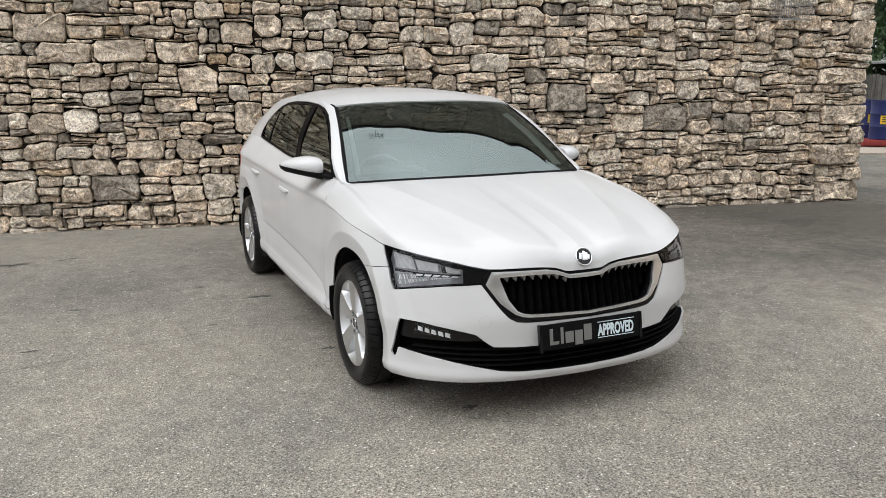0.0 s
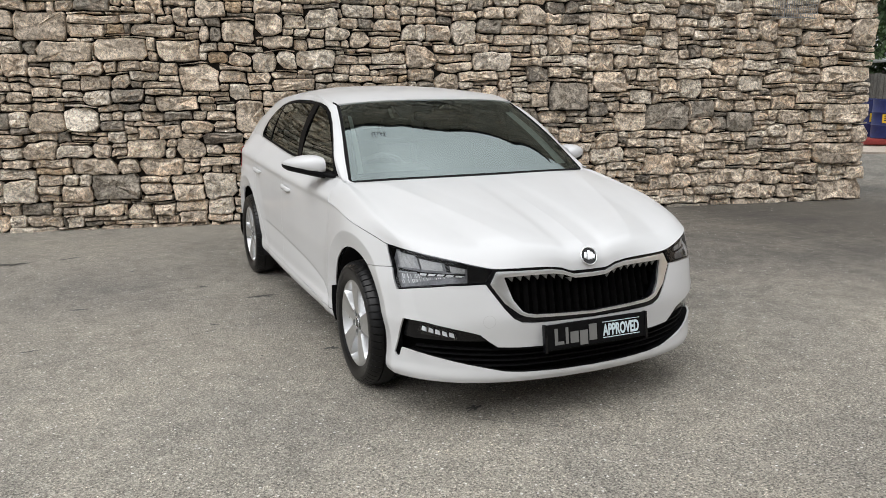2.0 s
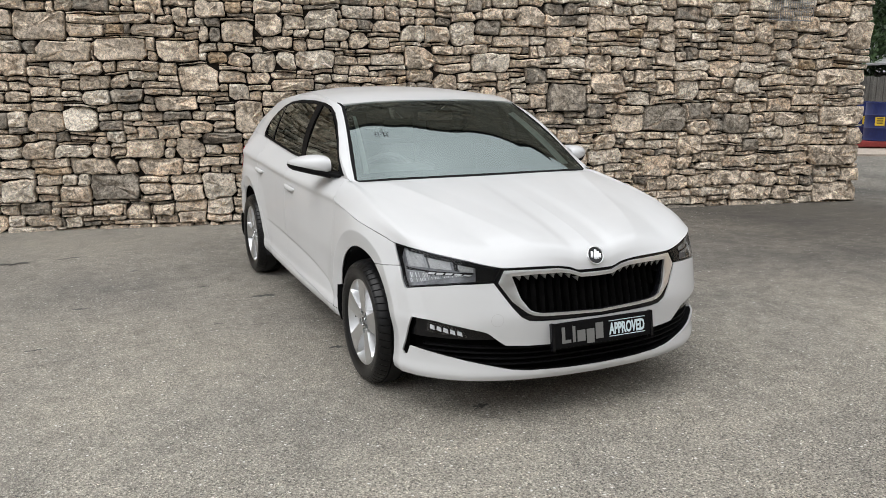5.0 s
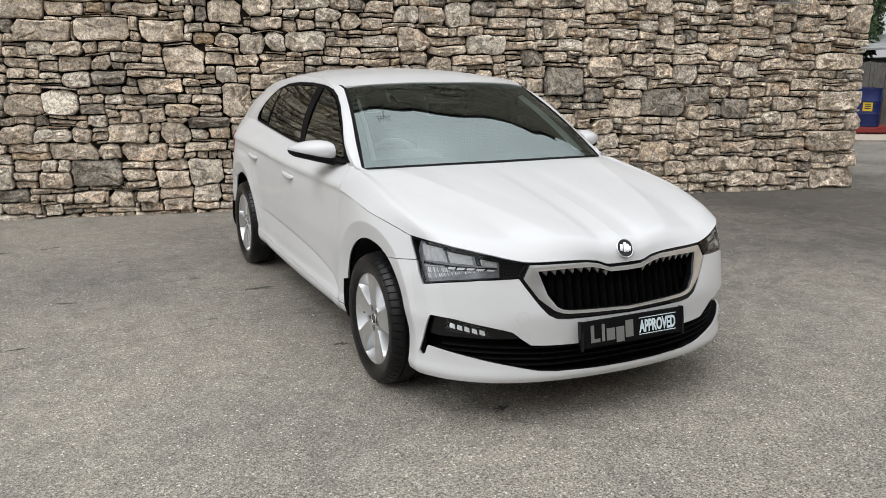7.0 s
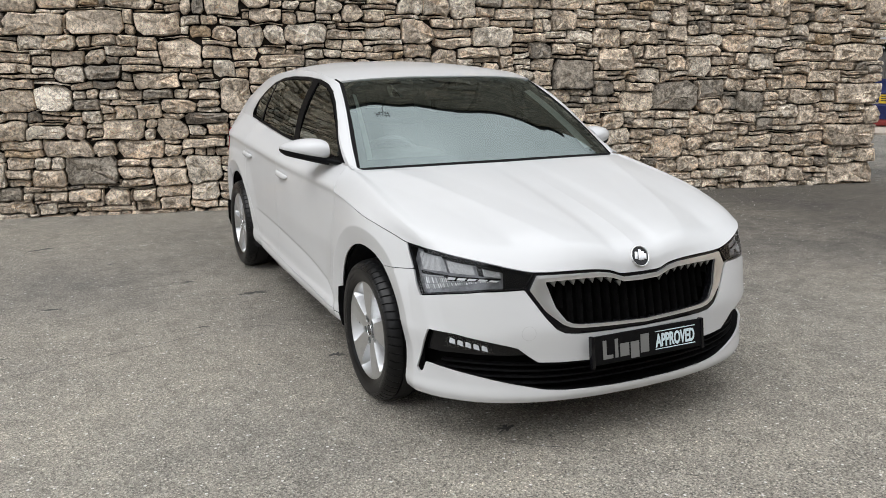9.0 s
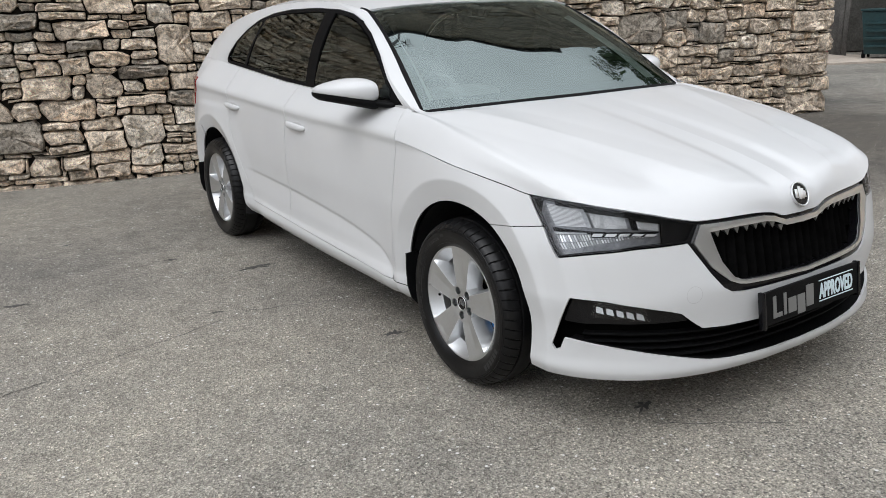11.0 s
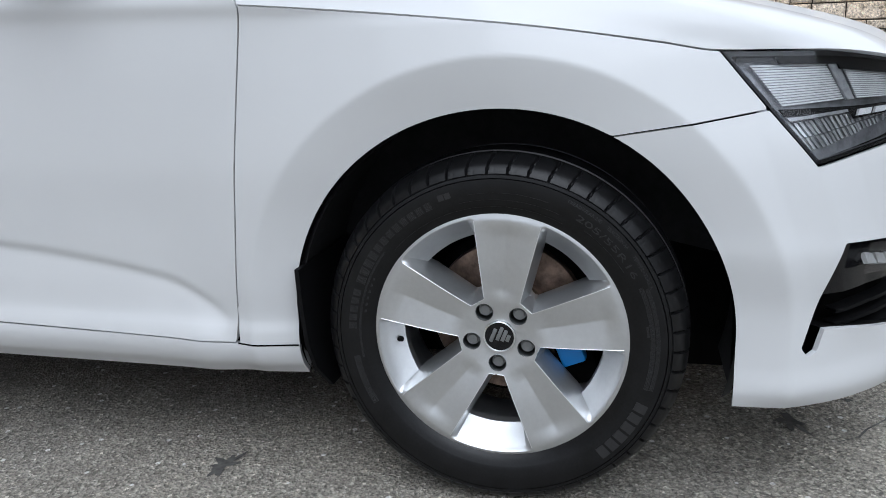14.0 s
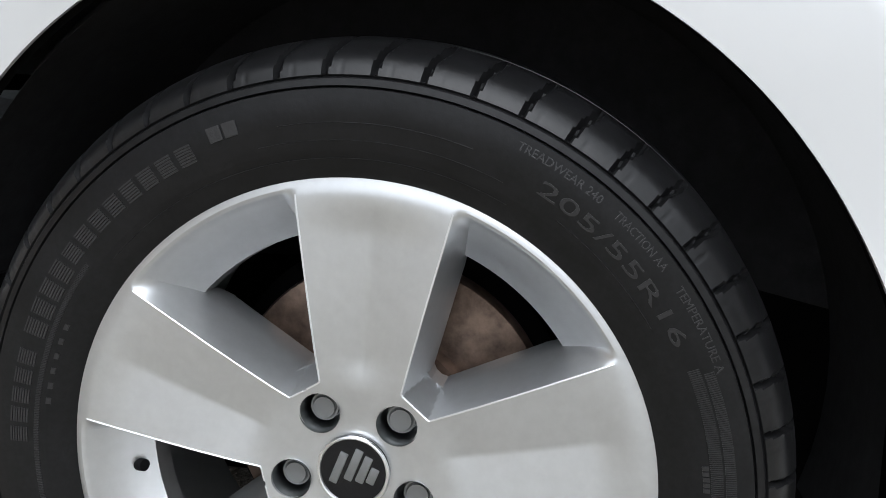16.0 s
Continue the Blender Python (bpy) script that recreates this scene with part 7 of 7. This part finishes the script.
while z < 4.6:
    h = r2.choice((0.10, 0.13, 0.16, 0.20, 0.24))
    y = -9.0
    while y < 1.2:
        w = r2.uniform(0.16, 0.55)
        y1 = min(y + w, 1.2)
        o = len(ev)
        g = 0.007
        a, b, c, d = y + g, y1 - g, z + g, z + h - g
        pr = r2.uniform(0.012, 0.035)
        e = 0.014
        ev += [(10.22, a, c), (10.22, b, c), (10.22, b, d), (10.22, a, d), (10.2 - pr + 0.01, a, c), (10.2 - pr + 0.01, b, c), (10.2 - pr + 0.01, b, d), (10.2 - pr + 0.01, a, d)]
        ev += [(10.2 - pr - r2.uniform(0, 0.008), a + e, c + e), (10.2 - pr - r2.uniform(0, 0.008), b - e, c + e), (10.2 - pr - r2.uniform(0, 0.008), b - e, d - e), (10.2 - pr - r2.uniform(0, 0.008), a + e, d - e)]
        for k in range(4):
            q = (k + 1) % 4
            ef += [[o + k, o + 4 + k, o + 4 + q, o + q], [o + 4 + k, o + 8 + k, o + 8 + q, o + 4 + q]]
        ef.append([o + 8, o + 11, o + 10, o + 9])
        y = y1
    z += h
tagged(mesh_part("rubble_stones", ev, ef, STONE, east, sharp=30), kind="stuff")

# ---- trees behind the wall and the yard ----
LEAF = speckled("green_leaf", (0.045, 0.085, 0.025), 0.6, 3, 0.4, 0.0, 0.0)
BARK = speckled("grey_brown_bark", (0.10, 0.08, 0.06), 0.9, 20, 0.4)


def tree(x, y, height, spread, leaves, seed, low=0.35, leaf=1.0):
    r = random.Random(seed)
    t = thing("tree", "leafy green tree behind the stone wall", "tree", pose(x, y, fall(x, y) * 0 - 0.05), "trees")
    bm = bmesh.new()
    rod(bm, (0, 0, 0), (0.1, 0.05, height * 0.45), 0.16, 0.10, 10)
    rod(bm, (0.1, 0.05, height * 0.44), (0, 0.1, height * 0.85), 0.10, 0.03, 8)
    tips = []
    for i in range(9):
        a = r.uniform(0, 6.28)
        z0 = height * r.uniform(low, 0.7)
        p = (spread * r.uniform(0.4, 0.85) * math.cos(a), spread * r.uniform(0.4, 0.85) * math.sin(a), z0 + height * r.uniform(0.05, 0.25))
        rod(bm, (0.05, 0.05, z0), p, 0.05, 0.012, 6)
        tips.append(Vector(p))
    part("trunk", bm, BARK, t)
    v, f = [], []
    clumps = [(tp, r.uniform(0.35, 0.6) * spread * 0.6) for tp in tips] + [(Vector((r.uniform(-0.6, 0.6) * spread, r.uniform(-0.6, 0.6) * spread, height * r.uniform(low + 0.1, 0.98))), r.uniform(0.25, 0.55) * spread * 0.6) for _ in range(16 if leaf == 1.0 else 44)]
    for _ in range(leaves):
        c, rad = r.choice(clumps)
        d = Vector((r.gauss(0, 1), r.gauss(0, 1), r.gauss(0, 0.8)))
        p = c + d.normalized() * rad * r.uniform(0.5, 1.05)
        n = Vector((r.gauss(0, 1), r.gauss(0, 1), r.gauss(0.6, 1))).normalized()
        a = n.orthogonal().normalized()
        b = n.cross(a)
        sz = r.uniform(0.06, 0.12) * leaf
        o = len(v)
        v += [tuple(p - a * sz), tuple(p + b * sz * 0.5), tuple(p + a * sz), tuple(p - b * sz * 0.5)]
        f.append([o, o + 1, o + 2, o + 3])
    mesh_part("crown", v, f, LEAF, t, smooth=False)


tree(18.5, 14.0, 6.5, 2.6, 9000, 3, 0.15)
tree(21.5, 15.5, 6.5, 2.6, 9000, 4, 0.2)
tree(23.5, 8.8, 20.0, 4.2, 22000, 9, 0.25, 1.6)
tree(24.5, 13.5, 19.0, 4.2, 20000, 12, 0.25, 1.6)
tree(10.2, 8.6, 10.5, 2.3, 16000, 6, 0.2)
